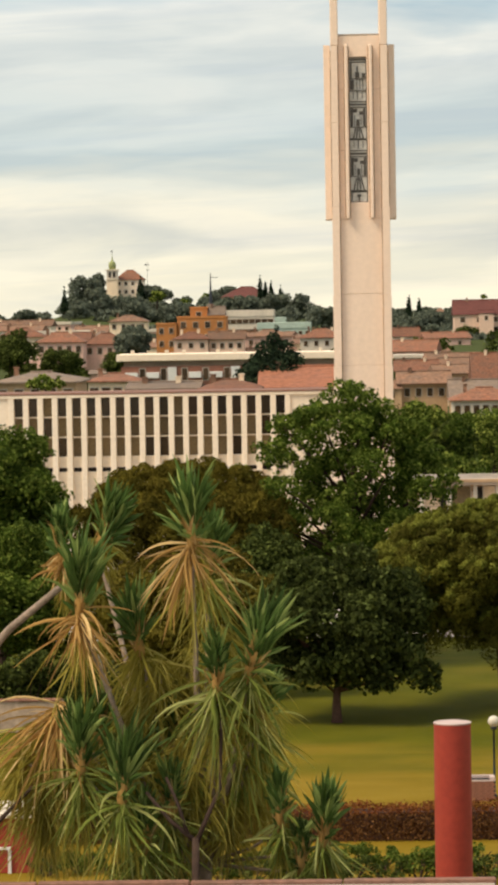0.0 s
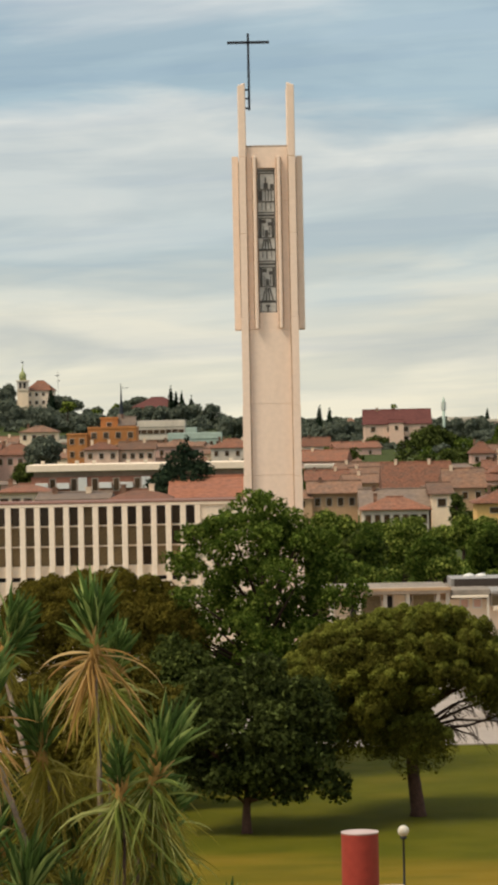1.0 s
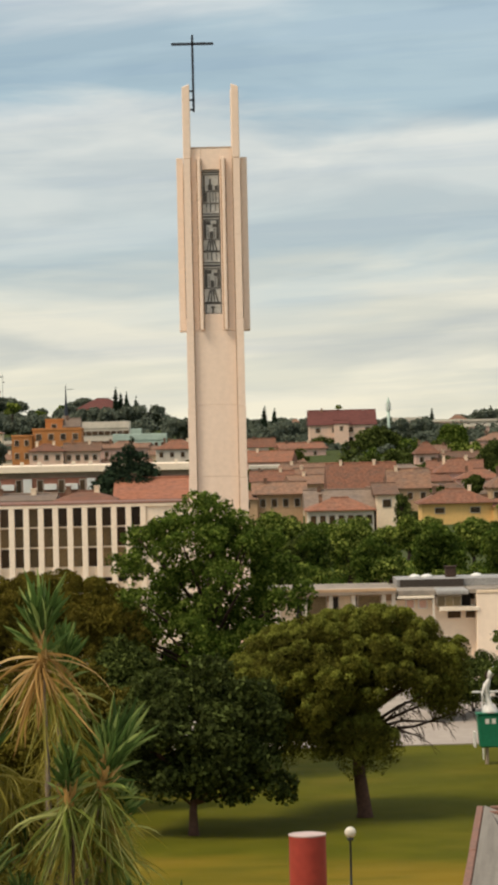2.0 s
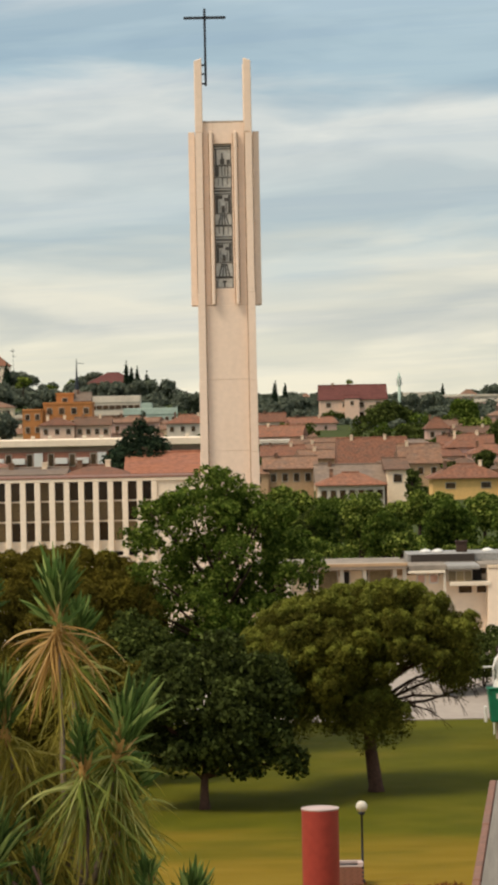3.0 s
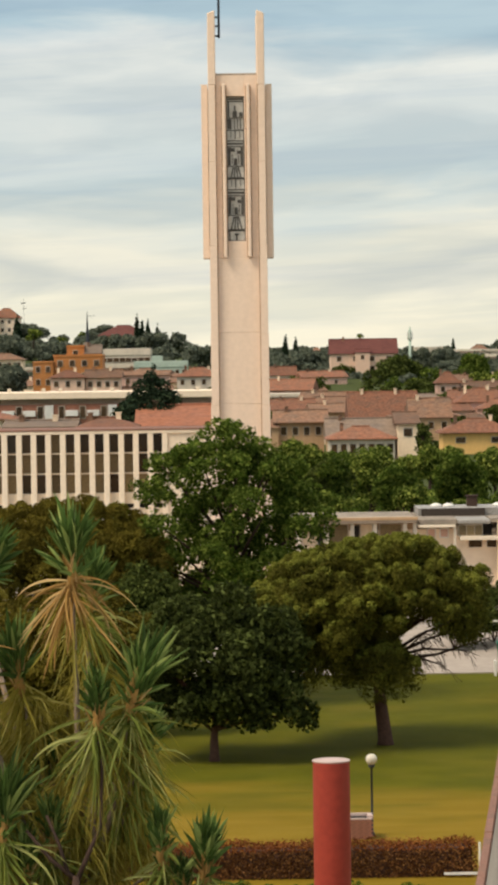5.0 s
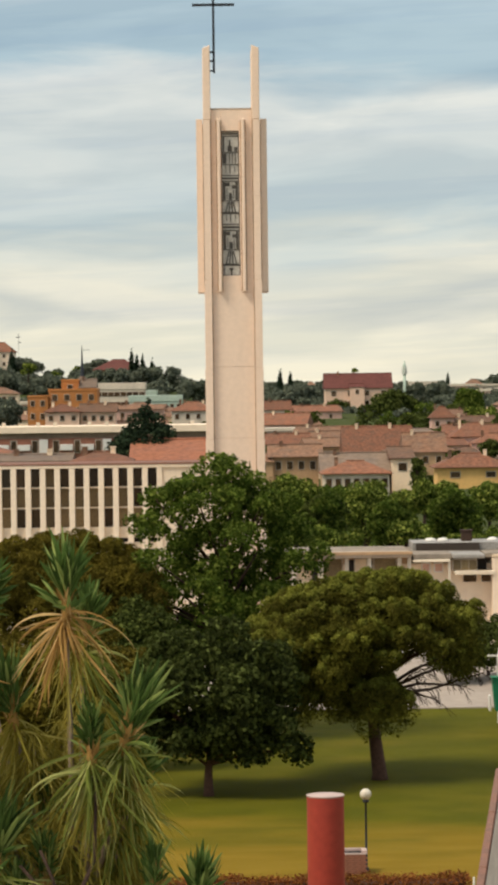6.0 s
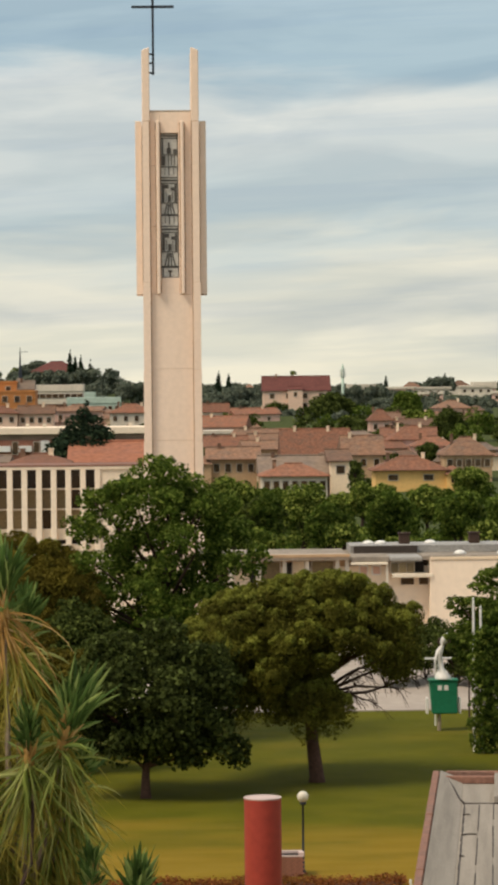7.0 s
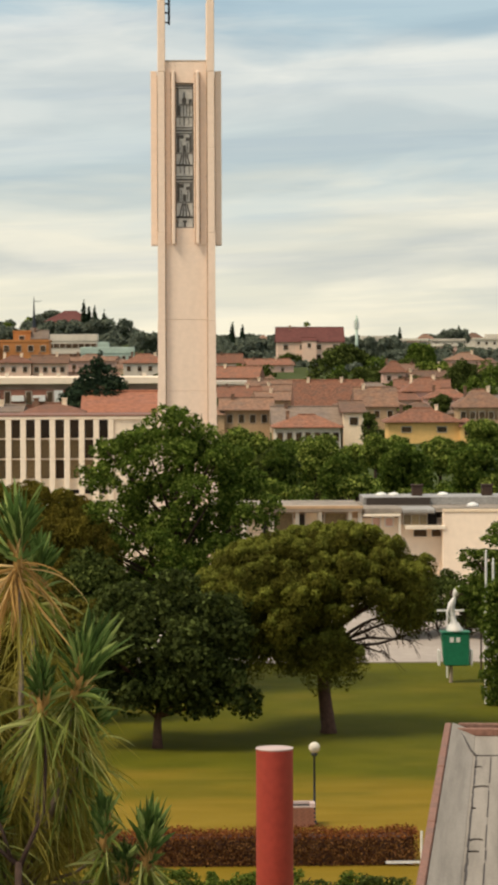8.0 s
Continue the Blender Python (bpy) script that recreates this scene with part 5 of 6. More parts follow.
def statue_group():
    x, y = 14.2, 154.0
    t = thing("green_box", (x, y, 0), "green painted box on a post with pale side panels and markings", "box")
    bm = bmesh.new()
    box(bm, x - 0.70, x + 0.70, y - 0.4, y + 0.4, 0.86, 2.5, bevel=0.06)
    for v in bm.verts:
        if v.co.z < 1.6:
            v.co.x = x + 0.06 + (v.co.x - x) * 0.9
    part("body", bm, GREEN_PAINT, t, "green painted box")
    part("post", tube(bmesh.new(), [(x - 0.22, y, -0.1), (x - 0.2, y, 0.9)], [0.1, 0.09], 8), CONCRETE_DARK, t, "grey post")
    part("lid", boxes((x - 0.74, x + 0.74, y - 0.44, y + 0.44, 2.5, 2.58), bevel=0.02), GREEN_PAINT, t)
    for dx in (-0.3, 0.02):
        part("marking", boxes((x + dx, x + dx + 0.2, y - 0.416, y - 0.404, 2.05, 2.3)), WHITE_PAINT, t, "pale painted bar")
    for s in (-0.86, 0.76):
        part("side_panel", boxes((x + s, x + s + 0.1, y - 0.3, y + 0.3, 0.86, 1.65), bevel=0.02), WHITE_PAINT, t, "white side panel")
    bm = lathe(bmesh.new(), x, y, [(0.50, 2.78), (0.46, 2.86), (0.36, 3.05), (0.2, 3.25), (0.16, 3.6), (0.2, 4.0), (0.22, 4.2), (0.12, 4.42), (0.10, 4.5), (0.2, 4.62), (0.25, 4.82), (0.2, 5.0), (0.02, 5.08)], 14)
    for v in bm.verts:                      # the figure leans and bends its head
        h = v.co.z - 2.78
        v.co.x = x + (v.co.x - x) * 0.85 - 0.16 * h + (0.62 * (h - 1.3) if h > 1.3 else 0)
    tube(bm, [(x - 0.25, y - 0.1, 4.25), (x - 0.42, y - 0.2, 3.7), (x - 0.28, y - 0.25, 3.3)], [0.07, 0.06, 0.05], 8)
    bm.transform(Matrix.Translation((0, 0, -0.2)))
    s = part("white_statue", bm, WHITE_PAINT, None, smooth=True)
    tagged(s, "white painted statue leaning on a green box", "statue")
    k = thing("crossbar_post", (x - 0.2, y + 2.2, 0), "white painted post with a crossbar behind the statue", "post")
    part("crossbar", boxes((x - 0.72, x + 0.68, y + 2.15, y + 2.25, 3.36, 3.46), bevel=0.02), WHITE_PAINT, k)
    part("shaft", boxes((x - 0.24, x - 0.16, y + 2.16, y + 2.24, 0, 3.358)), WHITE_PAINT, k)
    b = thing("leaning_board", (x + 1.0, y + 2.9, 0), "dark brown board slanting down from the statue to the bushes", "board")
    bm = bmesh.new()
    box(bm, -0.85, 0.85, -0.06, 0.06, -0.14, 0.14, bevel=0.02, m=pose(x + 0.85, y + 2.9, 4.05, 0, 14, 0))
    part("plank", bm, BARK, b)
    for dx in (0.1, 1.6):
        part("prop", tube(bmesh.new(), [(x + dx, y + 2.9, -0.1), (x + dx, y + 2.9, 4.2 - 0.25 * dx)], [0.05, 0.04], 6), BARK, b)
    for px, top in ((14.82, 7.15), (15.16, 6.75)):
        p = thing("white_pole", (px, 145.0, 0), "slim white flag pole", "pole", "white flag poles")
        part("shaft", lathe(bmesh.new(), px, 145.0, [(0.07, 0), (0.06, 3.5), (0.055, top - 0.05), (0.01, top)], 8), WHITE_PAINT, p)
        part("finial", lathe(bmesh.new(), px, 145.0, [(0.01, top), (0.07, top + 0.05), (0.01, top + 0.12)], 8), WHITE_PAINT, p)


statue_group()

for i in range(9):
    shrub(13.0 + i * 1.35, 176.0 + 2.5 * (i % 3), 0.05, 2.8, 3.0 + 0.9 * (i * 5 % 4) / 3, LEAF_DARK, "dark green evergreen bush beside the paved court", leaf=0.24, per=60, seed=80 + i, group="bushes beside the paved court")


# ---------------------------------------------------------------- trees of the park
# dark round broadleaf on the lawn
lob = crown_lobes((-0.3, 130.5, 4.3), (4.15, 3.4, 3.15), 104, 0.85, 41, bottom=-0.95)
lob += [(-3.1, 129.6, 2.2, 0.9, 0.8, 0.6), (2.9, 129.6, 2.0, 0.85, 0.8, 0.6), (3.3, 130, 1.55, 0.5, 0.5, 0.4), (1.3, 129, 1.6, 0.6, 0.5, 0.4), (-1.6, 129.2, 1.9, 0.8, 0.7, 0.5)]
tree("oak_tree", (-0.6, 130.0, 0), lob, LEAF_LAWN, "round dark green broadleaf tree standing on the lawn", "tree", per_m2=66, leaf=0.26, trunk=0.2, fork=0.15, limbs=20, bark=BARK_WARM, jitter=0.7)


def egg_lobes(cx, cy, widths, count, lobe, seed, depth=0.8):
    """Lobes strewn through a crown whose half width is given height by height, from the top down."""
    r = np.random.default_rng(seed)
    hs, ws = [h for h, w in widths][::-1], [w for h, w in widths][::-1]
    out = []
    while len(out) < count:
        z = r.uniform(hs[0], hs[-1])
        half = float(np.interp(z, hs, ws))
        if r.random() > half / max(ws):
            continue
        a, q = r.uniform(0, 2 * math.pi), r.uniform(0.04, 1) ** 0.5
        k = lobe * r.uniform(0.6, 1.35)
        reach = max(0.1, half - k * 0.6) * r.uniform(0.92, 1.06)
        out.append((cx + q * reach * math.cos(a), cy + depth * q * reach * math.sin(a), z, k, k, k * 0.75))
    return out


# tall lighter broadleaf behind it
lob = egg_lobes(-0.1, 152, ((13.7, 0.8), (12.6, 2.7), (11.4, 4.3), (9.6, 5.8), (7.4, 6.0), (5.4, 5.0), (4.0, 3.4)), 255, 0.65, 42)
tree("oak_tree", (0.3, 152.0, 0), lob, LEAF_OAK, "tall green broadleaf tree with gaps in its crown", "tree", per_m2=50, leaf=0.235, trunk=0.28, fork=0.6, limbs=34, jitter=0.7)


def stone_pine(base, cushions, mat, tip, seed, label, lean=(0, 0), per=270, bare=()):
    """Umbrella pine: upright cushions of needles, crests in a tip colour that can paint lit rims; bare holds the ends
    of dead lower limbs.
    """
    r = np.random.default_rng(seed)
    t = tree("pine_tree", base, cushions, mat, label, "tree", per_m2=per, leaf=0.16, slim=0.34, trunk=0.31, lean=lean, upward=-0.1, limbs=34, fork=0.35, hang=-0.6, under=0.3, low_limb=0.62, jitter=0.22, bark=BARK_WARM)
    # Small shells over each top; a lighter tip colour stands for light from above.
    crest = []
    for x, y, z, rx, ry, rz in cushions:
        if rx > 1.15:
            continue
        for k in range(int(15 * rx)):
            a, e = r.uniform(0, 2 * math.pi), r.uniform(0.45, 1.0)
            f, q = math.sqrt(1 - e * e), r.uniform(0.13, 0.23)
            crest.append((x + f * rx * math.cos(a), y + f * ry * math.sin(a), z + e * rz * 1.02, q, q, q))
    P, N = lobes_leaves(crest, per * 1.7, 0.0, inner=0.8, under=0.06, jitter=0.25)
    link("crest_needles", leaf_mesh("crest_needles", P, N, 0.13, 0.36, base, -0.6), tip, t, "lighter needles on top of the clumps")
    s = Vector((base[0] - 0.2, base[1] - 0.2, 3.7))
    for dx, z, sag in bare:
        bm = bmesh.new()
        e = Vector((base[0] + dx, base[1] + r.uniform(-1.6, 0.6), z))
        m0 = s.lerp(e, 0.5) + Vector((0, 0, sag))
        tube(bm, [s, m0, e], [0.1, 0.06, 0.02], 6)
        for j in range(13):
            f = r.uniform(0.3, 1.0)
            p = s.lerp(m0, f * 2) if f < 0.5 else m0.lerp(e, f * 2 - 1)
            d = Vector((r.uniform(0.3, 1.0), r.uniform(-0.5, 0.5), r.uniform(-0.9, 0.3))) * r.uniform(0.4, 1.1)
            tube(bm, [p, p + d * 0.5 + Vector((0, 0, 0.06)), p + d], [0.024, 0.017, 0.008], 4)
            tube(bm, [p + d * 0.5, p + d * 0.8 + Vector((0, 0.1, -0.2))], [0.014, 0.007], 4)
        part("dead_limb", bm, BARK, t, "bare lower limb with dry twigs", smooth=True)
    return t


def spaced(out, p, gap):
    return all(math.dist(p, o[:3]) > gap for o in out)


def umbrella(cx, cy, rim, top, rx, seed, size=0.85, depth=0.8, tilt=0.0, right=1.0):
    """Cushions of uneven size spaced over a broad flattened dome, with larger dark ones filling it from below."""
    r = np.random.default_rng(seed)
    out, fill = [], []
    for tries in range(6000):
        a, q = r.uniform(0, 2 * math.pi), math.sqrt(r.random())
        dx, dy = q * math.cos(a), q * math.sin(a)
        z = rim + (top - rim) * math.sqrt(1 - q ** 3) + tilt * dx
        k = size * r.uniform(0.55, 1.25)
        wide = (rx - k * 0.7) * (right if dx > 0 else 1.0)
        p = (cx + wide * dx, cy + depth * wide * dy, z - k * r.uniform(0.75, 1.25) - (r.uniform(0.2, 0.7) if r.random() < 0.35 else 0))
        if all(math.dist(p, o[:3]) > 0.78 * (k + o[3]) for o in out):
            out.append((*p, k, k, k * r.uniform(0.8, 1.05)))
        elif q < 0.8 and spaced(fill, p, 1.7):
            fill.append((p[0], p[1], p[2] - 1.0, 1.2, 1.2, 0.6))
    return out + fill


def under_storey(seed, x0, x1, y0, y1, floor, roof, count, gap=0.85):
    """Cushions below the dome, between a floor and a roof height that change along x."""
    r = np.random.default_rng(seed)
    out = []
    for tries in range(5000):
        f = r.random()
        k = r.uniform(0.5, 0.82)
        p = (x0 + (x1 - x0) * f, r.uniform(y0, y1), r.uniform(floor[0] + (floor[1] - floor[0]) * f, roof))
        if len(out) < count and spaced(out, p, gap):
            out.append((*p, k, k, k * 1.05))
    return out


cush = umbrella(6.3, 135, 6.1, 9.0, 5.5, 51, tilt=0.5, right=0.84)
cush += under_storey(61, 1.3, 3.6, 132.6, 135.5, (5.4, 3.7), 6.2, 26) + under_storey(62, 3.2, 7.2, 132.4, 135.2, (3.3, 3.1), 6.4, 52) + under_storey(63, 10.2, 10.95, 133.6, 135.2, (5.0, 4.7), 7.0, 10, 0.66)
cush += under_storey(64, 5.6, 7.9, 132.3, 133.3, (2.7, 3.0), 3.9, 8, 0.62) + under_storey(65, 7.0, 10.4, 133.5, 136.0, (5.6, 5.8), 6.6, 14)
stone_pine((6.85, 134.6, 0), cush, LEAF_PINE, LEAF_PINE_LIT, 51, "umbrella pine with clumped olive green needles on the lawn", lean=(-0.5, 0), bare=((4.2, 5.3, 0.1), (2.6, 3.5, 0.35), (3.6, 4.1, 0.3), (1.8, 5.1, -0.3), (4.6, 4.7, -0.25), (3.2, 5.6, 0.2)))
cush = umbrella(-7.9, 151, 6.4, 10.1, 5.3, 52)
cush += under_storey(66, -13.0, -2.8, 147.0, 149.5, (2.2, 2.2), 8.0, 95, 1.0)
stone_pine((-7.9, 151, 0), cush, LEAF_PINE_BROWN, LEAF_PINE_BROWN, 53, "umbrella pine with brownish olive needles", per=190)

# broadleaf trees at the park's edges
lob = crown_lobes((-16.6, 148, 7.6), (3.3, 3.4, 4.9), 75, 1.05, 43)
tree("broadleaf_tree", (-16.8, 148, 0), lob, LEAF_OAK, "dark green broadleaf tree at the park edge", "tree", per_m2=80, leaf=0.23, trunk=0.25)
lob = crown_lobes((-15.6, 141, 4.0), (3.6, 3.0, 3.7), 66, 1.0, 44)
tree("broadleaf_tree", (-15.8, 141, 0), lob, LEAF_OAK, "bushy green broadleaf tree beside a garden wall", "tree", per_m2=80, leaf=0.22, trunk=0.2)
lob = crown_lobes((-7.4, 139, 3.4), (5.6, 2.6, 3.3), 95, 0.95, 45)
tree("broadleaf_tree", (-8.5, 139, 0), lob, LEAF_PINE_BROWN, "low brownish spreading tree in the park", "tree", per_m2=90, leaf=0.2, trunk=0.2)
lob = crown_lobes((18.3, 149.3, 5.3), (3.6, 2.6, 3.1), 76, 0.85, 46)
r = random.Random(8)
for i in range(70):                         # leafy sprays that break the outline
    a, h = r.uniform(0.5 * math.pi, 1.5 * math.pi), r.uniform(3.2, 8.3)
    k = 3.7 * math.sqrt(max(0.05, 1 - ((h - 5.6) / 3.2) ** 2)) * r.uniform(0.85, 1.12)
    lob.append((18.25 + k * math.cos(a), 149 + 0.5 * k * math.sin(a), h, 0.5, 0.4, 0.22))
for i in range(64):                         # low sprays in front
    lob.append((14.85 + 0.4 * (i % 3) + r.uniform(-0.15, 0.35), 144.3 - 0.3 * (i % 2), 0.2 + 0.087 * i, 0.36, 0.3, 0.3))
for i in range(8):
    lob.append((15.6 + i * 0.45, 149, 7.3 + 0.9 * (i % 3) / 2, 0.2, 0.2, 0.55))
tree("broadleaf_tree", (16.9, 148, 0), lob, LEAF_OAK, "green broadleaf tree behind white poles", "tree", per_m2=85, leaf=0.2, trunk=0.2)


lob = crown_lobes((-4.2, 146, 3.8), (2.3, 2.0, 3.3), 40, 0.85, 47)
tree("broadleaf_tree", (-4.2, 146, 0), lob, LEAF_DARK, "slim dark broadleaf tree between park trees", "tree", per_m2=80, leaf=0.22, trunk=0.18)

# garden trees between pavilion and town
tree('broadleaf_tree', (7.5, 300, 0), crown_lobes((7.52, 300, 6.01), (2.35, 2.22, 2.42), 44, 0.97, 1, bottom=-0.9), LEAF_MID, 'garden tree with green leaves', "tree", per_m2=33, leaf=0.34, trunk=0.22)
tree('broadleaf_tree', (8.4, 235, 0), crown_lobes((8.36, 235, 7.03), (1.34, 1.27, 1.98), 44, 0.55, 2, bottom=-0.9), LEAF_OAK, 'round dark green garden tree', "tree", per_m2=33, leaf=0.34, trunk=0.22)
tree('broadleaf_tree', (12.4, 262, 0), crown_lobes((12.45, 262, 6.29), (2.05, 1.94, 2.87), 44, 0.84, 3, bottom=-0.9), LEAF_MID, 'light green feathery garden tree', "tree", per_m2=33, leaf=0.26, trunk=0.22)
tree('broadleaf_tree', (13.3, 240, 0), crown_lobes((13.29, 240, 6.35), (1.52, 1.44, 1.61), 44, 0.63, 4, bottom=-0.9), LEAF_OAK, 'round mid green garden tree', "tree", per_m2=33, leaf=0.34, trunk=0.22)
tree('broadleaf_tree', (18.4, 240, 0), crown_lobes((18.37, 240, 6.62), (2.21, 2.10, 2.09), 44, 0.86, 5, bottom=-0.9), LEAF_OAK, 'broad dark green garden tree', "tree", per_m2=33, leaf=0.34, trunk=0.22)
tree('broadleaf_tree', (22.0, 330, 0), crown_lobes((22.04, 330, 4.74), (1.43, 1.36, 2.58), 44, 0.59, 6, bottom=-0.9), LEAF_MID, 'green garden tree with full crown', "tree", per_m2=33, leaf=0.34, trunk=0.22)
tree('broadleaf_tree', (26.3, 300, 0), crown_lobes((26.34, 300, 5.44), (1.83, 1.73, 1.96), 44, 0.75, 7, bottom=-0.9), LEAF_MID, 'green garden tree with full crown', "tree", per_m2=33, leaf=0.34, trunk=0.22)
tree('broadleaf_tree', (24.3, 245, 0), crown_lobes((24.30, 245, 6.63), (2.03, 1.92, 1.96), 44, 0.81, 8, bottom=-0.9), LEAF_OAK, 'broad dark green garden tree', "tree", per_m2=33, leaf=0.34, trunk=0.22)
tree('broadleaf_tree', (28.4, 440, 0), crown_lobes((28.43, 440, 4.22), (0.95, 0.90, 3.40), 44, 0.39, 9, bottom=-0.9), LEAF_DARK, 'slim dark tree beside a house', "tree", per_m2=33, leaf=0.34, trunk=0.22)
tree('broadleaf_tree', (41.0, 400, 0), crown_lobes((41.03, 400, 4.58), (2.79, 2.64, 2.09), 44, 0.86, 10, bottom=-0.9), LEAF_MID, 'green garden tree with full crown', "tree", per_m2=33, leaf=0.34, trunk=0.22)
tree('broadleaf_tree', (13.9, 230, 0), crown_lobes((13.86, 230, 5.98), (1.20, 1.14, 1.04), 44, 0.43, 11, bottom=-0.9), LEAF_MID, 'light green bushy shrubbery tree', "tree", per_m2=33, leaf=0.34, trunk=0.22)
tree('broadleaf_tree', (7.9, 228, 0), crown_lobes((7.89, 228, 5.63), (1.98, 1.87, 0.89), 44, 0.37, 12, bottom=-0.9), LEAF_MID, 'light green bushy shrubbery tree', "tree", per_m2=33, leaf=0.34, trunk=0.22)
tree('broadleaf_tree', (18.6, 229, 0), crown_lobes((18.62, 229, 5.28), (2.19, 2.07, 0.86), 44, 0.35, 13, bottom=-0.9), LEAF_MID, 'light green bushy shrubbery tree', "tree", per_m2=33, leaf=0.34, trunk=0.22)
tree('broadleaf_tree', (29.5, 260, 0), crown_lobes((29.50, 260, 5.92), (1.81, 1.72, 2.49), 44, 0.75, 14, bottom=-0.9), LEAF_OAK, 'broad dark green garden tree', "tree", per_m2=33, leaf=0.34, trunk=0.22)
tree('broadleaf_tree', (25.1, 235, 0), crown_lobes((25.14, 235, 5.73), (1.84, 1.75, 1.03), 44, 0.42, 15, bottom=-0.9), LEAF_MID, 'light green bushy shrubbery tree', "tree", per_m2=33, leaf=0.34, trunk=0.22)
tree('broadleaf_tree', (5.8, 300, 0), crown_lobes((5.84, 300, 4.08), (1.56, 1.48, 2.21), 44, 0.64, 16, bottom=-0.9), LEAF_MID, 'garden tree with green leaves', "tree", per_m2=33, leaf=0.34, trunk=0.22)
tree('broadleaf_tree', (7.8, 236, 0), crown_lobes((7.82, 236, 6.69), (1.84, 1.74, 2.00), 44, 0.76, 17, bottom=-0.9), LEAF_DARK, 'round dark green garden tree', "tree", per_m2=33, leaf=0.34, trunk=0.22)
tree('broadleaf_tree', (-50.4, 470, 0), crown_lobes((-50.38, 470, 12.28), (2.78, 2.63, 3.18), 44, 1.14, 18, bottom=-0.9), LEAF_DARK, 'dark green tree among houses', "tree", per_m2=18, leaf=0.5, trunk=0.22)
tree('broadleaf_tree', (-43.9, 480, 0), crown_lobes((-43.94, 480, 9.85), (3.76, 3.56, 2.17), 44, 0.89, 19, bottom=-0.9), LEAF_DARK, 'dark green tree among houses', "tree", per_m2=18, leaf=0.5, trunk=0.22)
tree('broadleaf_tree', (-33.2, 450, 0), crown_lobes((-33.16, 450, 10.17), (2.15, 2.04, 1.72), 44, 0.71, 20, bottom=-0.9), LEAF_DARK, 'dark green tree among houses', "tree", per_m2=18, leaf=0.5, trunk=0.22)
tree('broadleaf_tree', (-30.1, 310, 0), crown_lobes((-30.11, 310, 10.64), (2.16, 2.05, 0.81), 44, 0.33, 21, bottom=-0.9), LEAF_MID, 'green tree beside a grey roof', "tree", per_m2=24, leaf=0.4, trunk=0.22)
# The tree at 560 m shares the haze-paled leaf colour.
tree('broadleaf_tree', (-38.6, 560, 0), crown_lobes((-38.64, 560, 12.21), (3.16, 2.99, 2.86), 44, 1.18, 22, bottom=-0.9), LEAF_HAZED, 'dark green tree among houses', "tree", per_m2=15, leaf=0.6, trunk=0.22)
tree('broadleaf_tree', (65.2, 760, 0), crown_lobes((65.19, 760, 8.89), (4.29, 4.07, 2.24), 44, 0.92, 23, bottom=-0.9), LEAF_MID, 'green tree among tiled houses', "tree", per_m2=12, leaf=0.7, trunk=0.22)
tree('broadleaf_tree', (46.0, 520, 0), crown_lobes((45.99, 520, 5.83), (1.58, 1.50, 1.71), 44, 0.65, 24, bottom=-0.9), LEAF_DARK, 'dark tree among tiled roofs', "tree", per_m2=18, leaf=0.5, trunk=0.22)
tree('broadleaf_tree', (47.9, 840, 0), crown_lobes((47.86, 840, 10.70), (7.30, 6.91, 4.66), 44, 1.92, 25, bottom=-0.9), LEAF_DARK, 'dark tree before a large house', "tree", per_m2=9, leaf=0.8, trunk=0.22)
tree('broadleaf_tree', (52.2, 800, 0), crown_lobes((52.15, 800, 6.31), (4.86, 4.61, 3.05), 44, 1.26, 26, bottom=-0.9), LEAF_MID, 'green tree among tiled houses', "tree", per_m2=9, leaf=0.8, trunk=0.22)
tree('broadleaf_tree', (70.2, 860, 0), crown_lobes((70.24, 860, 9.84), (4.48, 4.25, 4.78), 44, 1.85, 27, bottom=-0.9), LEAF_OAK, 'dark green tree among houses', "tree", per_m2=9, leaf=0.8, trunk=0.22)
tree('broadleaf_tree', (28.2, 850, 0), crown_lobes((28.23, 850, 7.43), (5.89, 5.58, 3.09), 44, 1.27, 28, bottom=-0.9), LEAF_OAK, 'dark green tree among houses', "tree", per_m2=9, leaf=0.8, trunk=0.22)
tree('broadleaf_tree', (31.3, 430, 0), crown_lobes((31.31, 430, 1.91), (3.18, 3.01, 1.53), 44, 0.63, 31, bottom=-0.9), LEAF_MID, 'green garden tree before a yellow house', "tree", per_m2=33, leaf=0.34, trunk=0.22)
tree('broadleaf_tree', (37.6, 425, 0), crown_lobes((37.56, 425, 1.90), (3.51, 3.33, 1.52), 44, 0.63, 32, bottom=-0.9), LEAF_OAK, 'green garden tree before a yellow house', "tree", per_m2=33, leaf=0.34, trunk=0.22)
tree('broadleaf_tree', (15.6, 400, 0), crown_lobes((15.58, 400, 2.34), (3.30, 3.12, 1.94), 44, 0.80, 33, bottom=-0.9), LEAF_OAK, 'green garden tree before a white house', "tree", per_m2=33, leaf=0.34, trunk=0.22)
tree('broadleaf_tree', (19.9, 395, 0), crown_lobes((19.90, 395, 2.73), (2.06, 1.95, 2.13), 44, 0.85, 34, bottom=-0.9), LEAF_MID, 'light green garden tree before a white house', "tree", per_m2=33, leaf=0.34, trunk=0.22)
tree('broadleaf_tree', (23.1, 380, 0), crown_lobes((23.13, 380, 2.36), (2.15, 2.03, 1.85), 44, 0.76, 35, bottom=-0.9), LEAF_MID, 'green garden tree with full crown', "tree", per_m2=33, leaf=0.34, trunk=0.22)
tree('broadleaf_tree', (43.5, 420, 0), crown_lobes((43.48, 420, 2.41), (2.56, 2.43, 1.83), 44, 0.75, 36, bottom=-0.9), LEAF_OAK, 'green garden tree with full crown', "tree", per_m2=33, leaf=0.34, trunk=0.22)
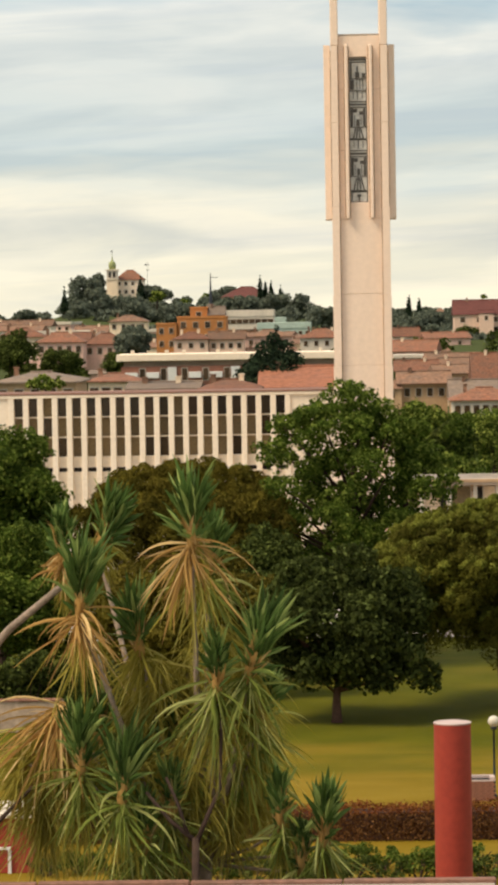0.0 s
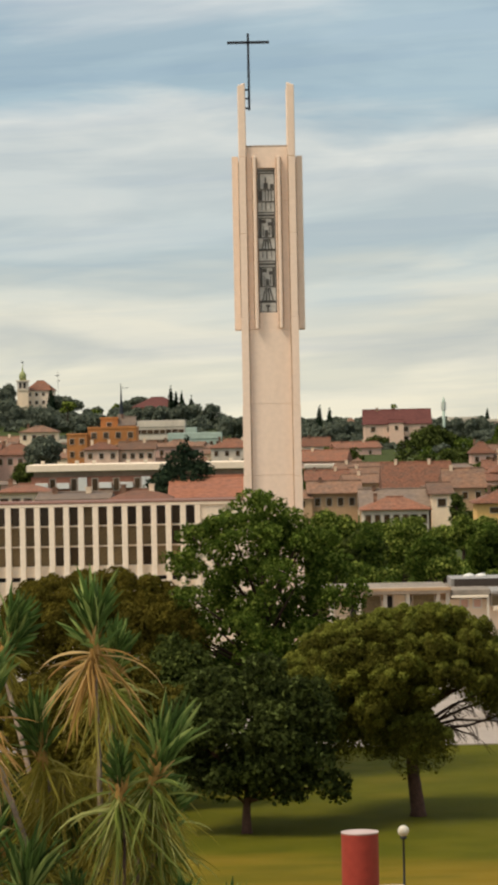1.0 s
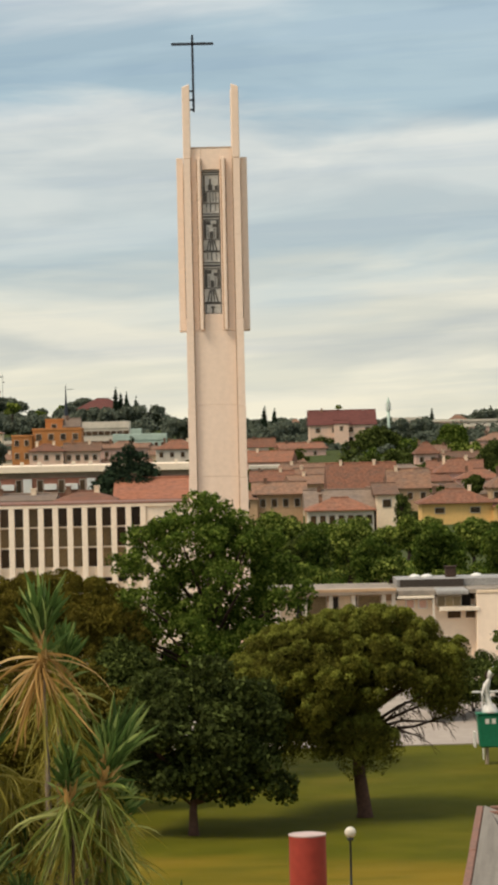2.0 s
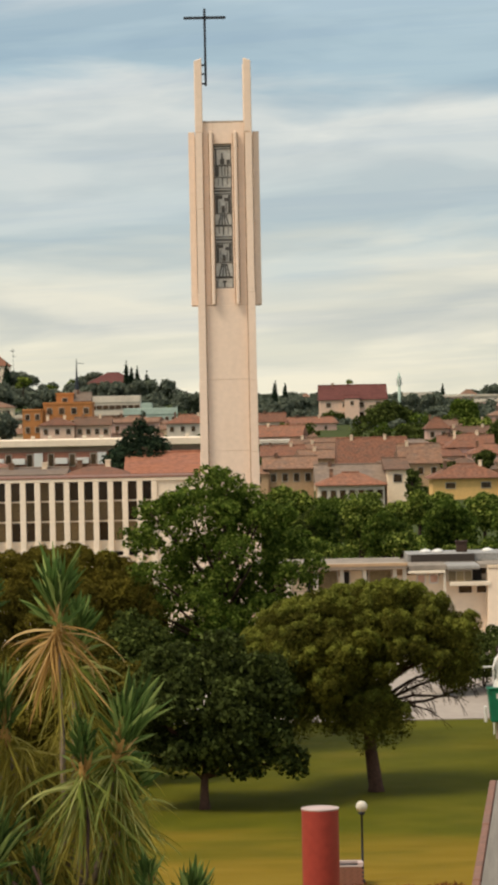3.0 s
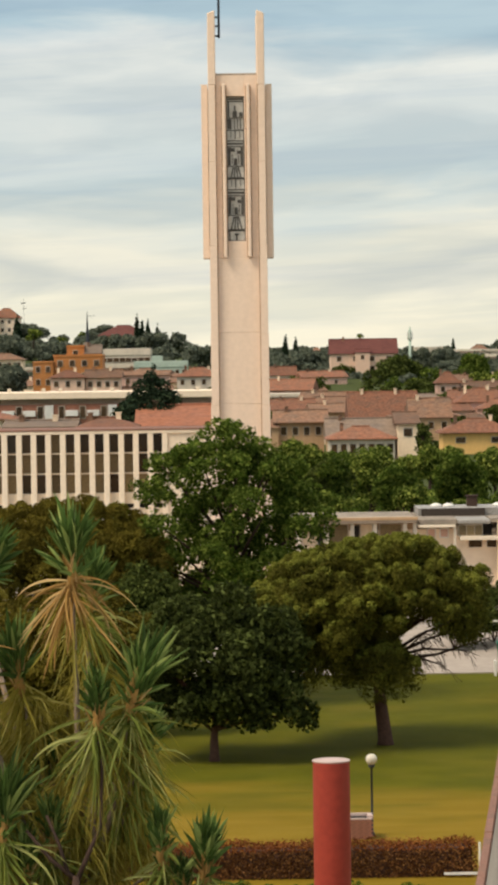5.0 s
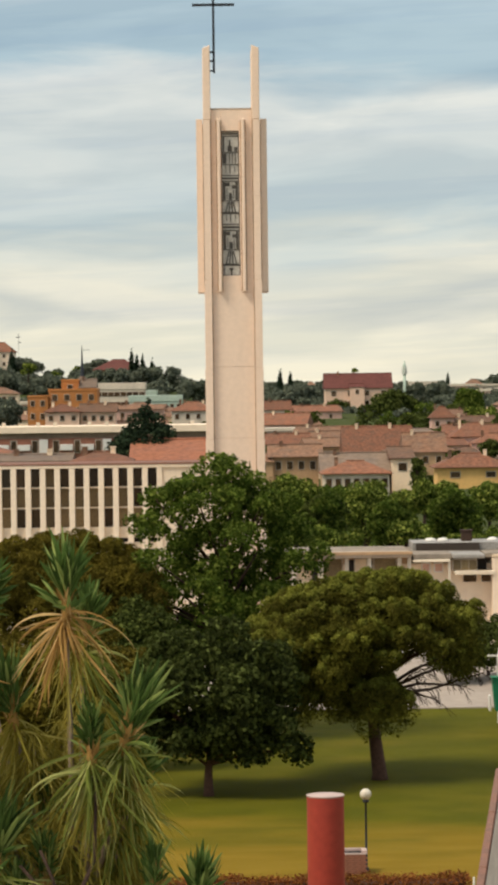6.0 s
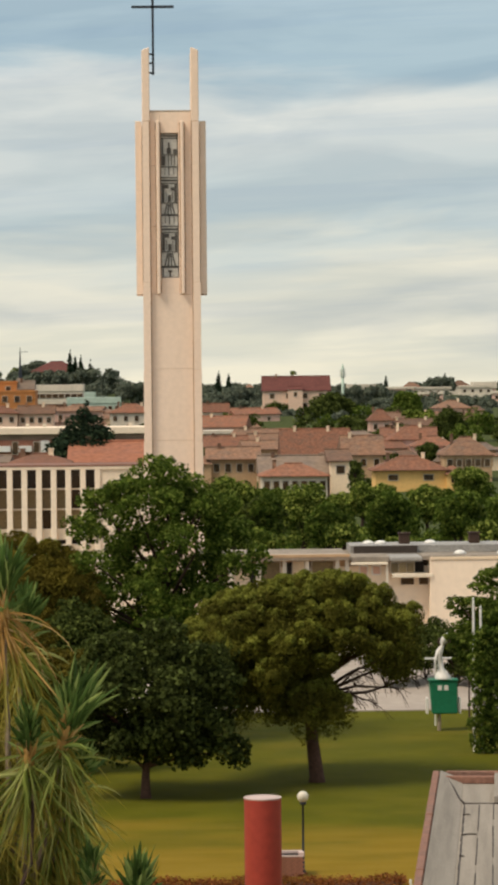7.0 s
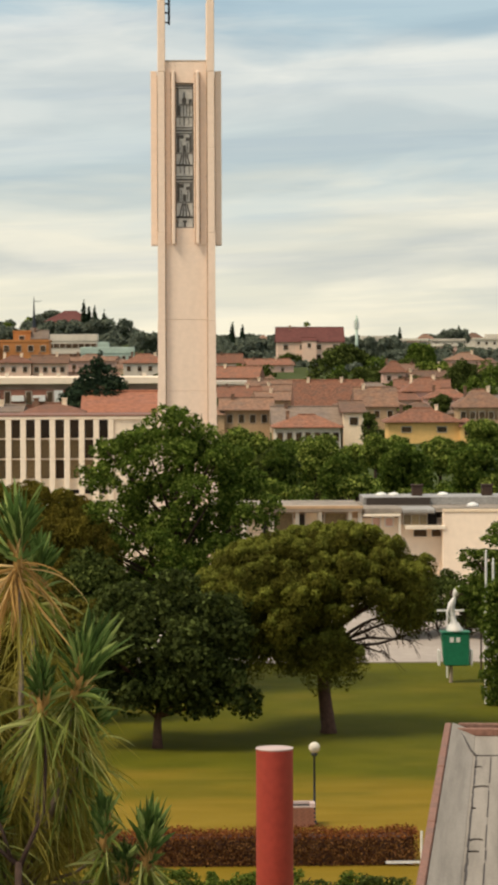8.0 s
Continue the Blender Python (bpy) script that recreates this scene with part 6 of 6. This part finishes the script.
tree('broadleaf_tree', (64.7, 830, 0), crown_lobes((64.75, 830, 8.14), (5.05, 4.78, 3.60), 44, 1.48, 37, bottom=-0.9), LEAF_DARK, 'dark green tree among houses', "tree", per_m2=12, leaf=0.7, trunk=0.22)
tree('broadleaf_tree', (66.8, 700, 0), crown_lobes((66.76, 700, 7.62), (3.66, 3.47, 3.89), 44, 1.51, 38, bottom=-0.9), LEAF_DARK, 'dark green tree among houses', "tree", per_m2=12, leaf=0.6, trunk=0.22)
tree('broadleaf_tree', (33.8, 885, 0), crown_lobes((33.85, 885, 8.46), (5.76, 5.45, 3.68), 44, 1.52, 41, bottom=-0.9), LEAF_DARK, 'dark green tree below a large house', "tree", per_m2=12, leaf=0.7, trunk=0.22)
tree('broadleaf_tree', (48.5, 880, 0), crown_lobes((48.53, 880, 8.62), (6.11, 5.79, 4.73), 44, 1.95, 42, bottom=-0.9), LEAF_DARK, 'dark green tree below a large house', "tree", per_m2=12, leaf=0.7, trunk=0.22)


def conifer(x, y, z0, z1, r0, mat, label, seed, name="cedar_tree", per=10, leaf=0.5, tiers=9):
    r = np.random.default_rng(seed)
    lob = []
    for k in range(tiers):
        f = k / (tiers - 1)
        z = z0 + (z1 - z0) * (0.12 + 0.86 * f)
        rad = r0 * (1 - f) ** 0.75 + 0.12 * r0
        n = max(1, int(7 * (1 - f) + 1))
        for i in range(n):
            a = 2 * math.pi * i / n + k * 0.9
            lob.append((x + 0.6 * rad * math.cos(a) * r.uniform(0.8, 1.2), y + 0.6 * rad * math.sin(a), z + r.uniform(-0.3, 0.3), rad * 0.5, rad * 0.5, (z1 - z0) / tiers * 0.75))
    return tree(name, (x, y, z0), lob, mat, label, "tree", group="cypresses on the skyline" if name == "cypress_tree" else "", per_m2=per * 3, leaf=leaf, slim=0.45, trunk=0.3, limbs=10, fork=0.9)


conifer(-7.7, 340, 9.1, 15.3, 3.85, LEAF_CONIFER, 'dark spreading cedar behind the office block', 1, name='cedar_tree', per=8, leaf=0.45, tiers=7)
conifer(-28.6, 1055, 20.1, 29.7, 0.96, LEAF_CONIFER, 'slender dark cypress on the skyline', 10, name='cypress_tree', per=2.0, leaf=1.0, tiers=8)
conifer(-26.9, 1057, 20.1, 28.4, 0.96, LEAF_CONIFER, 'slender dark cypress on the skyline', 11, name='cypress_tree', per=2.0, leaf=1.0, tiers=8)
conifer(-25.0, 1056, 20.1, 27.8, 0.96, LEAF_CONIFER, 'slender dark cypress on the skyline', 12, name='cypress_tree', per=2.0, leaf=1.0, tiers=8)
conifer(-21.8, 1058, 19.6, 26.2, 1.16, LEAF_CONIFER, 'slender dark cypress on the skyline', 13, name='cypress_tree', per=2.0, leaf=1.0, tiers=8)
conifer(-95.1, 1050, 18.3, 26.7, 1.15, LEAF_CONIFER, 'slender dark cypress on the skyline', 14, name='cypress_tree', per=2.0, leaf=1.0, tiers=8)
conifer(-71.4, 1085, 21.8, 30.5, 1.39, LEAF_CONIFER, 'slender dark cypress on the skyline', 15, name='cypress_tree', per=2.0, leaf=1.0, tiers=8)
conifer(24.0, 1150, 14.3, 22.7, 0.84, LEAF_CONIFER, 'slender dark cypress on the skyline', 16, name='cypress_tree', per=2.0, leaf=1.0, tiers=8)
conifer(27.6, 1150, 14.3, 21.8, 1.05, LEAF_CONIFER, 'slender dark cypress on the skyline', 17, name='cypress_tree', per=2.0, leaf=1.0, tiers=8)
conifer(23.4, 1150, 12.2, 21.5, 0.84, LEAF_CONIFER, 'slender dark cypress on the skyline', 18, name='cypress_tree', per=2.0, leaf=1.0, tiers=8)
conifer(97.4, 1300, 14.1, 20.8, 0.95, LEAF_CONIFER, 'slender dark cypress on the skyline', 19, name='cypress_tree', per=2.0, leaf=1.0, tiers=8)
conifer(122.2, 1300, 15.0, 21.6, 1.66, LEAF_CONIFER, 'slender dark cypress on the skyline', 20, name='cypress_tree', per=2.0, leaf=1.0, tiers=8)


for x, z, q in ((-64.2, 23.4, 2.6), (-55.1, 20.9, 1.9), (-48.3, 22.6, 1.8)):
    g = ground_height(x, 1060)
    tree("broadleaf_tree", (x, 1060, g), crown_lobes((x, 1060, z), (q, q, q * 0.9), 14, q * 0.42, int(-x)), LEAF_MID, "small light green tree on the skyline", "tree", per_m2=5, leaf=0.7, trunk=0.3, limbs=5)

tree("broadleaf_tree", (41.6, 925, ground_height(41.6, 925)), crown_lobes((41.6, 925, 21.0), (0.9, 0.9, 0.8), 9, 0.45, 77), LEAF_MID, "thin treetop rising behind a large house", "tree", per_m2=10, leaf=0.5, trunk=0.18, limbs=4)


def shrubbery():
    """Thick garden planting behind the pavilion."""
    r = np.random.default_rng(31)
    for name, mat, n in (("garden_shrubbery", LEAF_MID, 70), ("dark_shrubbery", LEAF_OAK, 40)):
        lob = []
        for k in range(n):
            y = r.uniform(217, 330)
            x = r.uniform(0.0, 0.13) * y
            h = r.uniform(1.6, 3.6)
            for j in range(4):
                q = r.uniform(0.7, 1.25)
                lob.append((x + r.normal() * 1.2, y + r.normal() * 0.8, h * r.uniform(0.3, 0.8), 1.1 * q, 1.1 * q, h * 0.28))
        P, N = lobes_leaves(lob, 22, 0.3)
        tagged(link(name, leaf_mesh(name, P, N, 0.32, 0.6), mat, None), "thick bright green garden shrubs in leaf", "shrubs", kind="stuff")


shrubbery()


# woods on the hills: too many to count
def far_woods(name, rows, mat, label, leaf=1.1, per=2.2):
    lob = []
    r = np.random.default_rng(9)
    for x, y, z, w, h in rows:
        n = max(4, int(w / 1.5) + int(w * h / 9))
        for k in range(n):
            q = r.uniform(0.8, 1.25)
            lob.append((x + r.uniform(-0.5, 0.5) * w, y + r.uniform(-4, 4), z + h * r.uniform(0.2, 0.78), 1.7 * q, 1.7 * q, max(0.8, h * 0.24) * q))
    P, N = lobes_leaves(lob, per, 0.3)
    ob = link(name, leaf_mesh(name, P, N, leaf, 0.7), mat, None)
    return tagged(ob, label, "trees", kind="stuff")


# Hill foliage wears the leaf colour that is paled for haze.
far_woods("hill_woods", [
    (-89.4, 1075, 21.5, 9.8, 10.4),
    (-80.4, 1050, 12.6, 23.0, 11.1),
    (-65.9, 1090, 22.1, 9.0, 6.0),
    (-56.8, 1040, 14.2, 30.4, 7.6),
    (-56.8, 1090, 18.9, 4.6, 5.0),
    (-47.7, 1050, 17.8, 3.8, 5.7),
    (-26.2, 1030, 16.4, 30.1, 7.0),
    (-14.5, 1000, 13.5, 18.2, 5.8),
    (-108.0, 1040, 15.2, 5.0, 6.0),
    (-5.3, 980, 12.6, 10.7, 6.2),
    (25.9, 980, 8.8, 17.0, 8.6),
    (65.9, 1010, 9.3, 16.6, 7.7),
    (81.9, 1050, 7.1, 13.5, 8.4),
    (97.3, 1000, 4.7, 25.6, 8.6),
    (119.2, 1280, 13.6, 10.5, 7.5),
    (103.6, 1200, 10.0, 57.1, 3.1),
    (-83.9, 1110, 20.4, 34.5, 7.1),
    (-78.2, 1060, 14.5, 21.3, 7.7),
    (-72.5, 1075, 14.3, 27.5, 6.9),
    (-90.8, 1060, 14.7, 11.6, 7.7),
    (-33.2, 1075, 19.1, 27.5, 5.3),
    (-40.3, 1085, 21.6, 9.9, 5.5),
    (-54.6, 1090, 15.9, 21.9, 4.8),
], LEAF_HAZED, "dark woods on the distant hill", leaf=0.8, per=9)
r = np.random.default_rng(77)
rows = []
for k in range(430):
    y = float(r.uniform(520, 1650))
    x = float(r.uniform(-0.125, 0.125)) * y
    if y > 860 and (x / y < -0.088 or x / y > 0.05) and k % 3:
        continue
    rows.append((x, y, ground_height(x, y) - 0.5, float(r.uniform(4, 11)), float(r.uniform(2.6, 4.2)) + (1.2 if y > 1000 else 0)))
far_woods("wooded_hillside", [q for q in rows if q[1] > 820], LEAF_HAZED, "distant trees scattered over the hills", leaf=0.9, per=6)
far_woods("town_trees", [q for q in rows if q[1] <= 820], LEAF_DARK, "dark green trees scattered through the town", leaf=0.7, per=8)


# ---------------------------------------------------------------- branching palm-like tree in the foreground
def blade_fan(name, parent, centre, count, length, width, mat, seed, axis=(0, 0, 1), cone=(0.0, 0.6), droop=0.3, stem=0.15, label=""):
    """Sword leaves that spring from a short stem within a cone round the axis and bend down along their length."""
    r = np.random.default_rng(seed)
    ax = Vector(axis).normalized()
    turn = ax.to_track_quat("Z", "Y")
    o = ORIGIN[parent.name]
    V, F = [], []
    segs = 6
    for i in range(count):
        a = r.uniform(0, 2 * math.pi)
        c = cone[0] + (cone[1] - cone[0]) * r.random() ** 0.8
        d = turn @ Vector((math.cos(a) * math.sin(c), math.sin(a) * math.sin(c), math.cos(c)))
        L, w = length * r.uniform(0.42, 1.15), width * r.uniform(0.6, 1.25)
        p = Vector(centre) + Vector(r.normal(scale=0.025, size=3)) + Vector((0, 0, float(r.uniform(-stem, stem))))
        side = d.cross(Vector((r.normal(), r.normal(), 0.3))).normalized()
        b0 = len(V)
        g, bend = droop * r.uniform(0.4, 1.7), Vector(r.normal(scale=0.17, size=3))
        for s in range(segs + 1):
            f = s / segs
            k = w * (0.6 + 1.2 * f if f < 0.33 else 1.0 - 0.92 * ((f - 0.33) / 0.67) ** 3)
            n = side.cross(d).normalized()
            V += [p - side * k / 2 - o, p + n * k * 0.28 - o, p + side * k / 2 - o]
            p = p + d * (L / segs)
            d = (d + (Vector((0, 0, -g * (0.4 + f))) + bend) * (1.5 / segs)).normalized()
        for s in range(segs):
            q = b0 + 3 * s
            F += [(q, q + 1, q + 4, q + 3), (q + 1, q + 2, q + 5, q + 4)]
    me = bpy.data.meshes.new(name)
    me.from_pydata([tuple(v) for v in V], [], F)
    return link(name, me, mat, parent, label)


def cordyline():
    base = Vector((-2.1, 42.0, 7.2))
    t = thing("cordyline_tree", base, "branching palm-like tree with green leaf tufts and dry hanging leaves", "tree")
    fork = Vector((-2.05, 42.0, 10.0))
    # place of each head, the tuft's tilt, sizes of tuft and skirt, how dry the skirt is
    heads = [
        (-2.10, 41.0, 14.24, 0.02, 1.0, 0.94, 1.61, 0.8),
        (-3.63, 41.2, 13.29, 0.10, 1.0, 1.13, 1.50, 0.8),
        (-2.85, 41.8, 12.70, -0.15, 1.0, 0.84, 1.37, 0.5),
        (-1.38, 41.0, 12.49, 0.35, 1.0, 1.05, 1.50, 0.4),
        (-1.78, 40.8, 12.29, 0.00, 1.0, 0.63, 1.79, 0.1),
        (-3.07, 40.7, 10.82, 0.10, 1.0, 1.11, 1.49, 0.1),
        (-3.62, 40.9, 11.19, 0.00, 1.0, 0.90, 1.57, 0.1),
        (-3.93, 41.6, 11.96, -1.60, 1.0, 0.00, 1.75, 1.0),
        (-4.06, 41.8, 11.66, -1.00, 1.0, 0.00, 1.53, 0.4),
        (-4.50, 41.9, 11.27, -0.60, 1.0, 0.00, 1.45, 0.4),
        (-3.88, 41.9, 11.34, -0.30, 1.0, 0.00, 1.45, 0.4),
        (-4.27, 41.8, 10.93, -0.30, 1.0, 0.00, 1.45, 0.4),
        (-3.96, 42.6, 13.91, -0.05, 1.0, 0.58, 0.78, 0.7),
        (-3.50, 42.8, 14.08, 0.50, 1.0, 0.74, 0.78, 0.5),
        (-1.93, 41.9, 13.74, 0.15, 1.0, 0.69, 1.30, 0.4),
        (-0.97, 41.0, 10.43, -0.05, 1.0, 0.56, 0.90, 0.2),
        (-0.41, 41.0, 10.21, 0.10, 1.0, 0.71, 1.12, 0.2),
        (-2.49, 41.9, 11.32, 0.00, 1.0, 0.69, 1.83, 0.3),
        (-1.48, 41.6, 11.35, 0.20, 1.0, 0.46, 1.75, 0.2),
        (-2.26, 42.2, 12.44, 0.00, 1.0, 0.00, 1.85, 0.6),
        (-3.05, 42.3, 11.89, 0.00, 1.0, 0.00, 1.78, 0.5),
        (-1.28, 41.4, 11.80, 0.40, 1.0, 0.53, 1.44, 0.1),
        (-2.47, 41.2, 10.58, 0.10, 1.0, 0.60, 1.35, 0.1),
        (-4.17, 41.9, 10.49, -0.10, 1.0, 0.00, 1.38, 0.3),
        (-3.42, 41.9, 11.49, 0.00, 1.0, 0.46, 1.53, 0.4),
        (-2.14, 41.6, 10.90, 0.00, 1.0, 0.00, 1.52, 0.2),
        (-1.79, 41.9, 10.90, 0.12, 1.0, 0.00, 1.00, 0.4),
        (-1.31, 42.0, 10.79, 0.18, 1.0, 0.00, 1.15, 0.4),
        (-1.70, 41.7, 10.50, 0.10, 1.0, 0.00, 1.20, 0.2),
        (-2.66, 42.4, 11.48, -0.06, 1.0, 0.00, 1.50, 0.4),
        (-2.61, 41.8, 12.40, -0.01, 1.0, 0.00, 1.43, 0.4),
        (-2.76, 40.9, 10.18, 0.00, 1.0, 0.60, 1.12, 0.1),
        (-0.73, 41.0, 9.84, 0.10, 1.0, 0.37, 0.67, 0.2),
        (-1.73, 42.1, 12.77, -0.14, 1.0, 0.00, 1.43, 0.4),
        (-1.46, 41.6, 12.44, -0.13, 1.0, 0.00, 1.18, 0.4),
        (-2.32, 41.5, 11.34, 0.19, 1.0, 0.00, 1.02, 0.4),
        (-2.93, 41.8, 11.16, 0.18, 1.0, 0.00, 1.49, 0.4),
        (-2.62, 42.2, 11.75, -0.16, 1.0, 0.00, 1.42, 0.4),
        (-3.01, 41.5, 11.39, -0.14, 1.0, 0.00, 1.51, 0.4),
        (-1.29, 42.1, 11.73, -0.11, 1.0, 0.00, 1.22, 0.4),
    ]
    bm = bmesh.new()
    tube(bm, [base - Vector((0, 0, 0.2)), base + Vector((0.03, 0, 1.4)), fork], [0.17, 0.13, 0.11], 10)
    for x, y, z, ax, az, up, down, dry in heads:
        h = Vector((x, y, z))
        mid = fork.lerp(h, 0.5) + Vector((0.12 * (x - fork.x), 0, -0.12))
        tube(bm, [fork + Vector((0, 0, -0.2)), mid, h], [0.06, 0.042, 0.03] if z > 11 else [0.03, 0.022, 0.018], 7)
    tube(bm, [(-6.4, 42.3, 7.1), (-6.1, 42.3, 9.5), (-5.5, 42.2, 12.1), (-4.66, 42.0, 13.05), (-3.95, 41.9, 13.62)], [0.13, 0.1, 0.075, 0.055, 0.045], 8)
    part("trunk", bm, BARK_PALM, t, "ringed grey-brown trunk and branches", smooth=True)
    # forked front stem and a bare leaning stem
    for pts, rad in ((((-2.1, 40.6, 7.2), (-2.11, 40.6, 9.4), (-2.09, 40.6, 10.4)), (0.12, 0.095, 0.085)),
                     (((-2.09, 40.6, 10.35), (-2.42, 40.62, 10.62), (-2.74, 40.66, 11.0)), (0.06, 0.05, 0.04)),
                     (((-2.2, 40.6, 10.45), (-2.3, 40.6, 10.8), (-2.47, 40.64, 11.2)), (0.05, 0.042, 0.035)),
                     (((-2.07, 40.6, 10.35), (-1.92, 40.6, 10.7), (-1.76, 40.64, 11.05), (-1.72, 40.72, 12.1)), (0.06, 0.052, 0.045, 0.035)),
                     (((-5.6, 41.2, 9.6), (-4.69, 41.2, 10.62), (-4.3, 41.3, 11.0)), (0.06, 0.05, 0.04))):
        part("stem", tube(bmesh.new(), pts, [q * 0.6 for q in rad], 7), BARK, t, "dark brown bare stem", smooth=True)
    for i, (x, y, z, ax, az, up, down, dry) in enumerate(heads):
        c = Vector((x, y, z))
        lean = Vector((ax, -0.05, az)).normalized()
        old = dry > 0.6
        if up:
            part("leaf_base", tube(bmesh.new(), [c - lean * 0.12, c + lean * 0.1, c + lean * 0.42], [0.035, 0.075, 0.05], 8), PALM_DRY, t, "orange-brown leaf bases", smooth=True)
            blade_fan("leaf_base", t, c + lean * 0.08, 40, 0.42, 0.03, PALM_DRY, 500 + i, axis=lean, cone=(0.05, 0.45), droop=0.02, label="orange-brown leaf bases")
            blade_fan("leaf_tuft", t, c + lean * 0.34, 100, up * 0.76, 0.068, PALM_GREEN, 100 + i, axis=lean, cone=(0.0, 0.66), droop=0.05, stem=0.16, label="upright green sword-shaped leaves")
            blade_fan("leaf_tuft", t, c + lean * 0.18, 22, up * 0.62, 0.055, PALM_GREEN, 150 + i, axis=lean, cone=(0.5, 1.1), droop=0.3, label="outer green sword-shaped leaves")
        if down:
            main = PALM_DRY if old else (PALM_LIGHT if dry < 0.45 else PALM_OLIVE)
            hang = (ax * 0.25, -0.15, -1)
            if up or old:
                blade_fan("leaf_skirt", t, c, 44 if up else 100, down * (0.74 if up else 0.9), 0.033, main, 200 + i, axis=hang, cone=(0.12, 1.0), droop=0.26, label="drooping leaves")
                blade_fan("leaf_skirt", t, c, 17, down * 0.66, 0.042, main, 320 + i, axis=hang, cone=(1.0, 1.75), droop=0.75, label="arching leaves")
            if up:
                blade_fan("leaf_skirt", t, c + Vector((0, 0.25, -0.15)), 64, down * 0.78, 0.023, PALM_OLIVE, 400 + i, axis=hang, cone=(0.0, 0.8), droop=0.3, stem=0.35, label="fine olive hanging leaves")
            elif not old:
                blade_fan("leaf_skirt", t, c, 150, down * 0.75, 0.023, PALM_OLIVE, 400 + i, axis=hang, cone=(0.0, 1.35), droop=0.55, stem=0.3, label="fine olive hanging leaves")
    return t


cordyline()
